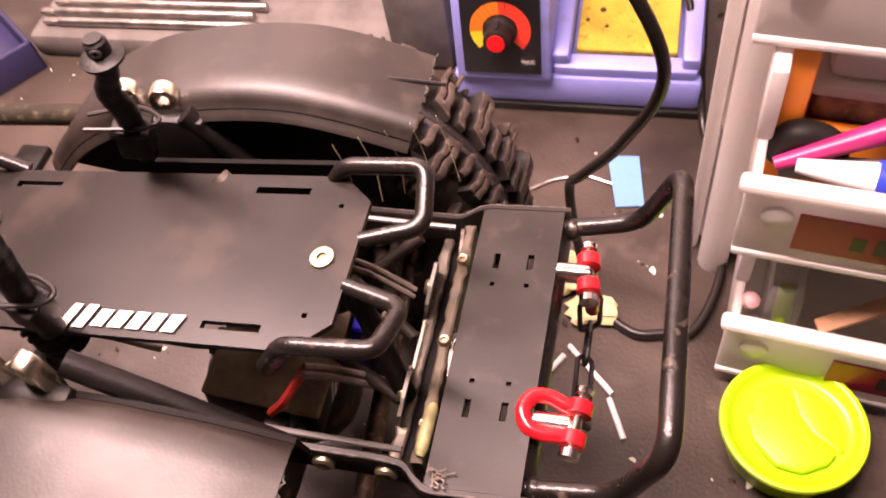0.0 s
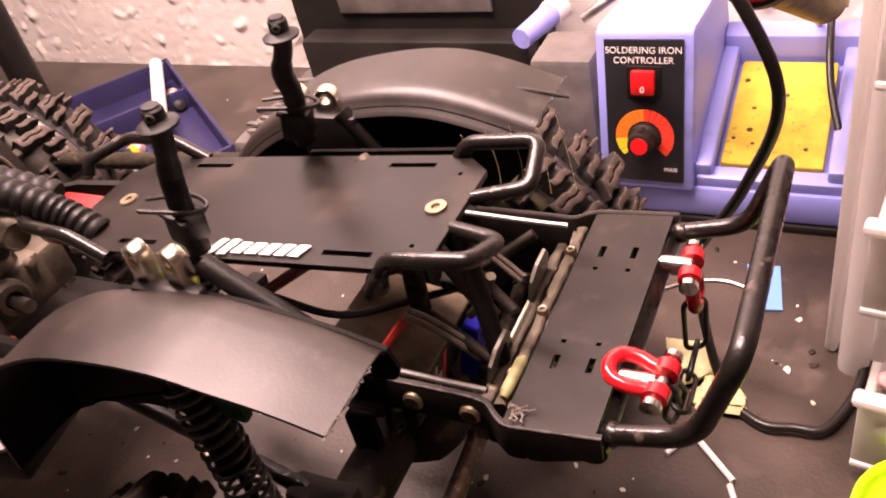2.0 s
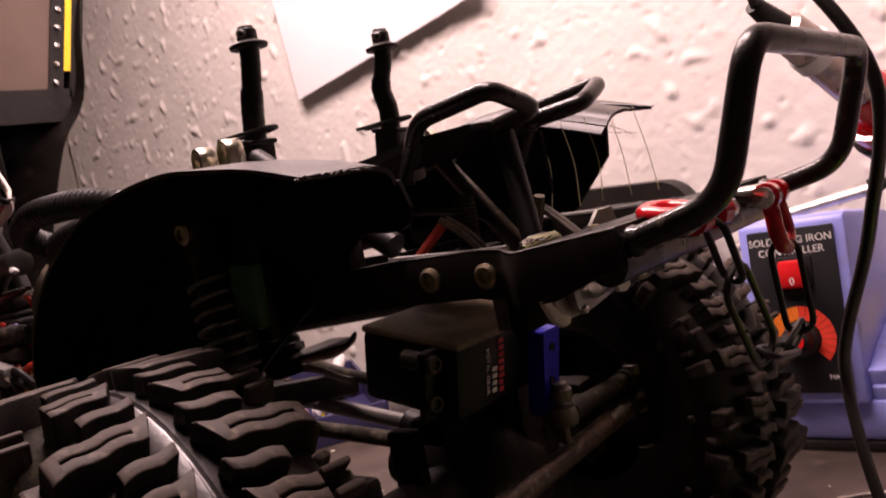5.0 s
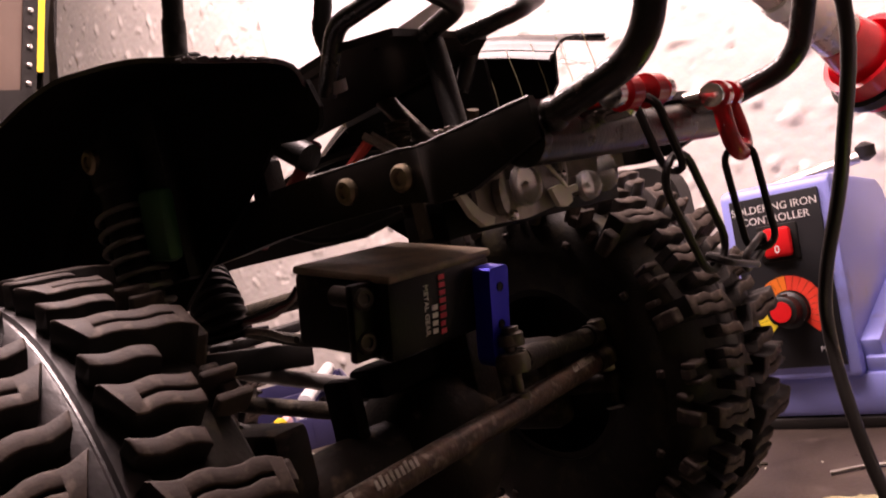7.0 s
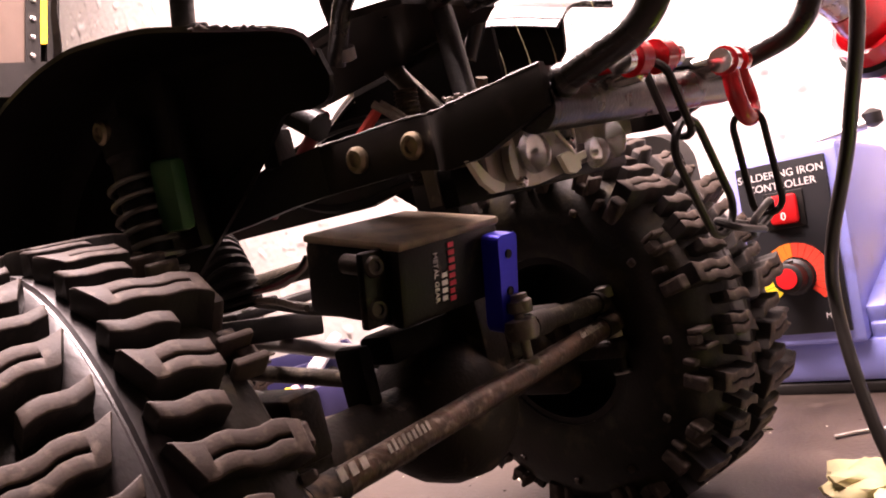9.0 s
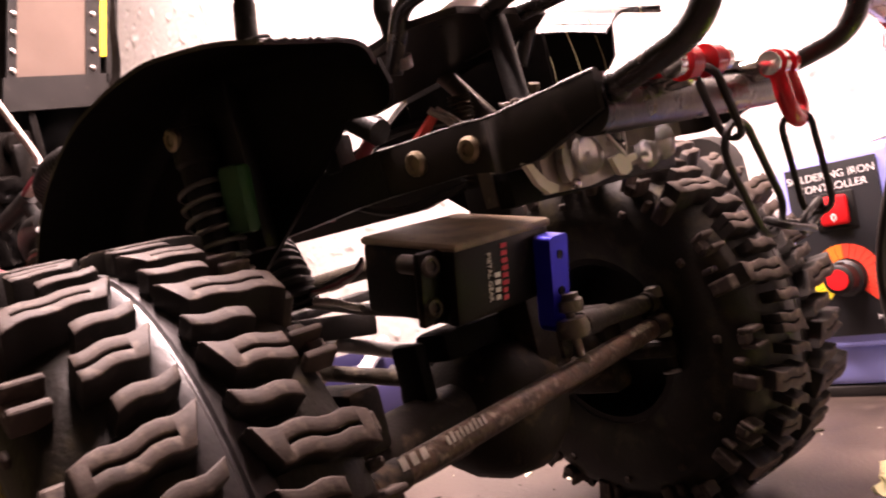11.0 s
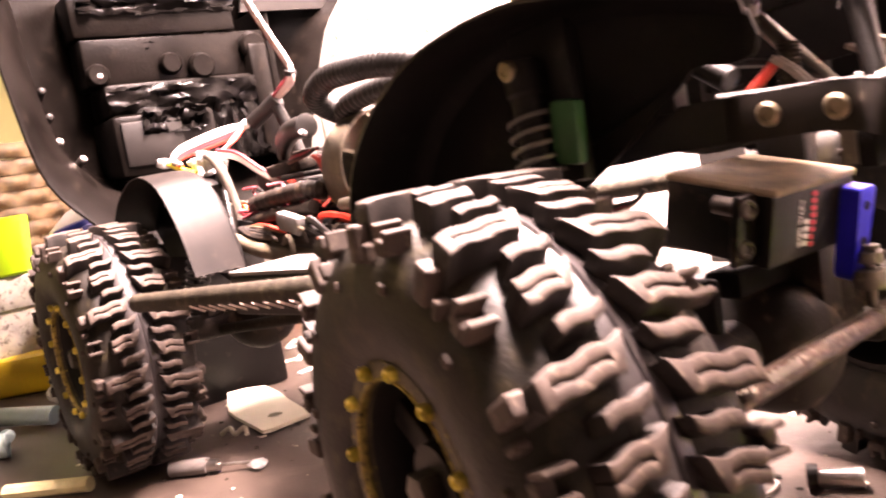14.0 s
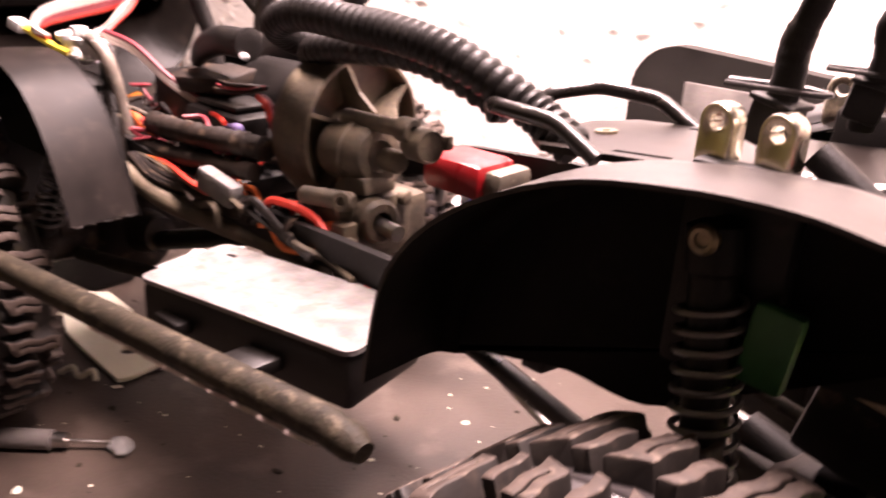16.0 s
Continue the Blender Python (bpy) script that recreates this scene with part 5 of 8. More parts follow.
# gear case: a fat barrel with a seam, a square web and a stepped end
GM = pose(-0.1590, -0.0090, 0.1275, 0, 84, -8)
part("gear_case", lathe(B(), [(0.004, -0.004), (0.0088, -0.0035), (0.0098, -0.001), (0.0102, 0.002), (0.0102, 0.0095), (0.0110, 0.0098), (0.0110, 0.0114), (0.0102, 0.0118), (0.0096, 0.0165), (0.0080, 0.0185), (0.0050, 0.0190), (0.0046, 0.0170), (0.001, 0.0168)], 30, GM), GEARBOX, gb)
part("case_web", box(B(), (-0.1540, -0.0175, 0.1165), (-0.1430, -0.0020, 0.1225), 0.0012), GEARBOX, gb)
part("shaft_tube", tube(B(), [(-0.1560, -0.0115, 0.1388), (-0.1290, -0.0119, 0.1400)], [0.0028, 0.0025], 14), GEARBOX, gb)
part("shaft_collar", lathe(B(), [(0.0022, 0.0), (0.0036, 0.0003), (0.0038, 0.0010), (0.0038, 0.0048), (0.0034, 0.0054), (0.0016, 0.0054), (0.0014, 0.0040), (0.0004, 0.0040)], 16, pose(-0.1325, -0.0118, 0.1398, 0, 88, 0)), GEARBOX, gb)
part("cover_can", lathe(B(), [(0.003, -0.0090), (0.0048, -0.0086), (0.0052, -0.0074), (0.0052, 0.0), (0.0047, 0.0008), (0.0044, 0.0008), (0.0042, 0.0002), (0.0006, 0.0003)], 26, pose(-0.1220, -0.0100, 0.1362, 0, 86, -12)), GEARBOX, gb)
part("can_ear", box(B(), (-0.1235, -0.0052, 0.1345), (-0.1195, -0.0020, 0.1390), 0.0008), GEARBOX, gb)
part("small_boss", lathe(B(), [(0.002, -0.008), (0.0033, -0.0075), (0.0036, -0.006), (0.0036, 0.0), (0.0028, 0.0012), (0.0006, 0.0015)], 18, pose(-0.1320, -0.0126, 0.1298, 0, 84, -14)), GEARBOX, gb)
# lower half: clamp bar with two round ends, wedge above it, block and foot below
part("clamp_bar", tube(B(), [(-0.1560, -0.0300, 0.1174), (-0.1548, -0.0296, 0.1174), (-0.1390, -0.0250, 0.1181), (-0.1378, -0.0246, 0.1181)], [0.0016, 0.0028, 0.0030, 0.0020], 16), GEARBOX, gb)
bm = prism(B(), [(-0.1540, 0.1175), (-0.1385, 0.1185), (-0.1400, 0.1235), (-0.1490, 0.1235)], 0.0130, Matrix(((1, 0, 0, 0), (0, 0, 1, -0.0190), (0, 1, 0, 0), (0, 0, 0, 1))))
bmesh.ops.recalc_face_normals(bm, faces=bm.faces[:])
bmesh.ops.bevel(bm, geom=bm.edges[:], offset=0.0008, segments=2, profile=0.5, affect="EDGES")
part("clamp_wedge", bm, GEARBOX, gb, smooth=40)
part("lower_case", box(B(), (-0.1560, -0.0275, 0.0980), (-0.1400, 0.0040, 0.1165), 0.0022), GEARBOX, gb)
part("gear_boss", lathe(B(), [(0.0012, 0.0), (0.0026, 0.0004), (0.0028, 0.0012), (0.0028, 0.0030), (0.0014, 0.0032), (0.0012, 0.0016), (0.0004, 0.0016)], 16, pose(-0.1400, -0.0262, 0.1178, 70, 0, 20)), GEARBOX, gb)
part("output_collar", lathe(B(), [(0.0034, 0.0), (0.0066, 0.0005), (0.0070, 0.002), (0.0070, 0.006), (0.0058, 0.0075), (0.0034, 0.0076)], 24, pose(-0.1400, -0.0160, 0.1110, 0, 86, -12), close=True), GEARBOX, gb)
part("output_shaft", tube(B(), [(-0.1460, -0.0160, 0.1110), (-0.1260, -0.0175, 0.1098)], 0.0026, 12), STEEL, gb)
for py, pz in ((-0.0255, 0.1030), (-0.0200, 0.1145), (-0.0020, 0.1145)):
    part("case_screw", lathe(B(), [(0.0008, 0.0), (0.0019, 0.0003), (0.0021, 0.001), (0.0021, 0.004), (0.001, 0.0044)], 12, pose(-0.1415, py, pz, 0, 86, 0)), GEARBOX, gb)
part("mount_post", box(B(), (-0.1375, -0.0325, 0.0890), (-0.1325, -0.0270, 0.1085), 0.0008), GEARBOX, gb)
part("mount_post", box(B(), (-0.1520, -0.0300, 0.0890), (-0.1470, -0.0250, 0.1020), 0.0008), GEARBOX, gb)
part("motor", lathe(B(), [(0.004, 0.0), (0.0165, 0.0005), (0.0175, 0.002), (0.0175, 0.045), (0.0150, 0.048), (0.004, 0.0485)], 28, pose(-0.232, 0.014, 0.1280, 0, 90, 0)), BLACK, gb)
part("battery_pack", box(B(), (-0.140, 0.006, 0.1170), (-0.1160, 0.026, 0.1288), 0.003), BATTERYRED, crawler, "red shrink-wrapped battery pack")
part("battery_end", box(B(), (-0.1160, 0.0075, 0.1180), (-0.1085, 0.0245, 0.1278), 0.0025), CROSSBAR, crawler, "pale taped battery end")


# ---- rear cage tubes, hose, electronics and loose wiring on the crawler
for sd in (-1, 1):
    line = [(-0.058, sd * 0.0250, 0.1490), (-0.070, sd * 0.0250, 0.1555), (-0.0890, sd * 0.0240, 0.1560), (-0.0985, sd * 0.0130, 0.1535), (-0.0990, sd * 0.0110, 0.1490)]
    part("cage_tube", tube(B(), bent(line, 0.0035, 5), 0.0021, 12), TUBE, crawler, "bent black cage tube")


def loom(pts, r):
    """Ribbed split cable loom."""
    line = spline(pts, 40)
    fine, acc = [line[0]], 0.0
    for a, b in zip(line, line[1:]):
        acc += (b - a).length
        if acc >= 0.00078:
            fine.append(b)
            acc = 0.0
    rs = [r * (1.0 if (i % 3) else 0.83) for i in range(len(fine))]
    return tube(B(), fine, rs, 16)


part("cable_loom", loom([(-0.070, -0.0150, 0.1475), (-0.084, -0.0150, 0.1545), (-0.105, -0.0185, 0.1640), (-0.125, -0.0210, 0.1680), (-0.1435, -0.0222, 0.1690), (-0.1687, -0.0196, 0.1688), (-0.186, -0.0150, 0.1632), (-0.193, 0.0020, 0.1560), (-0.190, 0.0200, 0.1530)], 0.0054), BLACK, crawler, "black ribbed cable loom")
part("cable_loom", loom([(-0.100, -0.0020, 0.1500), (-0.126, -0.0080, 0.1600), (-0.152, -0.0100, 0.1600), (-0.176, -0.0080, 0.1560), (-0.186, 0.0040, 0.1480)], 0.0048), BLACK, crawler, "black ribbed cable loom")

batt = part("side_battery", box(B(), (-0.0365, -0.0165, -0.0165), (0.0365, 0.0165, -0.0012), 0.002, pose(-0.1325, -0.0560, 0.1000, 0, 0, 10.5)), BLACK, crawler, "black side box with a pale film lid")
lid_out = arc(0.0335, 0.0135, 0.0035, 0, 90, 6) + arc(-0.0335, 0.0135, 0.0035, 90, 180, 6) + arc(-0.0335, -0.0135, 0.0035, 180, 270, 6) + arc(0.0335, -0.0135, 0.0035, 270, 360, 6)
part("box_lid", prism(B(), lid_out, 0.0014, pose(-0.1325, -0.0560, 0.0990, 0, 0, 10.5)), WHITETOP, batt, "crinkled pale grey film lid", smooth=20)
part("lid_mark", box(B(), (-0.0295, 0.0095, 0.0004), (-0.0265, 0.0110, 0.0006), 0.0, pose(-0.1325, -0.0560, 0.1000, 0, 0, 10.5)), BLACK, batt, smooth=0)
esc = part("speed_controller", box(B(), (-0.232, -0.022, 0.118), (-0.198, 0.004, 0.131), 0.0025), BLACK, crawler, "black speed controller box with wires")
part("heat_sink", box(B(), (-0.228, -0.019, 0.1312), (-0.204, 0.001, 0.1335), 0.0008), BLACK, esc)
part("blue_cap", lathe(B(), [(0.0020, 0), (0.0026, 0.0005), (0.0026, 0.004), (0.0020, 0.0045)], 12, pose(-0.2000, -0.0200, 0.1270, 90, 0, 0)), LILAC, esc, "small lilac cap")
part("receiver_box", box(B(), (-0.262, -0.016, 0.116), (-0.238, 0.020, 0.138), 0.002), BLACK, crawler, "black receiver box")
part("rear_deck", box(B(), (-0.335, -0.034, 0.104), (-0.190, 0.034, 0.112), 0.002), BLACK, crawler)
part("speaker_tube", lathe(B(), [(0.004, 0), (0.0135, 0.0005), (0.014, 0.002), (0.014, 0.022), (0.0115, 0.024), (0.004, 0.0235)], 24, pose(-0.236, 0.026, 0.1400, 0, 62, 20)), BLACK, crawler)
part("frame_tube", tube(B(), bent([(-0.246, -0.040, 0.104), (-0.262, -0.034, 0.138), (-0.276, -0.026, 0.146)], 0.006), 0.0030, 12), TUBE, crawler)
part("frame_tube", tube(B(), bent([(-0.248, -0.042, 0.108), (-0.215, -0.040, 0.101), (-0.190, -0.034, 0.098), (-0.150, -0.030, 0.098)], 0.006), 0.0036, 12), GEARBOX, crawler, "dusty tube wrapped with tape")
for k in (-0.165, -0.139):
    part("link_tower", box(B(), (k - 0.003, -0.030, 0.098), (k + 0.003, -0.024, 0.112), 0.0008), GEARBOX, crawler)

rnd = random.Random(12)


def wire(pts, r, material, label=""):
    return part("wire", tube(B(), spline(pts, 6), r, 7), material, crawler, label)


# the tangle round the controller
for i in range(70):
    x, y, z = rnd.uniform(-0.272, -0.200), rnd.uniform(-0.030, 0.012), rnd.uniform(0.112, 0.126)
    pts = [(x, y, z)]
    for k in range(rnd.randint(3, 5)):
        x += rnd.uniform(-0.010, 0.010)
        y += rnd.uniform(-0.007, 0.008)
        z = min(0.130, max(0.111, z + rnd.uniform(-0.006, 0.006)))
        pts.append((x, y, z))
    wire(pts, rnd.choice((0.0007, 0.0008, 0.0009)), rnd.choice((REDWIRE, ORANGEWIRE, MAROONWIRE, BLACKWIRE, BLACKWIRE, BLACKWIRE, REDWIRE, MAROONWIRE, BLACKWIRE, GEARBOX, AXLE, AXLE, AXLE)))
# orange and red leads along the near rail to the motor
for i in range(9):
    o = rnd.uniform(-0.003, 0.003)
    wire([(-0.242, -0.036 + o, 0.112), (-0.222, -0.038 + o, 0.110 + o), (-0.200, -0.036 - o, 0.108 + o), (-0.182, -0.033 + o, 0.106 - o), (-0.160, -0.031 - o, 0.105 + o), (-0.140, -0.030 + o, 0.106)], 0.0010, (REDWIRE, AXLE, BLACKWIRE, BLACKWIRE, GEARBOX, ORANGEWIRE, BLACKWIRE, AXLE, GEARBOX)[i])
# dusty leads and knotted ties along the near rail in front of the gearbox
for i in range(26):
    x0 = rnd.uniform(-0.236, -0.150)
    y0, z0 = rnd.uniform(-0.038, -0.027), rnd.uniform(0.102, 0.112)
    wire([(x0, y0, z0), (x0 + rnd.uniform(0.004, 0.010), y0 + rnd.uniform(-0.003, 0.004), z0 + rnd.uniform(-0.002, 0.006)), (x0 + rnd.uniform(0.012, 0.022), y0 + rnd.uniform(-0.003, 0.006), z0 + rnd.uniform(-0.005, 0.003)), (x0 + rnd.uniform(0.022, 0.034), y0 + rnd.uniform(-0.004, 0.004), z0 + rnd.uniform(-0.007, 0.0))], rnd.choice((0.0008, 0.0011, 0.0014)), rnd.choice((AXLE, GEARBOX, BLACKWIRE, AXLE, REDWIRE, GEARBOX, ORANGEWIRE)))
for i in range(7):
    x0 = -0.232 + 0.013 * i
    part("cable_tie", lathe(B(), [(0.0036, -0.0010), (0.0046, -0.0008), (0.0046, 0.0008), (0.0036, 0.0010)], 12, pose(x0, -0.033 + rnd.uniform(-0.002, 0.002), 0.1065, 0, 80 + rnd.uniform(-20, 20), rnd.uniform(-20, 20)), close=True), AXLE, crawler)
for i in range(3):
    wire([(-0.214, -0.020 + 0.001 * i, 0.1385 + 0.0012 * i), (-0.204, -0.0215, 0.1395 + 0.0012 * i), (-0.196, -0.0200, 0.1405 + 0.001 * i), (-0.190, -0.0180 + 0.001 * i, 0.1425)], 0.0009, (AXLE, MAROONWIRE, AXLE)[i])
for i in range(2):
    wire([(-0.192, -0.0185 + 0.0015 * i, 0.1395), (-0.1875, -0.0190 + 0.0015 * i, 0.1380), (-0.1845, -0.0190, 0.1330), (-0.1835, -0.0180, 0.1285)], 0.0011, (REDWIRE, MAROONWIRE)[i])
# dust-caked sleeves lying along the rail, and a pale folded plug between them
for line, r in (([(-0.246, -0.0260, 0.1215), (-0.228, -0.0290, 0.1230), (-0.205, -0.0290, 0.1245), (-0.188, -0.0270, 0.1255), (-0.180, -0.0220, 0.1240)], 0.0040), ([(-0.250, -0.0300, 0.1140), (-0.225, -0.0320, 0.1150), (-0.205, -0.0310, 0.1165), (-0.180, -0.0290, 0.1180)], 0.0030), ([(-0.240, -0.0350, 0.1090), (-0.218, -0.0350, 0.1080), (-0.196, -0.0340, 0.1060), (-0.176, -0.0320, 0.1040)], 0.0034)):
    fine = spline(line, 10)
    part("cable_sleeve", tube(B(), fine, [r * (1 + 0.10 * math.sin(2.3 * i) + 0.06 * math.sin(0.9 * i)) for i in range(len(fine))], 12), AXLE, crawler, "dust-caked cable sleeve")
part("pale_plug", box(B(), (-0.0085, -0.0028, -0.0040), (0.0085, 0.0028, 0.0040), 0.0012, pose(-0.1890, -0.0365, 0.1125, 0, 14, 6)), WHITETOP, crawler, "pale grey plug housing")
for i in range(3):
    wire([(-0.178, -0.0300, 0.1075 - 0.0014 * i), (-0.170, -0.0315, 0.1050 - 0.0012 * i), (-0.160, -0.0312, 0.1035 - 0.0014 * i), (-0.148, -0.0305, 0.1030 - 0.0012 * i)], 0.0012, (REDWIRE, ORANGEWIRE, ORANGEWIRE)[i])
for i in range(5):
    wire([(-0.272 + 0.002 * i, -0.0200, 0.1190), (-0.266 + 0.002 * i, -0.0230, 0.1220 - 0.001 * i), (-0.260, -0.0240, 0.1180 - 0.001 * i), (-0.254 - 0.001 * i, -0.0220, 0.1150)], 0.0010, (ORANGEWIRE, REDWIRE, ORANGEWIRE, REDWIRE, MAROONWIRE)[i])
# flat white and maroon ribbon from the shell down to the junction
for i, mt in enumerate((MAROONWIRE, WHITEWIRE, WHITEWIRE, WHITEWIRE)):
    o = 0.0015 * (i - 1.5)
    ox, oz, k = 0.82 * o, 0.56 * o, (i == 0) * 0.0006
    wire([(-0.3700 + ox, 0.0080, 0.3250 + oz), (-0.3259 + ox, 0.0123 + k, 0.2716 + oz), (-0.2926 + ox, 0.0178 + k, 0.2202 + oz), (-0.2700 + ox, 0.0180 + k, 0.1930 + oz), (-0.2570 + ox * 0.4, 0.0130, 0.1865 + oz * 0.4), (-0.2600 + ox, 0.0105 + o, 0.1800), (-0.2738, 0.0076 + o, 0.1735)], 0.0010, mt)
part("band", lathe(B(), [(0.0026, -0.0016), (0.0032, -0.0012), (0.0032, 0.0012), (0.0026, 0.0016)], 14, pose(-0.2575, 0.0125, 0.1855, 0, 20, 0), close=True), BLACK, crawler, "black tie band")
part("heat_shrink", tube(B(), spline([(-0.2700, 0.0090, 0.1745), (-0.2760, 0.0060, 0.1710), (-0.2820, 0.0020, 0.1670), (-0.2860, -0.0015, 0.1640)]), 0.0042, 12), BLACK, crawler)
part("heat_shrink", tube(B(), spline([(-0.2720, 0.0080, 0.1720), (-0.2680, 0.0100, 0.1600), (-0.2640, 0.0120, 0.1480), (-0.2600, 0.0120, 0.1360)]), 0.0034, 12), BLACK, crawler)
part("knot", tube(B(), spline([(-0.2850, -0.0010, 0.1650), (-0.2872, -0.0035, 0.1646), (-0.2890, -0.0060, 0.1632)]), [0.0022] * 6 + [0.0028] * 2 + [0.0022] * 5, 12), WHITEPLASTIC, crawler, "white junction sleeve")
for i, mt in enumerate((WHITEWIRE, WHITEWIRE, WHITEWIRE, MAROONWIRE, MAROONWIRE, REDWIRE)):
    o = 0.0013 * (2 - i)
    wire([(-0.2885, -0.0055, 0.1635 + o * 0.4), (-0.2915, -0.0160, 0.1612 + o), (-0.2950, -0.0290, 0.1580 + o), (-0.2970, -0.0400, 0.1545 + o * 0.8), (-0.2950, -0.0450, 0.1500 + o * 0.5), (-0.2880, -0.0430, 0.1480)], 0.0011, mt)
for i, mt in enumerate((WHITEWIRE, WHITEWIRE, MAROONWIRE, REDWIRE)):
    o = 0.0014 * (i - 1)
    wire([(-0.2880, -0.0060, 0.1625), (-0.2855 + o, -0.0130, 0.1575), (-0.2810 + o, -0.0220, 0.1520 + o * 0.3), (-0.2760, -0.0300 + o, 0.1500), (-0.2720, -0.0360 + o, 0.1485)], 0.0011, mt)
for i, mt in enumerate((WHITEWIRE, WHITEWIRE, MAROONWIRE)):
    o = 0.0014 * (i - 1)
    wire([(-0.2700, -0.0300, 0.1505 + o), (-0.2560, -0.0260, 0.1470 + o), (-0.2440, -0.0200, 0.1370 + o), (-0.2340, -0.0121, 0.1288 + o)], 0.0010, mt)
for px in (-0.2850, -0.2720):
    part("pin_plug", lathe(B(), [(0.0015, 0.0), (0.0036, 0.0004), (0.0036, 0.0020), (0.0026, 0.0024), (0.0026, 0.0075), (0.0038, 0.0078), (0.0038, 0.0100), (0.001, 0.0104)], 14, pose(px, -0.0350, 0.1400, 14, 0, 0)), WHITEPLASTIC, crawler, "white round plug")
part("clear_hose", tube(B(), spline([(-0.2740, -0.0360, 0.1490), (-0.2640, -0.0370, 0.1490), (-0.2576, -0.0358, 0.1427), (-0.2560, -0.0330, 0.1290), (-0.2555, -0.0314, 0.1150)], 6), 0.0025, 12), HOSE, crawler, "cloudy clear hose")
part("cell_box", box(B(), (-0.0150, -0.0110, -0.0030), (0.0150, 0.0110, 0.0030), 0.0012, pose(-0.2350, -0.0060, 0.1375, 6, -4, 14)), AXLE, crawler, "scuffed brown module box")
elbow = spline([(-0.2460, -0.0060, 0.1430), (-0.2360, -0.0090, 0.1490), (-0.2220, -0.0110, 0.1535), (-0.2080, -0.0110, 0.1540)], 6)
elb = part("rubber_elbow", tube(B(), elbow, [0.0030 + 0.0022 * min(1.0, i / 8) for i in range(len(elbow))], 14), BLACK, crawler, "black rubber elbow")
part("elbow_ring", lathe(B(), [(0.0030, -0.0006), (0.0056, -0.0004), (0.0058, 0.0016), (0.0040, 0.0022), (0.0010, 0.0022)], 18, pose(-0.2080, -0.0110, 0.1540, 0, 88, 0)), BLACK, elb)
# small white bead that stands in for a glint on the elbow's end
part("bright_cap", lathe(B(), [(0.0006, 0.0012), (0.0012, 0.0010), (0.0014, 0.0), (0.0012, -0.002)], 12, pose(-0.2030, -0.0160, 0.1510, 70, 0, 30)), WHITEPLASTIC, elb, "white bead standing for a glint")
wire([(-0.3010, -0.0460, 0.1500), (-0.2940, -0.0450, 0.1478), (-0.2870, -0.0420, 0.1448), (-0.2810, -0.0390, 0.1425)], 0.0014, YELLOWWIRE)
part("plug", box(B(), (-0.0030, -0.0030, -0.0022), (0.0030, 0.0030, 0.0022), 0.0007, pose(-0.3035, -0.0465, 0.1505, 0, 20, 20)), WHITEPLASTIC, crawler, "white servo plug")
for i in range(4):
    part("plug", box(B(), (-0.278 + 0.0045 * i, -0.039, 0.1455 - 0.001 * i), (-0.2745 + 0.0045 * i, -0.034, 0.1530 - 0.001 * i), 0.0006), WHITEPLASTIC, crawler, "white servo plug")
wire([(0.0235, -0.0250, 0.1262), (0.0273, -0.0243, 0.1306), (0.0306, -0.0213, 0.1348), (0.0336, -0.0183, 0.1387)], 0.0012, REDWIRE, "red lead")
wire([(-0.020, -0.010, 0.128), (0.000, -0.006, 0.120), (0.020, 0.002, 0.122), (0.040, 0.010, 0.126)], 0.0012, BLACKWIRE)
wire([(-0.040, 0.006, 0.136), (-0.010, 0.010, 0.142), (0.020, 0.012, 0.138), (0.034, 0.008, 0.128)], 0.0014, BLACKWIRE)
bm = prism(B(), [(-0.0200, 0.1350), (0.0340, 0.1390), (0.0340, 0.1566), (-0.0200, 0.1520)], 0.0014, Matrix(((1, 0, 0, 0), (0, 0, 1, 0.0290), (0, 1, 0, 0), (0, 0, 0, 1))))
bmesh.ops.recalc_face_normals(bm, faces=bm.faces[:])
part("side_web", bm, SHADEBLACK, crawler, smooth=0)
sleeve = spline([(0.0268, -0.0010, 0.1435), (0.0262, -0.0010, 0.1370), (0.0250, 0.0000, 0.1300), (0.0240, 0.0010, 0.1210)], 12)
part("ribbed_boot", loom([(-0.0760, 0.0060, 0.1180), (-0.0680, 0.0020, 0.1130), (-0.0625, 0.0000, 0.1060), (-0.0620, 0.0000, 0.0980)], 0.0082), BLACK, crawler, "black ribbed rubber boot")
for o, mt in ((0.0, AXLE), (0.0011, MAROONWIRE), (0.0022, WHITEWIRE)):
    wire([(-0.0600, 0.0020, 0.1030 - o * 0.6), (-0.0533, 0.0020, 0.1033 - o * 0.6), (-0.0444, 0.0020 + o, 0.1044 - o), (-0.0371, 0.0020, 0.1056 - o), (-0.0315, 0.0020 + o, 0.1065), (-0.0270, 0.0020, 0.1095)], 0.0007, mt)
wire([(-0.0620, 0.0020, 0.0985), (-0.0549, 0.0020, 0.0994), (-0.0454, 0.0020, 0.0984), (-0.0369, 0.0020, 0.0959), (-0.0321, 0.0020, 0.0949)], 0.0011, HOSE)
part("braided_sleeve", tube(B(), sleeve, [0.0026 if i % 2 else 0.0031 for i in range(len(sleeve))], 12), SLIDER, crawler, "dusty braided sleeve")
for o in (-0.0011, 0.0011):
    wire([(0.0335, -0.0189 + o, 0.1395), (0.0375, -0.0165 + o, 0.1350), (0.0425, -0.0130 + o, 0.1265), (0.0466, -0.0102 + o, 0.1187)], 0.0009, HOSE)
    wire([(0.0350, 0.0117 + o, 0.1400), (0.0410, 0.0122 + o, 0.1365), (0.0470, 0.0124 + o, 0.1310), (0.0511, 0.0126 + o, 0.1265)], 0.0008, HOSE)
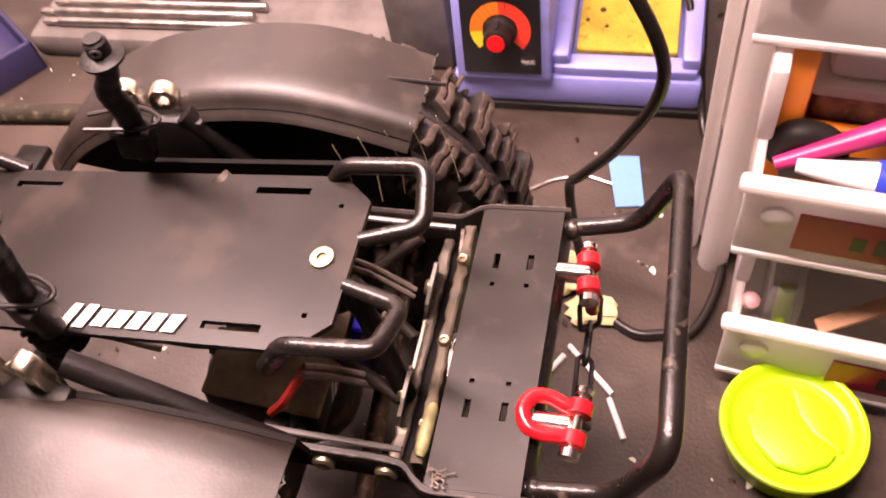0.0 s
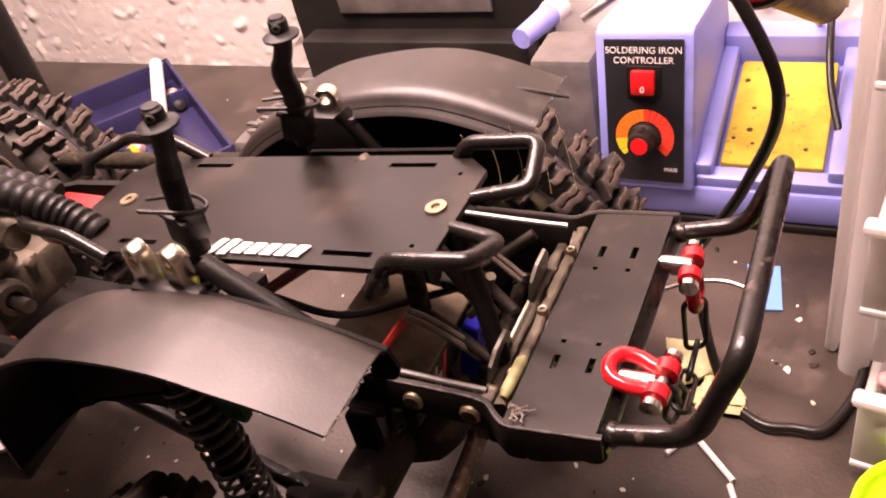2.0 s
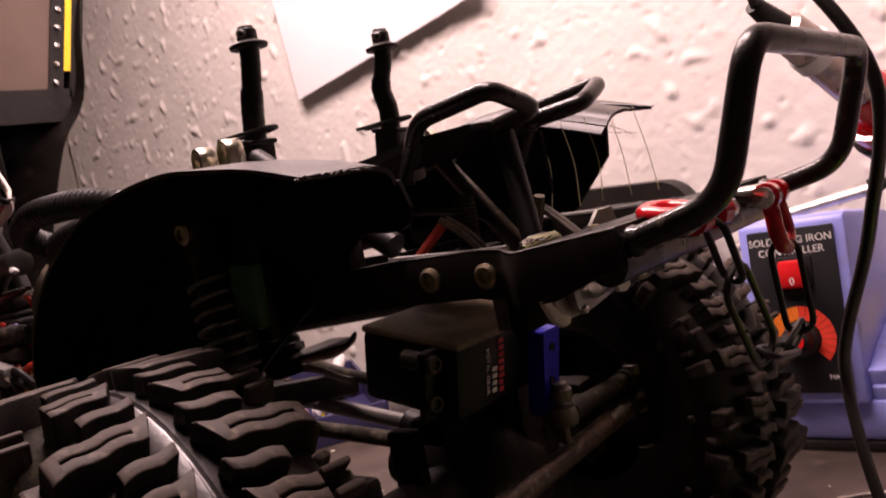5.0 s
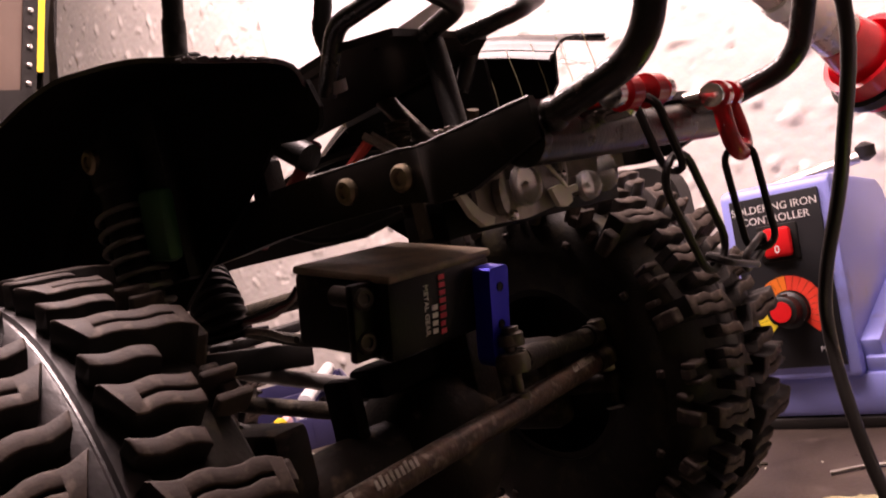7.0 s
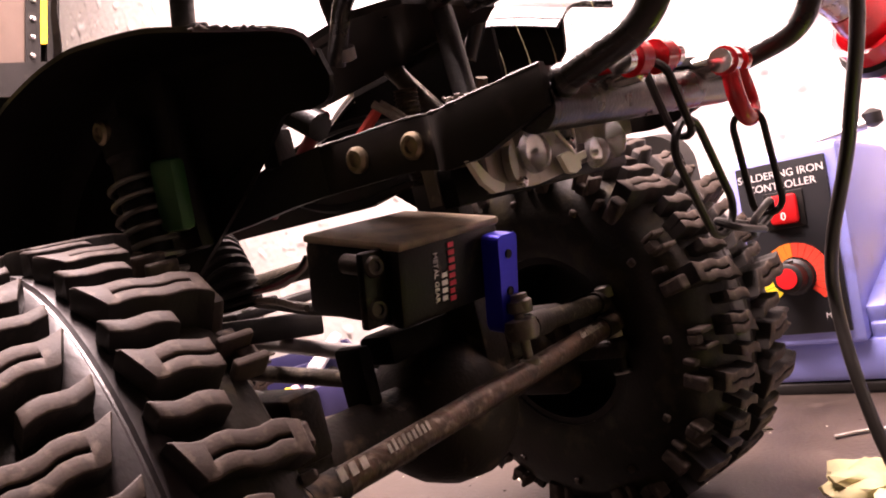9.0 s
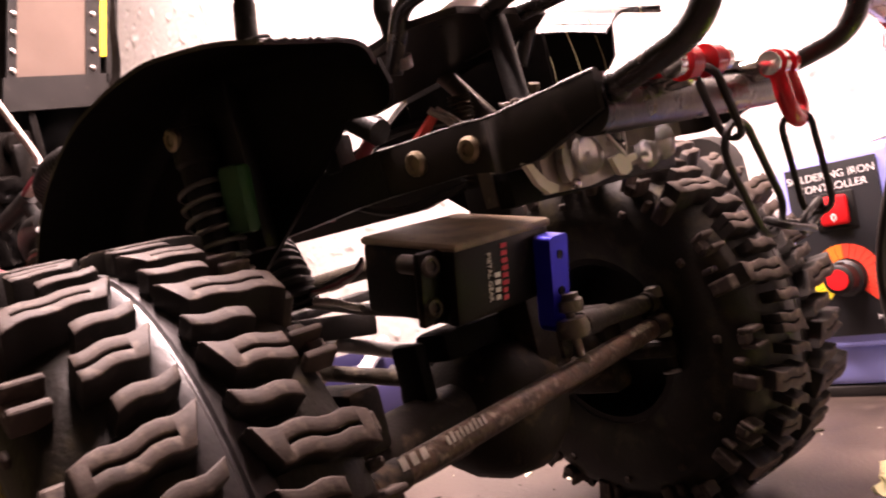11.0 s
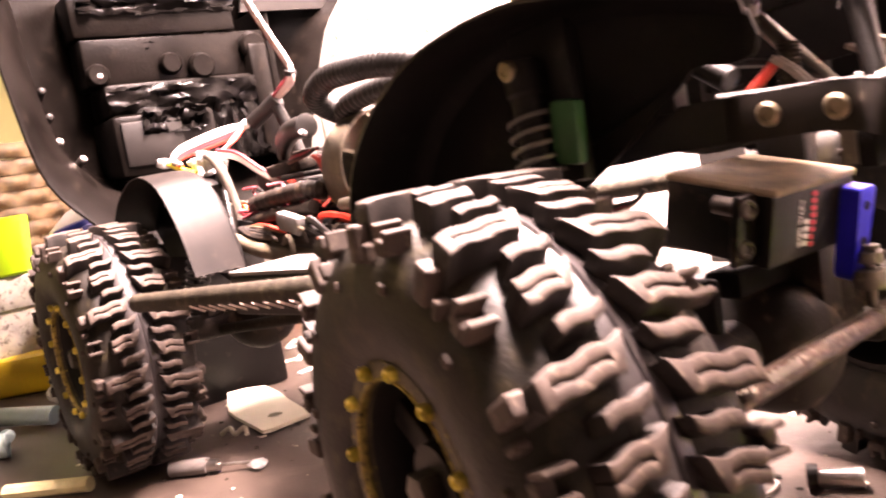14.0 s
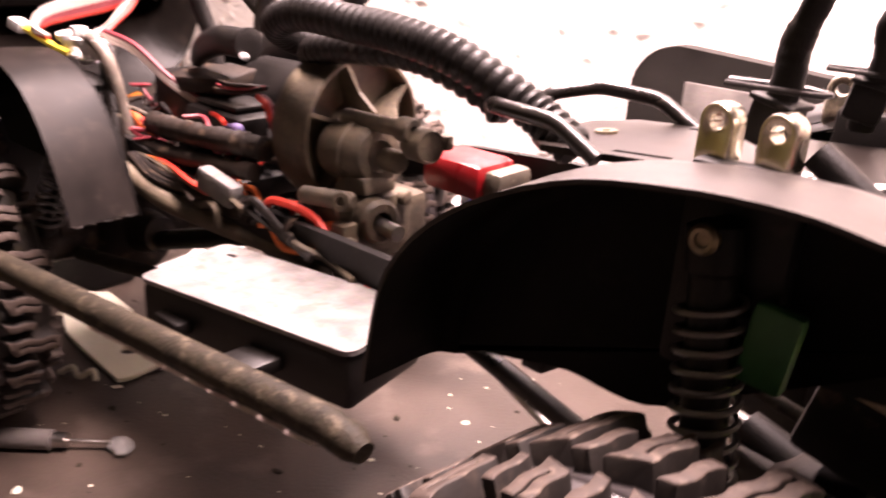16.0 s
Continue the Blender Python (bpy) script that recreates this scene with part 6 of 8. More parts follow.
wire([(0.0500, -0.0020, 0.1400), (0.0470, -0.0010, 0.1330), (0.0440, 0.0000, 0.1270), (0.0400, 0.0000, 0.1225)], 0.0014, GEARBOX, "olive lead")
part("maroon_link", tube(B(), [(-0.0270, -0.0060, 0.1230), (0.0030, -0.0060, 0.1440)], 0.0018, 10), MAROONWIRE, crawler, "dark red thin link")
part("tube_end", lathe(B(), [(0.0014, 0.0), (0.0026, 0.0004), (0.0026, 0.0030), (0.0016, 0.0034)], 14, look((0.0312, -0.0226, 0.1530), (0.0335, -0.0248, 0.1600))), SPRING, crawler, "bare grey tube end")
part("panhard_mount", box(B(), (-0.004, 0.026, 0.098), (0.012, 0.033, 0.128), 0.0015), BLACK, crawler)
for (a, b) in (((0.034, 0.014, 0.128), (0.054, 0.000, 0.126)), ((0.030, -0.004, 0.124), (0.054, -0.016, 0.124)), ((0.036, 0.020, 0.122), (0.050, 0.028, 0.130))):
    part("thin_link", tube(B(), [a, b], 0.0017, 10), AXLE, crawler)

# ---------------------------------------------------------------- the black body shell standing on its tail
shell = thing("body_shell", "black plastic body shell stood on end, wired inside", "model car body", (-0.37, -0.01, 0.105))


def loft(bm, loops):
    rows = [[bm.verts.new(p) for p in lp] for lp in loops]
    n = len(rows[0])
    for a, b in zip(rows, rows[1:]):
        for i in range(n):
            bm.faces.new((a[i], a[(i + 1) % n], b[(i + 1) % n], b[i]))
    bm.faces.new(rows[-1])
    return bm


rim_line = [(-0.0740, 0.1215), (-0.0450, 0.1100), (-0.0100, 0.1080), (0.0300, 0.1110), (0.0600, 0.1230), (0.0740, 0.1450), (0.0840, 0.1740), (0.1070, 0.2283), (0.1300, 0.2580), (0.1400, 0.3000), (0.1500, 0.4000), (0.0100, 0.4200), (-0.1040, 0.4000), (-0.1150, 0.3200), (-0.1100, 0.2364), (-0.1071, 0.1964), (-0.0985, 0.1520)]
rim_pts = [Vector(p) for p in spline([(0, y, z) for y, z in rim_line + rim_line[:1]], 4)[:-1]]
cy, cz = 0.0150, 0.2650


def ring(d, k):
    """The shell's outline shrunk by k, d behind its slanting rim plane."""
    return [(-0.3545 - 0.245 * p.y + d, cy + (p.y - cy) * k, cz + (p.z - cz) * k) for p in rim_pts]


bm = loft(B(), [ring(0.003, 1.02), ring(0.0, 1.0), ring(-0.018, 0.92), ring(-0.040, 0.845), ring(-0.060, 0.825), ring(-0.078, 0.78), ring(-0.084, 0.70)])
bmesh.ops.recalc_face_normals(bm, faces=bm.faces[:])
bmesh.ops.solidify(bm, geom=bm.faces[:], thickness=0.0012)
bmesh.ops.recalc_face_normals(bm, faces=bm.faces[:])
part("shell", bm, SHELL, shell, smooth=30)
for a0, a1, z0, z1, mt, nm in ((0.060, 0.130, 0.246, 0.268, BLACK, "window_frame"), (0.062, 0.068, 0.268, 0.400, BLACK, "window_frame"), (0.114, 0.124, 0.268, 0.400, BLACK, "window_frame"), (0.068, 0.114, 0.268, 0.400, WINDOWFILM, "window_film"), (0.124, 0.1285, 0.280, 0.400, YELLOWPL, "yellow_trim"), (0.1285, 0.137, 0.262, 0.400, BLACK, "window_frame")):
    lean = lambda z: 0.26 * (z - 0.270)
    bm = prism(B(), [(a0 + lean(z0), z0), (a1 + lean(z0), z0), (a1 + lean(z1), z1), (a0 + lean(z1), z1)], 0.003 if nm != "window_film" else 0.0012, Matrix(((0, 0, 1, -0.392), (1, 0, 0, 0), (0, 1, 0, 0), (0, 0, 0, 1))))
    bmesh.ops.recalc_face_normals(bm, faces=bm.faces[:])
    part(nm, bm, mt, shell, "brown film in the side window" if nm == "window_film" else "", smooth=0)
for k in range(9):
    for a in (0.0655, 0.1185):
        zz = 0.272 + 0.0125 * k
        part("rivet", lathe(B(), [(0.0004, 0.0022), (0.0016, 0.0016), (0.0022, 0.0)], 10, pose(-0.389, a + 0.26 * (zz - 0.270), zz, 0, 90, 0)), CHROME if k % 3 else STEEL, shell)
part("inner_box", box(B(), (-0.436, -0.047, 0.148), (-0.378, 0.018, 0.186), 0.004, None), SHELL, shell)
part("inner_lid", box(B(), (-0.378, -0.043, 0.154), (-0.3755, -0.006, 0.181), 0.001, None), BLACK, shell)
part("battery_tray", box(B(), (-0.438, -0.055, 0.235), (-0.392, 0.050, 0.262), 0.003), SHELL, shell)


def crumple(y0, y1, z0, z1, x, seed):
    """Creased glossy tape stuck over the inside."""
    r = random.Random(seed)
    bm, n, k = B(), 22, 7
    grid = [[bm.verts.new((x + r.uniform(-0.0007, 0.0007) + 0.0050 * noise.noise(Vector((0.33 * i + 9.0 * seed, 0.85 * j, 0.5))), y0 + (y1 - y0) * i / n + r.uniform(-0.001, 0.001), z0 + (z1 - z0) * j / k + r.uniform(-0.001, 0.001))) for i in range(n + 1)] for j in range(k + 1)]
    for j in range(k):
        for i in range(n):
            a, b, c, d = grid[j][i], grid[j][i + 1], grid[j + 1][i + 1], grid[j + 1][i]
            for tri_ in (((a, b, c), (a, c, d)) if r.random() < 0.5 else ((a, b, d), (b, c, d))):
                bm.faces.new(tri_)
    bmesh.ops.solidify(bm, geom=bm.faces[:], thickness=0.0005)
    bmesh.ops.recalc_face_normals(bm, faces=bm.faces[:])
    return bm


TAPE = surface("glossy_black_tape", (0.0060, 0.0052, 0.0048), 0.26, spread=0.3, bump=0.05, shine=0.13)
for y0, y1, z0, z1, x, seed in ((-0.044, 0.052, 0.187, 0.203, -0.384, 4), (-0.050, 0.050, 0.248, 0.262, -0.389, 5), (-0.030, 0.012, 0.172, 0.188, -0.3745, 7), (-0.020, 0.040, 0.224, 0.236, -0.396, 8), (-0.062, -0.024, 0.108, 0.120, -0.378, 9), (0.020, 0.058, 0.150, 0.188, -0.386, 6)):
    part("creased_tape", crumple(y0, y1, z0, z1, x, seed), TAPE, shell, "creased glossy black tape", smooth=50)
part("tape_backing", box(B(), (-0.436, -0.045, 0.186), (-0.387, 0.054, 0.206), 0.003), SHELL, shell)
part("pillar", box(B(), (-0.436, 0.052, 0.150), (-0.384, 0.066, 0.225), 0.003), SHELL, shell, "black upright web inside the shell")
part("pillar", box(B(), (-0.436, 0.070, 0.160), (-0.392, 0.075, 0.250), 0.001), SHELL, shell, "black upright web inside the shell")
for yy, zz, rr in ((0.000, 0.216, 0.007), (0.020, 0.213, 0.0085), (-0.046, 0.212, 0.007), (0.058, 0.224, 0.009)):
    part("round_pad", lathe(B(), [(rr * 0.8, 0.006), (rr, 0.004), (rr, 0.0), (rr * 0.6, -0.002)], 20, pose(-0.392, yy, zz, 0, 90, 0)), SHELL, shell)
part("pad_board", box(B(), (-0.436, -0.052, 0.206), (-0.394, 0.070, 0.235), 0.002), SHELL, shell)
for k, (xx, yy, zz) in enumerate(((-0.3880, -0.0760, 0.1753), (-0.3850, -0.0660, 0.1633), (-0.3900, -0.0740, 0.1623), (-0.3800, -0.0735, 0.1509), (-0.3700, -0.0735, 0.1424), (-0.3860, -0.0790, 0.1900), (-0.3860, -0.0800, 0.2050), (-0.3880, -0.0456, 0.2111))):
    part("rivet", lathe(B(), [(0.0004, 0.0026), (0.0018, 0.0020), (0.0024, 0.0006), (0.0024, -0.012)], 10, pose(xx, yy, zz, 0, 80, 0)), STEEL if k in (0, 1, 7) else BLACK, shell)
part("tail_tray", box(B(), (-0.418, -0.060, 0.104), (-0.362, -0.022, 0.112), 0.004), TAPE, shell)
part("prop", box(B(), (-0.420, -0.050, 0.0), (-0.372, 0.030, 0.104), 0.003), BLACK, shell, "dark block under the shell's tail")

# ---------------------------------------------------------------- the soldering station
st = thing("soldering_station", "periwinkle-blue soldering station with black panel and yellow sponge tray", "soldering station", (0.07, 0.26, 0.0))
part("foot_mat", box(B(), (0.008, 0.2010, 0.0), (0.131, 0.322, 0.0045), 0.001), CASE, st, "black rubber base")
base = part("base_tray", box(B(), (0.010, 0.2020, 0.0045), (0.1285, 0.318, 0.0225), 0.003), PERIWINKLE, st)
# control tower: a wedge with a leaning front
prof = [(0.1990, 0.0215), (0.2100, 0.1020), (0.2140, 0.1035), (0.2850, 0.0935), (0.2930, 0.0885), (0.3160, 0.0215)]
bm = prism(B(), prof, 0.0465, Matrix(((0, 0, 1, 0.0125), (1, 0, 0, 0), (0, 1, 0, 0), (0, 0, 0, 1))))
bmesh.ops.recalc_face_normals(bm, faces=bm.faces[:])
bmesh.ops.bevel(bm, geom=bm.edges[:], offset=0.0025, segments=2, profile=0.5, affect="EDGES")
tower = part("control_tower", bm, PERIWINKLE, st, smooth=40)
lean = math.degrees(math.atan2(0.0110, 0.0805))
fm = Matrix.Translation((0.0358, 0.1992, 0.0270)) @ pose(0, 0, 0, 90 - lean, 0, 0)  # x right, y up the face, z out
part("panel", box(B(), (-0.0185, 0.0, -0.0005), (0.0185, 0.0725, 0.0010), 0.0004, fm), PANEL, st, "black printed control panel")
words(st, "SOLDERING IRON", Matrix.Translation((0, 0, 0)) @ fm @ pose(0, 0.0660, 0.0011), 0.0044, WHITEMARK, "printed_text")
words(st, "CONTROLLER", fm @ pose(0, 0.0612, 0.0011), 0.0044, WHITEMARK, "printed_text")
words(st, "MAX", fm @ pose(0.0125, 0.0060, 0.0011), 0.0030, WHITEMARK, "printed_text")
words(st, "0", fm @ pose(0, 0.0480, 0.0046), 0.0045, WHITEMARK, "printed_text")
for o in list(st.children):
    if o.name.startswith("printed_text"):
        o.matrix_parent_inverse = st.matrix_world.inverted()
part("switch_frame", box(B(), (-0.0082, 0.0445, 0.0004), (0.0082, 0.0600, 0.0018), 0.0006, fm), BLACK, st)
part("rocker", box(B(), (-0.0058, 0.0462, 0.0010), (0.0058, 0.0585, 0.0045), 0.0016, fm @ pose(0, 0, 0, 0, 0, 0)), REDSWITCH, st, "red rocker switch")
for k in range(20):
    a0, a1 = 225 - 270 * k / 20, 225 - 270 * (k + 0.92) / 20
    out = arc(0, 0.0240, 0.0142, a0, a1, 3) + arc(0, 0.0240, 0.0082, a1, a0, 3)
    bm = prism(B(), out, 0.0004, fm @ pose(0, 0, 0.0009))
    bmesh.ops.recalc_face_normals(bm, faces=bm.faces[:])
    part("dial_segment", bm, YELLOW if k < 3 else (ORANGE if k < 10 else REDORANGE), st, smooth=0)
part("knob", lathe(B(), [(0.0076, 0.0008), (0.0076, 0.0040), (0.0062, 0.0050), (0.0060, 0.0115), (0.0050, 0.0122), (0.0010, 0.0122)], 28, fm @ pose(0, 0.0240, 0)), CASE, st, "black dial knob with red cap")
part("knob_cap", lathe(B(), [(0.0042, 0.0122), (0.0042, 0.0128), (0.0005, 0.0129)], 20, fm @ pose(0, 0.0240, 0)), REDSWITCH, st)
part("knob_pointer", box(B(), (-0.0010, 0.0240, 0.0040), (0.0010, 0.0310, 0.0100), 0.0004, fm), CASE, st)
# sponge tray: sloping bed with side walls
bed = Matrix.Translation((0.0925, 0.2080, 0.0235)) @ pose(0, 0, 0, 14, 0, 0)  # y runs up the slope
part("sponge_bed", box(B(), (-0.0335, 0.0, -0.004), (0.0335, 0.0920, 0.0), 0.001, bed), PERIWINKLE, st)
for sx in (-1, 1):
    part("tray_wall", box(B(), (sx * 0.0298 - 0.0042, -0.002, -0.006), (sx * 0.0298 + 0.0042, 0.0920, 0.0130), 0.002, bed), PERIWINKLE, st)
part("tray_back", box(B(), (-0.0335, 0.0830, -0.030), (0.0335, 0.0960, 0.0200), 0.002, bed), PERIWINKLE, st)
part("tray_lip", box(B(), (-0.0335, -0.004, -0.010), (0.0335, 0.0050, 0.0060), 0.002, bed), PERIWINKLE, st)
part("sponge", box(B(), (-0.0235, 0.0065, 0.0), (0.0235, 0.0800, 0.0060), 0.0015, bed), SPONGE, st, "yellow cleaning sponge with burnt spots")
for k in range(7):
    sx, sy, r = rnd.uniform(-0.021, 0.021), rnd.uniform(0.015, 0.068), rnd.uniform(0.0008, 0.0018)
    part("burn_mark", lathe(B(), [(r, 0.0059), (r * 0.7, 0.0062), (r * 0.1, 0.0062)], 10, bed @ pose(sx, sy, 0)), SPONGEHOLE, st)
# iron holder: a stem, a wire funnel and the iron
part("holder_stem", tube(B(), bent([(0.104, 0.296, 0.020), (0.104, 0.292, 0.070), (0.1075, 0.252, 0.086), (0.1085, 0.246, 0.094)], 0.008), 0.0016, 10), STEEL, st)
ha, hb = Vector((0.1100, 0.2450, 0.0980)), Vector((0.0860, 0.1920, 0.1420))
hd = (hb - ha).normalized()
hq = Matrix.Translation(ha) @ hd.to_track_quat("Z", "Y").to_matrix().to_4x4()
coil = [hq @ Vector(((0.0085 + 0.0050 * k / 300) * math.cos(k * 0.42), (0.0085 + 0.0050 * k / 300) * math.sin(k * 0.42), 0.060 * k / 300)) for k in range(301)]
part("coil_holder", tube(B(), coil, 0.0010, 7), BRASS, st, "coiled wire iron holder")
part("holder_cup", lathe(B(), [(0.0128, 0.058), (0.0158, 0.060), (0.0172, 0.068), (0.0160, 0.0765), (0.0138, 0.0765), (0.0128, 0.060)], 28, hq, close=True), RED, st, "red cup of the iron holder")
part("cup_rim", lathe(B(), [(0.0160, 0.0640), (0.0184, 0.0650), (0.0186, 0.0690), (0.0168, 0.0700)], 28, hq, close=True), BLACK, st, "black band round the cup")
iron = thing("soldering_iron", "soldering iron with red grip and bright metal sleeve in its holder", "soldering iron", tuple(hq @ Vector((0, 0, 0.08))))
part("grip", lathe(B(), [(0.004, 0.050), (0.0085, 0.056), (0.0112, 0.070), (0.0108, 0.080), (0.0090, 0.0885), (0.004, 0.089)], 24, hq), RED, iron, "red moulded grip")
part("sleeve", lathe(B(), [(0.0070, 0.0880), (0.0088, 0.0890), (0.0080, 0.112), (0.0072, 0.132), (0.0040, 0.134)], 24, hq), SHEEN, iron, "shiny printed metal-look sleeve")
part("grip_ring", lathe(B(), [(0.0076, 0.112), (0.0088, 0.113), (0.0086, 0.119), (0.0074, 0.120)], 24, hq), WHITEPLASTIC, iron)
part("barrel", lathe(B(), [(0.001, 0.000), (0.0028, 0.004), (0.0030, 0.040), (0.004, 0.052)], 16, hq), STEEL, iron)
cable_line = [hq @ Vector((0, 0, 0.132)), hq @ Vector((0, 0, 0.146)), (0.070, 0.112, 0.203), (0.0890, 0.0800, 0.1900), (0.1085, 0.0735, 0.1520), (0.0990, 0.0830, 0.1120), (0.0850, 0.0950, 0.0800), (0.0795, 0.1040, 0.0620), (0.0825, 0.0980, 0.0400), (0.0880, 0.0925, 0.0180), (0.0950, 0.0870, 0.0040),
              (0.1080, 0.0785, 0.0032), (0.1190, 0.0795, 0.0032), (0.1300, 0.0815, 0.0032), (0.1380, 0.0980, 0.0032), (0.1415, 0.1200, 0.0032), (0.1390, 0.1570, 0.0032), (0.1310, 0.1950, 0.0032), (0.1260, 0.2150, 0.0270), (0.1140, 0.2500, 0.0560), (0.1100, 0.2900, 0.0800), (0.1100, 0.3300, 0.0850)]
part("cable", tube(B(), spline(cable_line, 8), 0.0019, 12), BLACKWIRE, iron, "black rubber cable looped on the bench")
part("strain_relief", tube(B(), [hq @ Vector((0, 0, 0.132)), hq @ Vector((0, 0, 0.148))], [0.0050, 0.0032], 14), CASE, iron)

# ---------------------------------------------------------------- drawer organiser
org = thing("drawer_organiser", "milky plastic drawer organiser with dark red labels", "drawer unit", (0.24, 0.2, 0.0), turn=0)
OM = Matrix.Translation((0.1367, 0.0736, 0.0)) @ pose(0, 0, 0, 0, 0, -7.0)


def obox(lo, hi, bevel=0.002):
    return box(B(), lo, hi, bevel, OM)


part("side_panel", obox((-0.0170, 0.050, 0.0), (-0.0120, 0.235, 0.300)), MILKY, org)
part("side_panel", obox((0.186, 0.055, 0.0), (0.192, 0.235, 0.300)), MILKFRAME, org)
part("back_panel", obox((-0.0120, 0.231, 0.0), (0.186, 0.235, 0.300)), MILKFRAME, org)
part("front_post", tube(B(), [OM @ Vector((-0.0045, 0.046, 0.0)), OM @ Vector((-0.0045, 0.046, 0.300))], 0.0062, 16), MILKY, org)
for k in range(5):
    part("shelf", obox((-0.0120, 0.056, 0.0015 + 0.0670 * k), (0.186, 0.231, 0.0050 + 0.0670 * k), 0.001), MILKY, org)
for k, (z0, fx, fy) in enumerate(((0.0090, 0.0045, -0.0090), (0.0735, 0.0, 0.0), (0.1385, -0.0070, 0.0265), (0.2060, -0.0070, 0.0300))):
    d = part("drawer", obox((fx, fy + 0.004, z0), (fx + 0.180, fy + 0.200, z0 + 0.0025), 0.001), MILKY, org, "milky plastic drawer with a dark red label")
    part("drawer_front", obox((fx - 0.001, fy, z0), (fx + 0.183, fy + 0.0030, z0 + 0.034), 0.0014), MILKY, d)
    part("front_rim", obox((fx - 0.003, fy - 0.0025, z0 + 0.0315), (fx + 0.185, fy + 0.0040, z0 + 0.0355), 0.0016), MILKFRAME, d)
    part("front_foot", obox((fx - 0.001, fy - 0.0012, z0 - 0.001), (fx + 0.183, fy + 0.0030, z0 + 0.002), 0.001), MILKFRAME, d)
    for sx in (fx, fx + 0.1770):
        part("drawer_side", obox((sx, fy + 0.004, z0 + 0.0025), (sx + 0.0030, fy + 0.200, z0 + 0.034), 0.001), MILKY, d)
        part("side_rim", obox((sx - 0.001, fy + 0.018, z0 + 0.034), (sx + 0.0040, fy + 0.200, z0 + 0.062), 0.001), MILKFRAME, d)
    lx = 0.016 if k == 1 else 0.036
    lab = part("drawer_label", obox((fx + lx, fy - 0.0012, z0 + 0.008), (fx + lx + 0.075, fy - 0.0004, z0 + 0.025), 0.0), LABELRED, d, "dark red label", smooth=0)
    glyph_bars(lab, OM @ Matrix(((1, 0, 0, fx + lx + 0.016), (0, 0, -1, fy - 0.0013), (0, 1, 0, z0 + 0.0125), (0, 0, 0, 1))), 0.040, 0.008, 6, INK, "label_mark", 20 + k)
    part("pull", lathe(B(), [(0.0050, 0.0), (0.0048, 0.0015), (0.0028, 0.0022), (0.0005, 0.0024)], 16, OM @ pose(fx + 0.010, fy, z0 + 0.021, 90, 0, 0)), MILKFRAME, d)


def loose(name, label, cat, bm, material, where):
    ob = finish(name, bm, material)
    return tagged(ob, label, cat)


ob_ = thing("orange_tray", "orange plastic tray of parts inside an open drawer", "tray", tuple(OM @ Vector((0.05, 0.08, 0.076))))
for lo, hi in (((0.004, 0.030, 0.0765), (0.090, 0.034, 0.1040)), ((0.004, 0.034, 0.0765), (0.008, 0.150, 0.1370)), ((0.086, 0.034, 0.0765), (0.090, 0.150, 0.1370)), ((0.008, 0.146, 0.0765), (0.086, 0.150, 0.1370)), ((0.008, 0.034, 0.0765), (0.086, 0.146, 0.0790))):
    part("tray_wall", obox(lo, hi, 0.0012), ORANGEPL, ob_)
part("tray_lug", obox((0.0035, 0.027, 0.0765), (0.0120, 0.032, 0.1370), 0.002), ORANGEPL, ob_)
cc = thing("clear_case", "clear lidded parts case lying in the orange tray", "parts case", tuple(OM @ Vector((0.05, 0.08, 0.105))))
part("case_body", obox((0.0140, 0.036, 0.1010), (0.0840, 0.120, 0.1120), 0.002), CASEPINK, cc, "cloudy case full of small brown parts")
part("case_lid", obox((0.0120, 0.0345, 0.1120), (0.0850, 0.122, 0.1165), 0.0018), MILKFRAME, cc)
part("lid_top", obox((0.0160, 0.0385, 0.1165), (0.0820, 0.118, 0.1260), 0.003), MILKY, cc)
loose("small_box", "pale grey lidded box on the parts case", "box", obox((0.030, 0.050, 0.1262), (0.082, 0.110, 0.1350), 0.003), MILKFRAME, None)
mp = thing("marker_pen", "white marker pen with a blue label in the drawer", "marker", tuple(OM @ Vector((0.05, 0.012, 0.1050))))
part("barrel", tube(B(), [OM @ Vector((0.012, 0.0120, 0.1052)), OM @ Vector((0.034, 0.0110, 0.1056))], [0.0022, 0.0050], 14), WHITEPLASTIC, mp)
part("blue_sleeve", tube(B(), [OM @ Vector((0.034, 0.0110, 0.1056)), OM @ Vector((0.078, 0.0110, 0.1060))], 0.0058, 16), BLUEPL, mp)
part("white_band", tube(B(), [OM @ Vector((0.040, 0.0105, 0.1057)), OM @ Vector((0.046, 0.0105, 0.1058))], 0.0060, 16), WHITEPLASTIC, mp)
mg = thing("magenta_pen", "magenta plastic pen lying in the drawer", "pen", tuple(OM @ Vector((0.03, 0.025, 0.1060))))
part("barrel", tube(B(), [OM @ Vector((0.006, 0.014, 0.1020)), OM @ Vector((0.036, 0.026, 0.1110))], [0.0022, 0.0040], 14), MAGENTA, mg)
part("cap", tube(B(), [OM @ Vector((0.036, 0.026, 0.1110)), OM @ Vector((0.050, 0.027, 0.1085))], 0.0044, 14), CASE, mg)
loose("black_clip", "black plastic clip lying in the open drawer", "clip", tube(B(), spline([OM @ Vector(p) for p in ((0.005, 0.022, 0.098), (0.010, 0.024, 0.105), (0.018, 0.025, 0.104), (0.024, 0.024, 0.099))]), 0.0052, 12), CASE, None)
loose("grey_pen", "dark grey pen lying in the open drawer", "pen", tube(B(), [OM @ Vector((0.008, 0.018, 0.098)), OM @ Vector((0.060, 0.020, 0.1010))], 0.0040, 12), GREYROLL, None)
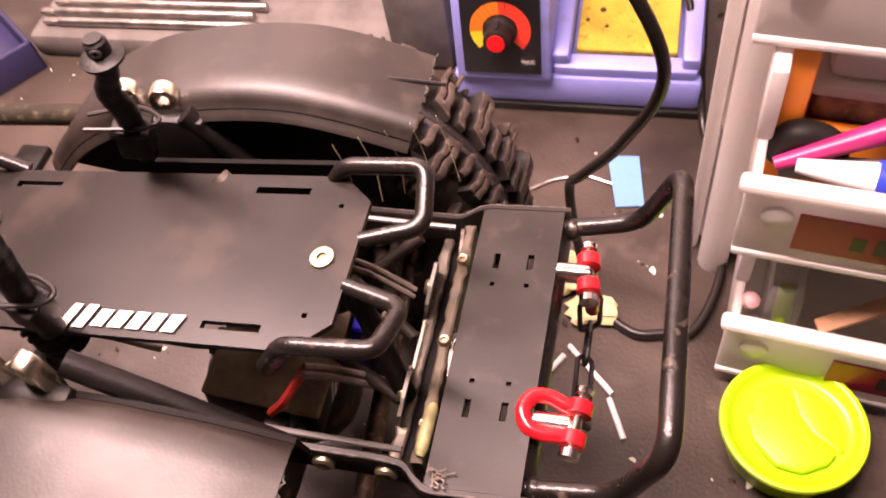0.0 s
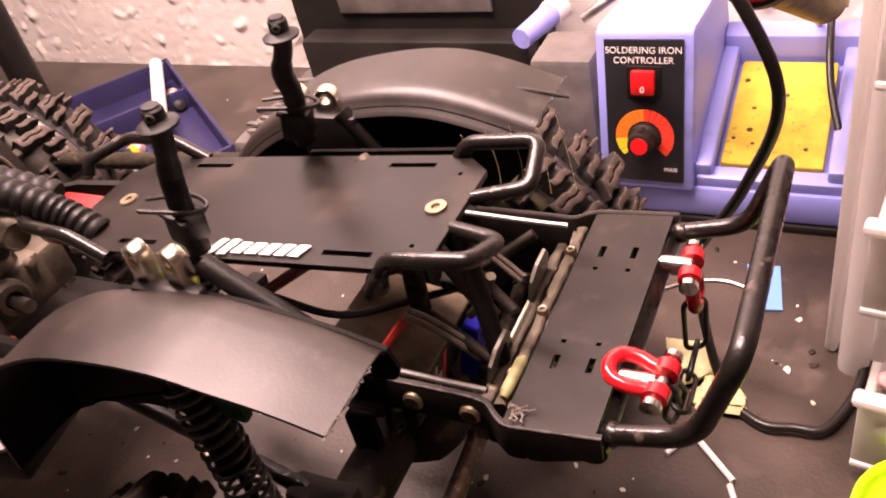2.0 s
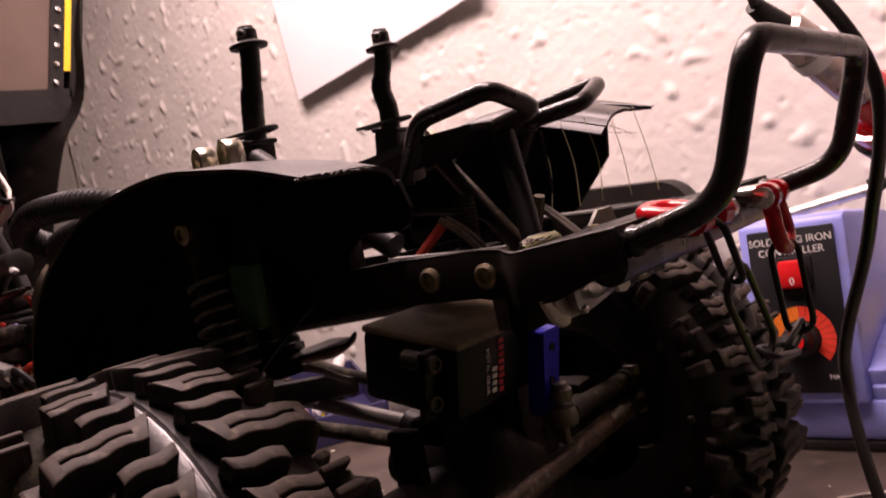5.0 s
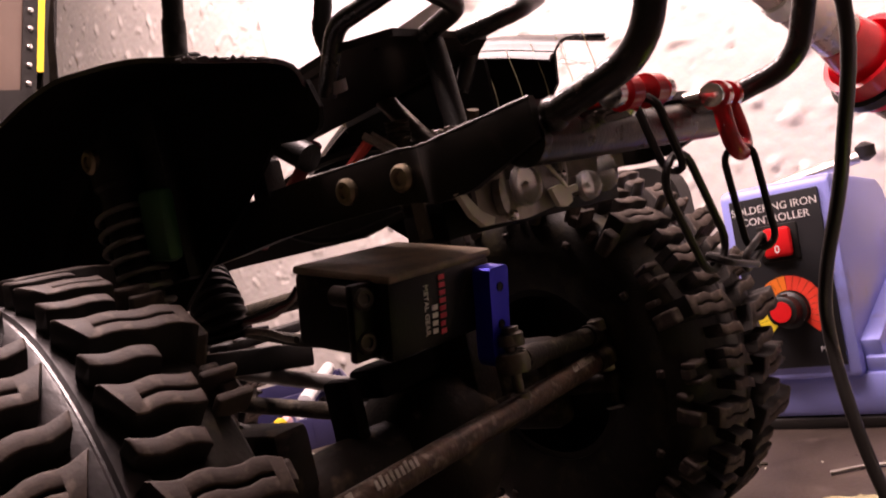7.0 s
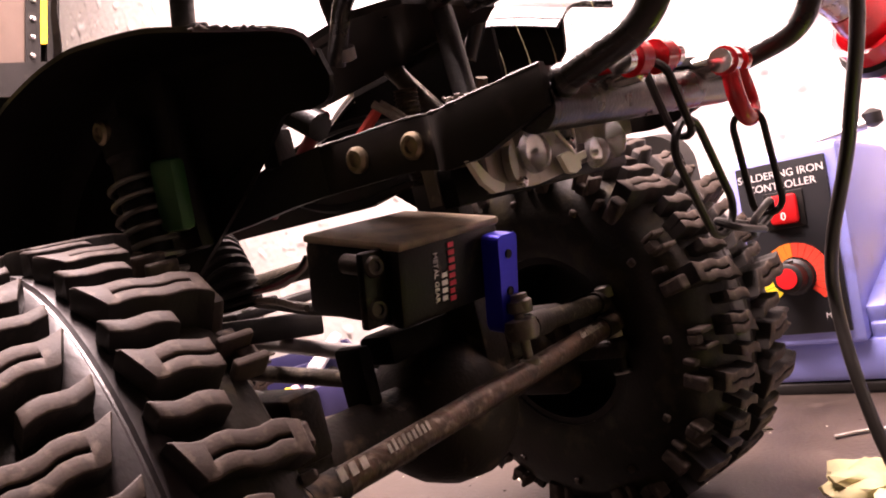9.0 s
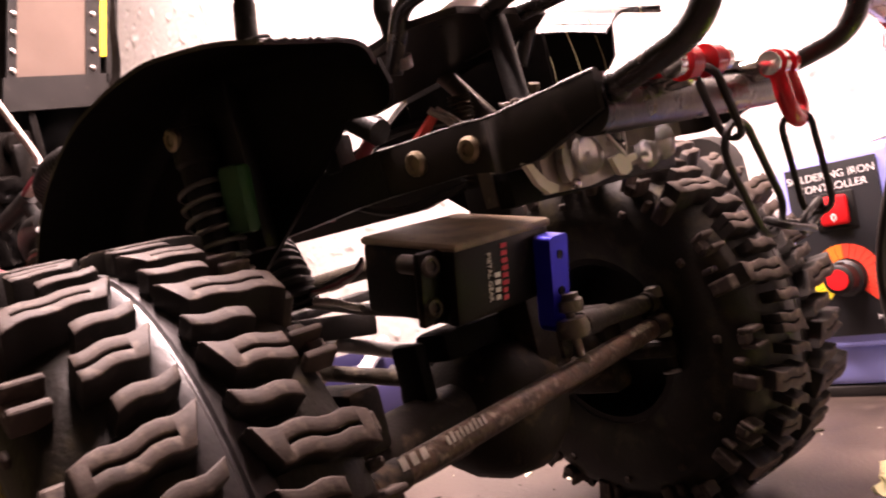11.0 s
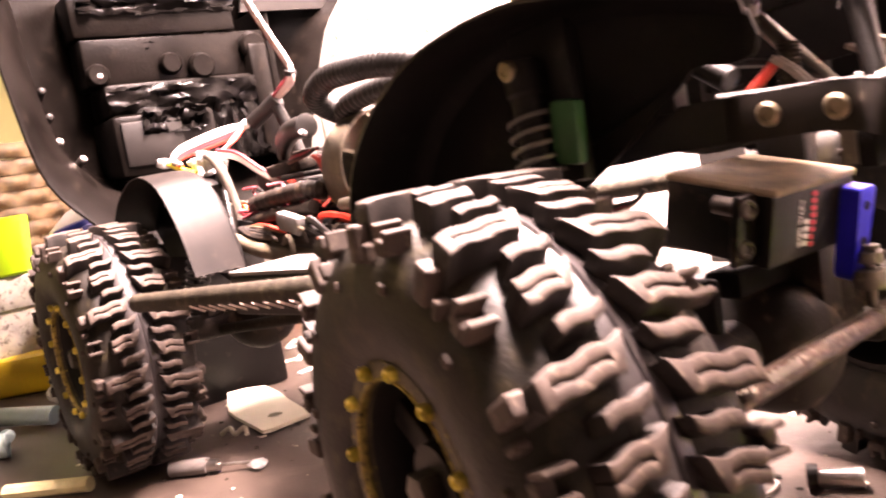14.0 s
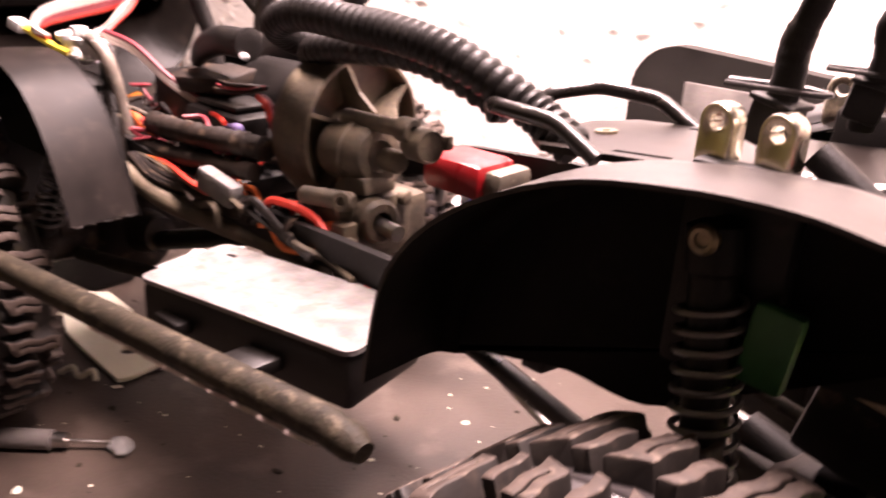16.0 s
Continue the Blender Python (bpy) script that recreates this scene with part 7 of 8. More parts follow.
loose("wooden_stick", "flat brown wooden stick lying in the lower drawer", "stick", box(B(), (-0.020, -0.003, -0.0012), (0.052, 0.003, 0.0012), 0.0006, OM @ pose(0.050, 0.006, 0.0470, 0, -22, 24)), WOODSTICK, None)
sb = thing("slim_case", "small clear case with a lime-green pen in it", "case", tuple(OM @ Vector((0.022, 0.02, 0.012))))
part("case_shell", obox((0.0160, 0.004, 0.0120), (0.0280, 0.050, 0.0440), 0.002), CLEAR, sb)
part("lime_pen", tube(B(), [OM @ Vector((0.0220, 0.003, 0.018)), OM @ Vector((0.0220, 0.010, 0.0430))], 0.0030, 12), LIME, sb)
loose("pink_bead", "pale pink bead in the lower drawer", "bead", lathe(B(), [(0.001, -0.003), (0.0028, -0.002), (0.0032, 0.0), (0.0028, 0.002), (0.001, 0.003)], 12, OM @ pose(0.0100, 0.002, 0.0430, 30, 20, 0)), PINK, None)

# lime green lid on the bench
lid = thing("lime_plastic_disc", "glossy lime-green plastic pot cover on the bench", "pot cover", (0.165, 0.0405, 0.0))
bm = lathe(B(), [(0.0190, 0.0), (0.0205, 0.0008), (0.0232, 0.0165), (0.0246, 0.0180), (0.0250, 0.0192), (0.0246, 0.0203), (0.0236, 0.0206), (0.0224, 0.0202), (0.0214, 0.0188), (0.0200, 0.0172), (0.0185, 0.0168), (0.0002, 0.0168)], 56, pose(0.1650, 0.0400, 0.0))
part("cup", bm, LIME, lid)
for name, top, shape in (("raised_wing", 0.0030, ((-0.34, 0.72), (0.10, 0.76), (0.20, 0.55), (0.13, 0.2), (0.2, -0.2), (0.46, -0.62), (0.25, -0.76), (-0.2, -0.8), (-0.55, -0.58), (-0.72, -0.1), (-0.66, 0.35), (-0.5, 0.4), (-0.45, 0.55))),
                         ("low_wing", 0.0016, ((0.22, 0.68), (0.55, 0.48), (0.76, 0.1), (0.74, -0.3), (0.60, -0.60), (0.50, -0.62), (0.24, -0.2), (0.17, 0.2), (0.24, 0.55)))):
    bm = prism(B(), [(0.0215 * u, 0.0215 * v) for u, v in shape], top, pose(0.1650, 0.0400, 0.0166, 0, 0, 22))
    bmesh.ops.recalc_face_normals(bm, faces=bm.faces[:])
    bmesh.ops.bevel(bm, geom=bm.edges[:], offset=0.0012, segments=3, profile=0.5, affect="EDGES")
    part(name, bm, LIME, lid, smooth=60)

# ---------------------------------------------------------------- the back of the bench
case = thing("tool_case", "open black tool case with steel drivers", "tool case", (-0.14, 0.28, 0))
part("tray", box(B(), (-0.250, 0.222, 0.0), (-0.022, 0.330, 0.016), 0.004), GREYROLL, case)
lid_out = arc(-0.078, 0.103, 0.022, 0, 90, 6) + arc(-0.213, 0.101, 0.032, 90, 180, 8) + [(-0.245, 0.002), (-0.056, 0.002)]
bm = prism(B(), lid_out, 0.016, xz(0.324))
bmesh.ops.recalc_face_normals(bm, faces=bm.faces[:])
part("lid", bm, CASE, case, smooth=30)
part("lid_panel", box(B(), (-0.205, 0.3215, 0.060), (-0.090, 0.3245, 0.112), 0.001), GREYROLL, case)
part("end_wall", box(B(), (-0.030, 0.226, 0.0), (0.004, 0.262, 0.078), 0.004), GREYROLL, case)
part("insert", box(B(), (-0.230, 0.300, 0.016), (-0.060, 0.322, 0.050), 0.003), CASE, case)
for k in range(9):
    y = 0.232 + 0.0085 * k
    x0 = -0.236 + rnd.uniform(-0.01, 0.01)
    d = thing("screwdriver", "steel screwdriver lying in the tool case", "screwdriver", (x0, y, 0.0185), "drivers in the case")
    part("shaft", tube(B(), [(x0, y, 0.0188), (x0 + 0.125, y + rnd.uniform(-0.002, 0.004), 0.0188)], 0.0026, 10), STEEL, d)
    part("tip", box(B(), (x0 - 0.010, y - 0.0020, 0.0176), (x0 + 0.002, y + 0.0020, 0.0200), 0.0006), STEEL, d)
pl = thing("screwdriver", "steel screwdriver with a fat orange-red handle on the tool case", "screwdriver", (-0.19, 0.312, 0.05))
d0, d1 = Vector((-0.2130, 0.3120, 0.0300)), Vector((-0.1600, 0.3000, 0.0300))
dq = Matrix.Translation(d0) @ (d1 - d0).to_track_quat("Z", "Y").to_matrix().to_4x4()
part("handle", lathe(B(), [(0.0050, 0.0), (0.0078, 0.0012), (0.0086, 0.005), (0.0084, 0.020), (0.0092, 0.036), (0.0090, 0.048), (0.0070, 0.0525), (0.0040, 0.0545)], 20, dq), ORANGERED, pl, "fat orange-red grip")
part("shaft", tube(B(), [dq @ Vector((0, 0, 0.052)), dq @ Vector((0, 0, 0.125))], 0.0028, 10), STEEL, pl)
brush = thing("blue_handled_tool", "white tool with a blue handle lying on the case", "tool", (-0.05, 0.30, 0.05))
part("handle", tube(B(), [(-0.0585, 0.288, 0.0585), (-0.050, 0.318, 0.0600)], [0.0065, 0.0075], 14), PERIWINKLE, brush)
part("collar", tube(B(), [(-0.050, 0.318, 0.0600), (-0.047, 0.328, 0.0605)], 0.0085, 14), WHITEPLASTIC, brush)
bar = thing("steel_spatula", "long grey steel spatula propped on the station", "spatula", (0.0, 0.30, 0.08))
part("blade", tube(B(), [(-0.0094, 0.2596, 0.0850), (0.0110, 0.2640, 0.0985), (0.0560, 0.2740, 0.1055)], [0.0030, 0.0034, 0.0040], 12, flat=0.6), STEEL, bar)
part("knob", lathe(B(), [(0.001, -0.004), (0.0044, -0.002), (0.0044, 0.003), (0.001, 0.005)], 14, pose(0.0590, 0.2750, 0.1065)), CASE, bar)

# blue parts bin behind the crawler
binm = Matrix.Translation((-0.346, 0.2310, 0.0)) @ pose(0, 0, 0, 0, 0, -37)
bn = thing("parts_bin", "navy plastic parts box with divided compartments", "parts box", (-0.346, 0.231, 0))
hx, hy, hz = 0.096, 0.050, 0.020
part("bin_floor", box(B(), (-hx, -hy, 0.0), (hx, hy, 0.002), 0.0008, binm), NAVY, bn)
for lo, hi in (((-hx, -hy, 0), (hx, -hy + 0.003, hz)), ((-hx, hy - 0.003, 0), (hx, hy, hz)), ((-hx, -hy, 0), (-hx + 0.003, hy, hz)), ((hx - 0.003, -hy, 0), (hx, hy, hz)), ((-0.030, -hy, 0), (-0.027, hy, hz - 0.002)), ((-0.027, 0.010, 0), (hx, 0.013, hz - 0.002))):
    part("bin_wall", box(B(), lo, hi, 0.0010, binm), NAVY, bn)
loose("white_tube", "white plastic tube lying across the parts box", "tube", tube(B(), [(-0.3845, 0.3080, hz + 0.0050), (-0.2876, 0.1996, hz + 0.0050)], 0.0052, 16), WHITEPLASTIC, None)
for k in range(16):
    p = binm @ Vector((rnd.choice((rnd.uniform(0.0, 0.055), rnd.uniform(-0.055, -0.022))), rnd.uniform(-0.045, 0.045), 0.0065))
    loose("small_part", "small coloured part lying in the parts box", "small part", lathe(B(), [(0.001, -0.0045), (0.0048, -0.003), (0.0052, 0.0), (0.0046, 0.003), (0.001, 0.0045)], 10, Matrix.Translation(p) @ pose(0, 0, 0, rnd.uniform(0, 90), rnd.uniform(0, 90), 0)), rnd.choice((PINK, WHITEPLASTIC, YELLOWPL, PINK, CASE)), None)

# pronged black rack by the wall
rack = thing("branched_rack", "black moulded plastic rack with blunt branching prongs", "rack", (-0.470, 0.255, 0))
part("stem", tube(B(), spline([(-0.472, 0.255, 0.0), (-0.470, 0.255, 0.080), (-0.466, 0.255, 0.122), (-0.440, 0.255, 0.140), (-0.424, 0.255, 0.160), (-0.402, 0.252, 0.176), (-0.384, 0.250, 0.189)], 5), [0.012] * 8 + [0.0072] * 14 + [0.0056] * 8 + [0.0042], 12), BLACK, rack)
part("web", tube(B(), spline([(-0.430, 0.255, 0.150), (-0.452, 0.256, 0.154), (-0.476, 0.257, 0.156), (-0.505, 0.258, 0.154), (-0.534, 0.259, 0.150), (-0.560, 0.260, 0.120), (-0.570, 0.260, 0.0)], 5), 0.0080, 12), BLACK, rack)
for a, b, r in (((-0.448, 0.255, 0.150), (-0.441, 0.255, 0.197), 0.0062), ((-0.512, 0.258, 0.156), (-0.463, 0.252, 0.195), 0.0064), ((-0.534, 0.259, 0.148), (-0.528, 0.259, 0.198), 0.0058), ((-0.498, 0.270, 0.150), (-0.496, 0.270, 0.199), 0.0056), ((-0.474, 0.266, 0.156), (-0.432, 0.262, 0.190), 0.0050), ((-0.640, 0.262, 0.160), (-0.592, 0.260, 0.200), 0.0060)):
    a, b = Vector(a), Vector(b)
    part("prong", tube(B(), [a, a.lerp(b, 0.5), a.lerp(b, 0.9), a.lerp(b, 0.98), b], [r * 1.1, r, r * 0.95, r * 0.8, r * 0.45], 12), BLACK, rack)
part("web", tube(B(), spline([(-0.560, 0.260, 0.118), (-0.600, 0.262, 0.140), (-0.640, 0.262, 0.162)], 5), 0.0075, 12), BLACK, rack)
part("rack_clip", lathe(B(), [(0.001, -0.006), (0.0052, -0.004), (0.0056, 0.002), (0.003, 0.006)], 12, pose(-0.467, 0.240, 0.117, 70, 20, 0)), ORANGEPL, rack, "orange cap on the rack")

# letter sheet on the wall
bm = B()
sheet = [[(-0.413 - 0.020 * v + (0.218 - 0.012 * v) * u, 0.3555 - 0.020 * max(0, u - 0.7) ** 1.5 * (1 - v) - 0.003, 0.255 + 0.030 * u + (0.275 - 0.005 * u) * v) for u in [i / 10 for i in range(11)]] for v in [j / 10 for j in range(11)]]
for off in (0.0, 0.0010):
    rows = [[bm.verts.new((x, y - off, z)) for x, y, z in r] for r in sheet]
    for a, b in zip(rows, rows[1:]):
        for i in range(10):
            bm.faces.new((a[i], a[i + 1], b[i + 1], b[i]) if off else (a[i], b[i], b[i + 1], a[i + 1]))
loose("paper_sheet", "blank white paper sheet curling off the wall", "paper", bm, PAPER, None)

# ---------------------------------------------------------------- loose things on the bench top
def flat_poly(pts, z0, z1):
    bm = prism(B(), pts, z1 - z0, pose(0, 0, z0))
    bmesh.ops.recalc_face_normals(bm, faces=bm.faces[:])
    return bm


loose("blue_tape", "torn piece of blue masking tape on the bench", "tape", flat_poly([(0.0885, 0.1735), (0.1030, 0.1745), (0.1075, 0.1455), (0.0950, 0.1435)], 0.0003, 0.0012), MASKBLUE, None)


def crumpled(where, r, seed):
    q = random.Random(seed)
    bm = B()
    bmesh.ops.create_icosphere(bm, subdivisions=3, radius=r)
    for v in bm.verts:
        n = noise.noise(v.co * 160 + Vector((seed, 0, 0))) + 0.6 * noise.noise(v.co * 420)
        v.co = Vector((v.co.x * 1.25, v.co.y, v.co.z * 0.45)) * (1 + 0.55 * n)
    lo = min(v.co.z for v in bm.verts)
    bmesh.ops.translate(bm, verts=bm.verts[:], vec=(where[0], where[1], where[2] - lo))
    return bm


loose("crumpled_paper", "crumpled cream paper scrap on the bench", "paper scrap", crumpled((0.0760, 0.1030, 0.0), 0.0100, 3), CREAM, None)
loose("crumpled_paper", "crumpled cream paper scrap on the bench", "paper scrap", crumpled((0.0900, 0.0880, 0.0), 0.0080, 9), CREAM, None)
for a, b in (((0.0830, 0.0700), (0.1020, 0.0510)), ((0.0760, 0.0570), (0.0815, 0.0655)), ((0.1010, 0.0490), (0.1080, 0.0330))):
    loose("white_stick", "short white plastic offcut on the bench", "offcut", tube(B(), [(a[0], a[1], 0.0013), (b[0], b[1], 0.0013)], 0.0012, 8), WHITEPLASTIC, None)
tagx = [(-0.367, -0.016), (-0.361, 0.002), (-0.352, 0.008), (-0.277, -0.004), (-0.274, -0.034), (-0.332, -0.030)]
hole = (-0.297, -0.0165)
bm = B()
ang = lambda p: math.atan2(p[1] - hole[1], p[0] - hole[0])
outer = sorted(tagx, key=ang)
pts_o, pts_i = [], []
for k in range(36):
    a = -math.pi + 2 * math.pi * k / 36
    d = Vector((math.cos(a), math.sin(a)))
    best = 0.2
    for p, q in zip(outer, outer[1:] + outer[:1]):
        e = Vector(q) - Vector(p)
        den = d.x * e.y - d.y * e.x
        if abs(den) > 1e-9:
            w = Vector(p) - Vector(hole)
            tt, uu = (w.x * e.y - w.y * e.x) / den, (w.x * d.y - w.y * d.x) / den
            if tt > 0 and -1e-6 <= uu <= 1 + 1e-6:
                best = min(best, tt)
    pts_o.append((hole[0] + d.x * best, hole[1] + d.y * best))
    pts_i.append((hole[0] + d.x * 0.0043, hole[1] + d.y * 0.0043))
vo = [[bm.verts.new((x, y, z + 0.004 * max(0, -0.32 - x) / 0.05)) for x, y in pts_o] for z in (0.0006, 0.0026)]
vi = [[bm.verts.new((x, y, z)) for x, y in pts_i] for z in (0.0006, 0.0026)]
for k in range(36):
    j = (k + 1) % 36
    bm.faces.new((vo[1][k], vo[1][j], vi[1][j], vi[1][k]))
    bm.faces.new((vo[0][k], vi[0][k], vi[0][j], vo[0][j]))
    bm.faces.new((vo[0][k], vo[0][j], vo[1][j], vo[1][k]))
    bm.faces.new((vi[0][k], vi[1][k], vi[1][j], vi[0][j]))
bmesh.ops.recalc_face_normals(bm, faces=bm.faces[:])
loose("plastic_tag", "ivory plastic tag with a round hole on the bench", "tag", bm, IVORY, None)
lt = thing("lighter", "white disposable lighter with a black head, lying flat", "lighter", (-0.22, 0.04, 0))
LM = Matrix.Translation((-0.2210, 0.0480, 0.0)) @ pose(0, 0, 0, 0, 0, 64)  # x runs towards the foot
part("body", box(B(), (-0.0290, -0.0105, 0.0002), (0.0330, 0.0105, 0.0120), 0.0050, LM, 4), WHITEPLASTIC, lt)
part("head", box(B(), (-0.0440, -0.0090, 0.0004), (-0.0292, 0.0090, 0.0118), 0.0025, LM), CASE, lt)
part("wheel_guard", box(B(), (-0.0530, -0.0075, 0.0010), (-0.0420, 0.0075, 0.0128), 0.0020, LM), STEEL, lt)
part("spark_wheel", lathe(B(), [(0.001, -0.004), (0.0048, -0.0036), (0.0048, 0.0036), (0.001, 0.004)], 14, LM @ pose(-0.0430, 0.0, 0.0105, 90, 0, 0)), STEEL, lt)
pen = thing("pencil", "pale yellow pencil lying by the rear tyre", "pencil", (-0.31, -0.14, 0))
part("shaft", tube(B(), [(-0.3200, -0.1520, 0.0040), (-0.2860, -0.1200, 0.0040)], 0.0038, 8), CREAM, pen)
pn = thing("scriber", "grey scriber with a glassy knob lying on the bench", "scriber", (-0.25, -0.075, 0))
part("handle", tube(B(), [(-0.2620, -0.0880, 0.0042), (-0.2480, -0.0750, 0.0042)], 0.0040, 12), GREYROLL, pn)
part("ferrule", tube(B(), [(-0.2480, -0.0750, 0.0042), (-0.2440, -0.0712, 0.0042)], 0.0030, 12), STEEL, pn)
part("needle", tube(B(), [(-0.2440, -0.0712, 0.0040), (-0.2330, -0.0600, 0.0036)], 0.0008, 8), STEEL, pn)
part("knob", crumpled((-0.2300, -0.0570, 0.0), 0.0042, 21), CLEAR, pn)
tool = thing("aqua_knife", "pale aqua handled knife lying on the bench", "knife", (-0.48, -0.12, 0))
part("handle", tube(B(), spline([(-0.540, -0.1500, 0.0070), (-0.510, -0.1380, 0.0075), (-0.480, -0.1200, 0.0075), (-0.452, -0.1010, 0.0065)]), 0.0066, 12, flat=0.8), AQUA, tool)
loose("white_marker", "white capped marker lying on the bench", "marker", tube(B(), [(-0.440, -0.1700, 0.0075), (-0.404, -0.1370, 0.0075), (-0.428, -0.1335, 0.0075)], [0.0072, 0.0072, 0.0045], 16), AQUA, None)
loose("yellow_block", "yellow plastic case standing on the bench", "case", box(B(), (-0.016, -0.030, 0.0), (0.016, 0.026, 0.030), 0.004, pose(-0.600, -0.0880, 0.0, 0, 0, -32)), YELLOWPL, None)
loose("glue_stick", "tall blue capped glue stick behind the tyre", "glue stick", lathe(B(), [(0.0125, 0.0), (0.0130, 0.002), (0.0130, 0.124), (0.0105, 0.127), (0.001, 0.1272)], 24, pose(-0.438, -0.0390, 0.0030, 14, 0, 0)), BLUEPL, None)
tub = thing("white_bowl", "white plastic bowl turned upside down on the bench", "bowl", (-0.540, -0.004, 0))
part("wall", lathe(B(), [(0.084, 0.0), (0.084, 0.003), (0.080, 0.005), (0.077, 0.070), (0.073, 0.092), (0.066, 0.109), (0.056, 0.123), (0.043, 0.135), (0.024, 0.143), (0.001, 0.145)], 48, pose(-0.5400, -0.0040, 0.0)), WHITEPLASTIC, tub)
loose("lime_cup", "lime-green plastic cup standing on the speckled box", "cup", lathe(B(), [(0.020, 0.0), (0.022, 0.002), (0.026, 0.046), (0.024, 0.047), (0.020, 0.006), (0.001, 0.005)], 28, pose(-0.6250, -0.0850, 0.0930)), LIME, None)
pbx = thing("patterned_box", "speckled cardboard box with a fitted lid on the bench", "box", (-0.652, -0.108, 0))
part("body", box(B(), (-0.049, -0.054, 0.0), (0.047, 0.039, 0.074), 0.002, pose(-0.652, -0.1080, 0.0, 0, 0, 8)), CARD, pbx)
part("lid", box(B(), (-0.051, -0.056, 0.066), (0.049, 0.041, 0.093), 0.002, pose(-0.652, -0.1080, 0.0, 0, 0, 8)), CARD, pbx)
loose("grey_box", "long dark box on the bench behind the tyre", "box", box(B(), (-0.090, -0.040, 0.0), (0.060, 0.030, 0.070), 0.003, pose(-0.520, -0.1850, 0.0, 0, 0, 20)), GREYROLL, None)
bk = thing("wicker_basket", "brown wicker basket at the end of the bench", "basket", (-0.83, -0.06, 0))
for k in range(14):
    bm, rows = B(), []
    for j in range(5):
        zz, bulge = 0.0150 * k + 0.0148 * j / 4, math.sin(math.pi * j / 4)
        rows.append([bm.verts.new((-0.850 + rr * math.cos(a), -0.060 + rr * math.sin(a), zz)) for a, rr in ((2 * math.pi * q / 144, 0.086 + 0.0022 * k + 0.0035 * bulge + 0.0040 * bulge * math.cos(18 * 2 * math.pi * q / 144 + math.pi * k)) for q in range(144))])
    for a, b in zip(rows, rows[1:]):
        for q in range(144):
            bm.faces.new((a[q], a[(q + 1) % 144], b[(q + 1) % 144], b[q]))
    part("weave_band", bm, WICKER, bk, smooth=60)
for k in range(12):
    x, y = rnd.uniform(-0.74, -0.60), rnd.uniform(-0.04, 0.20)
    s = rnd.uniform(0.010, 0.024)
    loose("spool", "small coloured spool on the bench", "spool", lathe(B(), [(s * 0.5, 0.0), (s, 0.001), (s, 0.004), (s * 0.6, 0.006), (s * 0.6, 0.030), (s, 0.032), (s, 0.036), (s * 0.4, 0.037)], 18, pose(x, y, 0.0)), rnd.choice((RED, ORANGEPL, WHITEPLASTIC, CASE, YELLOWPL)), None)

# cut strips and sticks left in a heap behind the rear wheel
heap = random.Random(17)
for k in range(20):
    x, y, a = heap.uniform(-0.49, -0.37), heap.uniform(0.058, 0.104), heap.uniform(0, 180)
    ln = heap.uniform(0.008, 0.026)
    if k % 3:
        loose("plastic_strip", "short pale plastic offcut on the bench", "offcut", box(B(), (-ln, -0.0022, 0.0), (ln, 0.0022, 0.0016), 0.0005, pose(x, y, 0.0, 0, 0, a)), heap.choice((IVORY, WHITEPLASTIC, WHITEPLASTIC)), None)
    else:
        loose("cut_wire", "curled pale cut wire on the bench", "wire", tube(B(), spline([(x, y, 0.001), (x + ln * 0.6, y + ln * 0.5, 0.003), (x + ln * 1.2, y - ln * 0.1, 0.002), (x + ln * 1.5, y - ln * 0.8, 0.001)]), 0.0009, 7), WHITEPLASTIC, None)
loose("curled_shaving", "curled ivory plastic shaving on the bench", "shaving", tube(B(), spline([(-0.3000, -0.0480, 0.0012), (-0.2960, -0.0440, 0.0040), (-0.2900, -0.0440, 0.0018), (-0.2870, -0.0395, 0.0045), (-0.2830, -0.0400, 0.0015)]), 0.0013, 7), IVORY, None)

# small scraps scattered over the bench top
def scrap_mesh(seed):
    q = random.Random(seed)
    bm = B()
    bmesh.ops.create_icosphere(bm, subdivisions=1, radius=1.0)
    for v in bm.verts:
        v.co = Vector((v.co.x * q.uniform(0.5, 1.6), v.co.y * q.uniform(0.4, 1.0), v.co.z * q.uniform(0.2, 0.5)))
    return bm


bm_l, bm_d = B(), B()
for k in range(700):
    near = rnd.random() < 0.7
    x = rnd.uniform(-0.36, 0.16) if near else rnd.uniform(-0.7, 0.4)
    y = rnd.uniform(-0.10, 0.22) if near else rnd.uniform(-0.3, 0.34)
    s = rnd.choice((0.0004, 0.0004, 0.0005, 0.0007, 0.0009, 0.0014, 0.0020))
    src = scrap_mesh(k)
    m = pose(x, y, s * 0.15, 0, 0, rnd.uniform(0, 360)) @ Matrix.Diagonal((s, s, s, 1))
    tgt = bm_l if rnd.random() < 0.45 else bm_d
    vm = {v: tgt.verts.new(m @ v.co) for v in src.verts}
    for f in src.faces:
        tgt.faces.new([vm[v] for v in f.verts])
    src.free()
tagged(finish("pale_crumbs", bm_l, IVORY), "pale crumbs and filings scattered over the bench", "crumbs", kind="stuff")
tagged(finish("dark_crumbs", bm_d, SLIDER), "dark rubber crumbs scattered over the bench", "crumbs", kind="stuff")
bolt = thing("machine_screw", "steel machine screw lying on the bench", "screw", (-0.007, 0.049, 0))
part("thread", tube(B(), [(-0.010, 0.047, 0.0036), (0.002, 0.054, 0.0036)], [0.0036 if k % 2 else 0.0030 for k in range(2)], 12), STEEL, bolt)
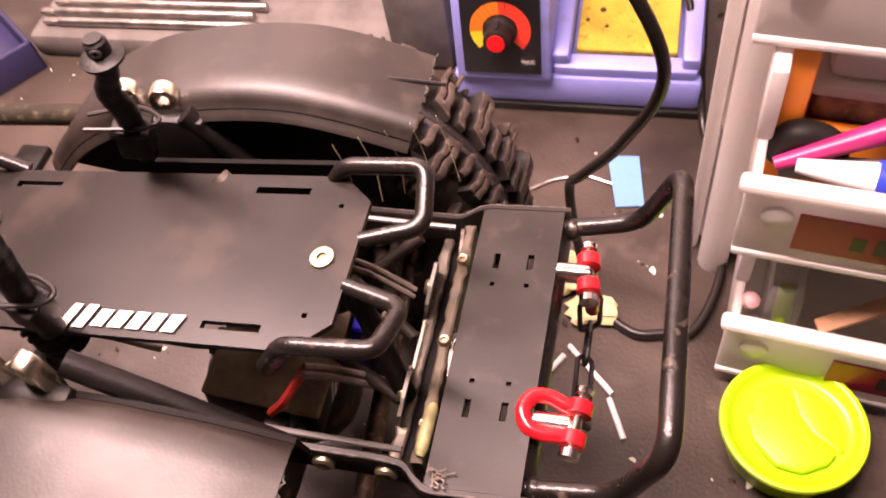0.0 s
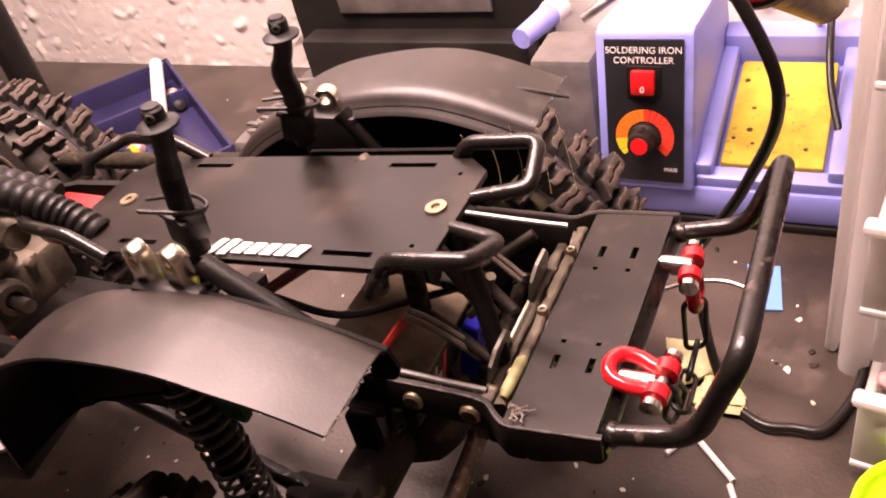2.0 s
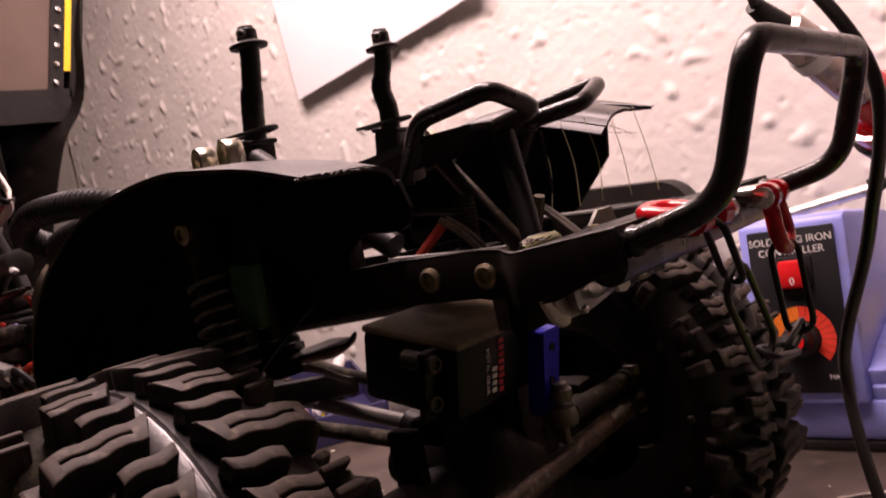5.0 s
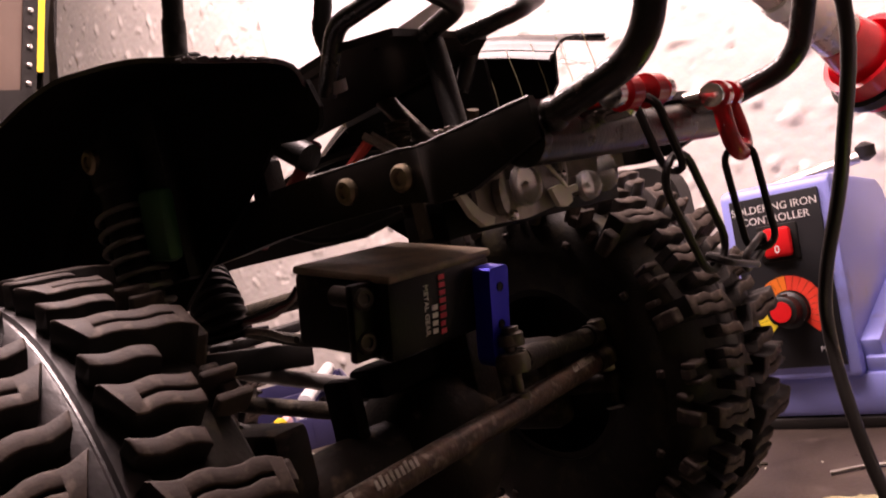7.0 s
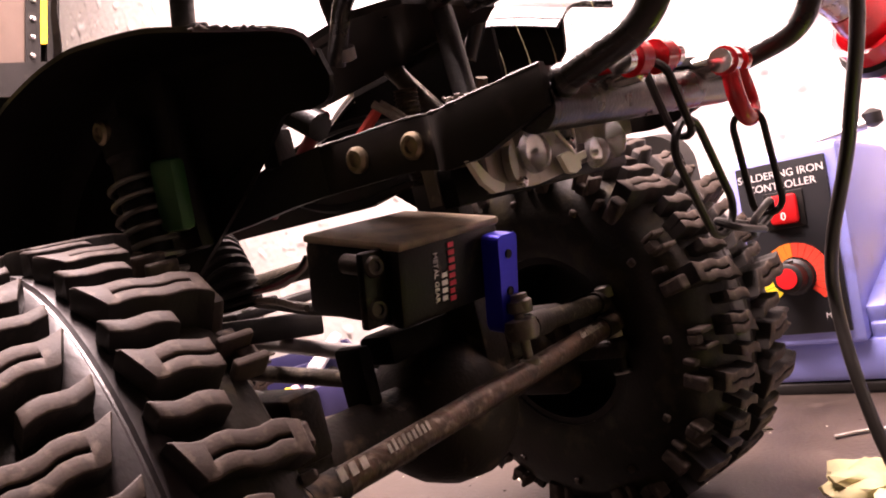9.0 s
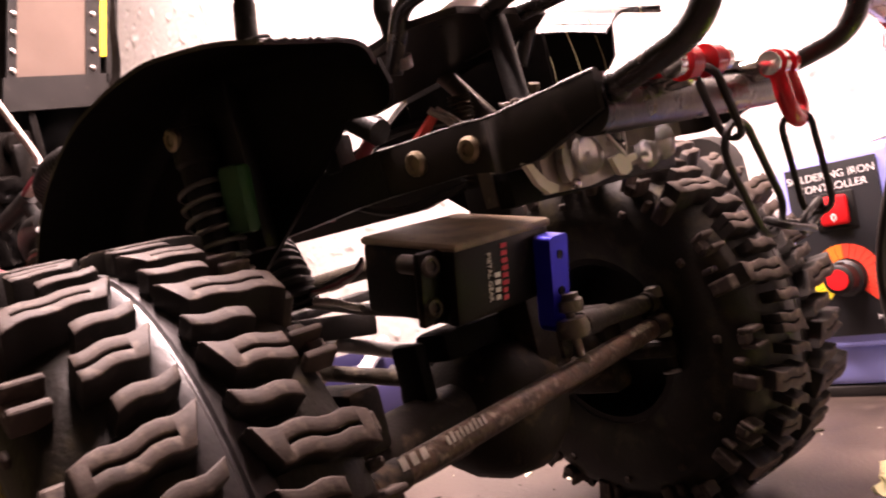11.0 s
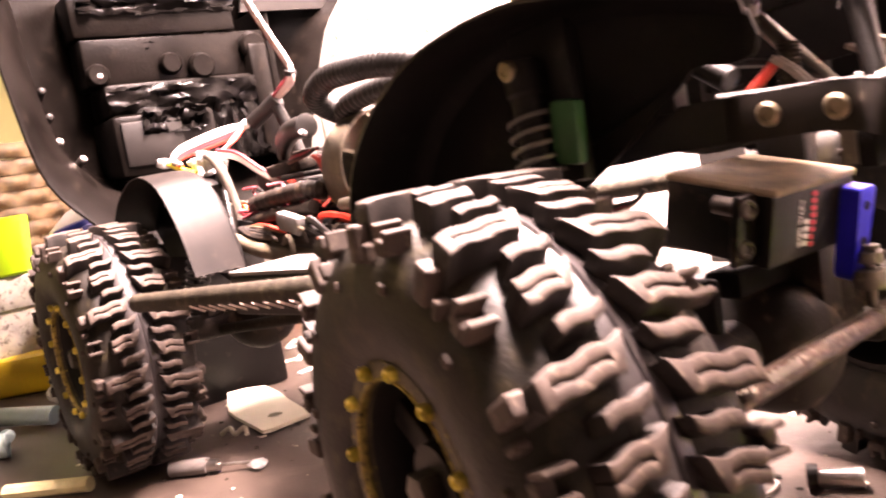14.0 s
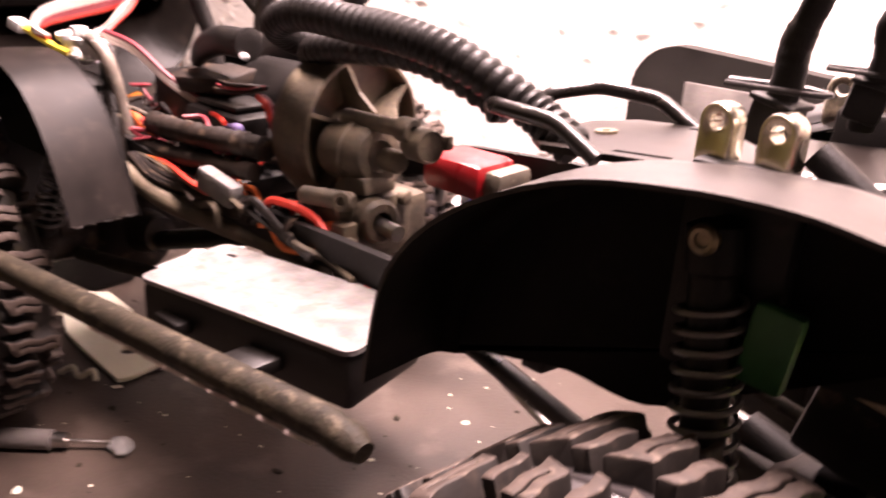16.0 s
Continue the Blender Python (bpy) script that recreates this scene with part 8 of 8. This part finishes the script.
part("head", tube(B(), [(-0.013, 0.0455, 0.0042), (-0.010, 0.0472, 0.0042)], 0.0042, 16), CASE, bolt)
loose("wire_hook", "bent bare wire scrap on the bench", "wire scrap", tube(B(), spline([(-0.030, 0.034, 0.0010), (-0.024, 0.030, 0.0010), (-0.020, 0.034, 0.0010), (-0.022, 0.042, 0.0010), (-0.028, 0.044, 0.0010)]), 0.0007, 7), STEEL, None)
loose("wire_hook", "bent bare wire scrap on the bench", "wire scrap", tube(B(), spline([(0.055, 0.150, 0.0010), (0.066, 0.157, 0.0010), (0.080, 0.160, 0.0010), (0.092, 0.157, 0.0010)]), 0.0007, 7), STEEL, None)
loose("rubber_strip", "dark rubber offcut on the bench", "offcut", flat_poly([(-0.046, 0.062), (-0.036, 0.0655), (-0.036, 0.0640), (-0.045, 0.0595)], 0.0, 0.002), CASE, None)
# dry grass and a bent wire caught on the far wheel arch
gw = thing("wire_twig", "thin bent dark wire caught on the wheel arch", "wire", (0.037, 0.055, 0.159))
part("strand", tube(B(), spline([(0.037, 0.055, 0.159), (0.04, 0.055, 0.161), (0.054, 0.058, 0.157)], 6), 0.0006, 7), BLACKWIRE, gw)
grass = B()
for k in range(26):
    g0 = Vector((0.036, 0.050, 0.1555)) + Vector((rnd.uniform(-0.006, 0.006), rnd.uniform(-0.004, 0.006), rnd.uniform(-0.003, 0.001)))
    tube(grass, spline([g0, g0 + Vector((rnd.uniform(-0.005, 0.005), rnd.uniform(-0.004, 0.004), rnd.uniform(-0.001, 0.003))), g0 + Vector((rnd.uniform(-0.009, 0.009), rnd.uniform(-0.006, 0.006), rnd.uniform(-0.004, 0.003)))], 4), 0.00006, 5)
tagged(finish("dry_grass", grass, GREYROLL), "wisps of dry grass caught on the wheel arch", "grass", kind="stuff")
for k in range(5):
    hx = 0.030 + 0.006 * k
    part("hair", tube(B(), spline([(hx, 0.034 + 0.003 * k, 0.158), (hx + 0.002, 0.034 + 0.003 * k, 0.146), (hx + rnd.uniform(-0.002, 0.004), 0.033 + 0.003 * k, 0.134)], 5), 0.00012, 5), CREAM, gw)
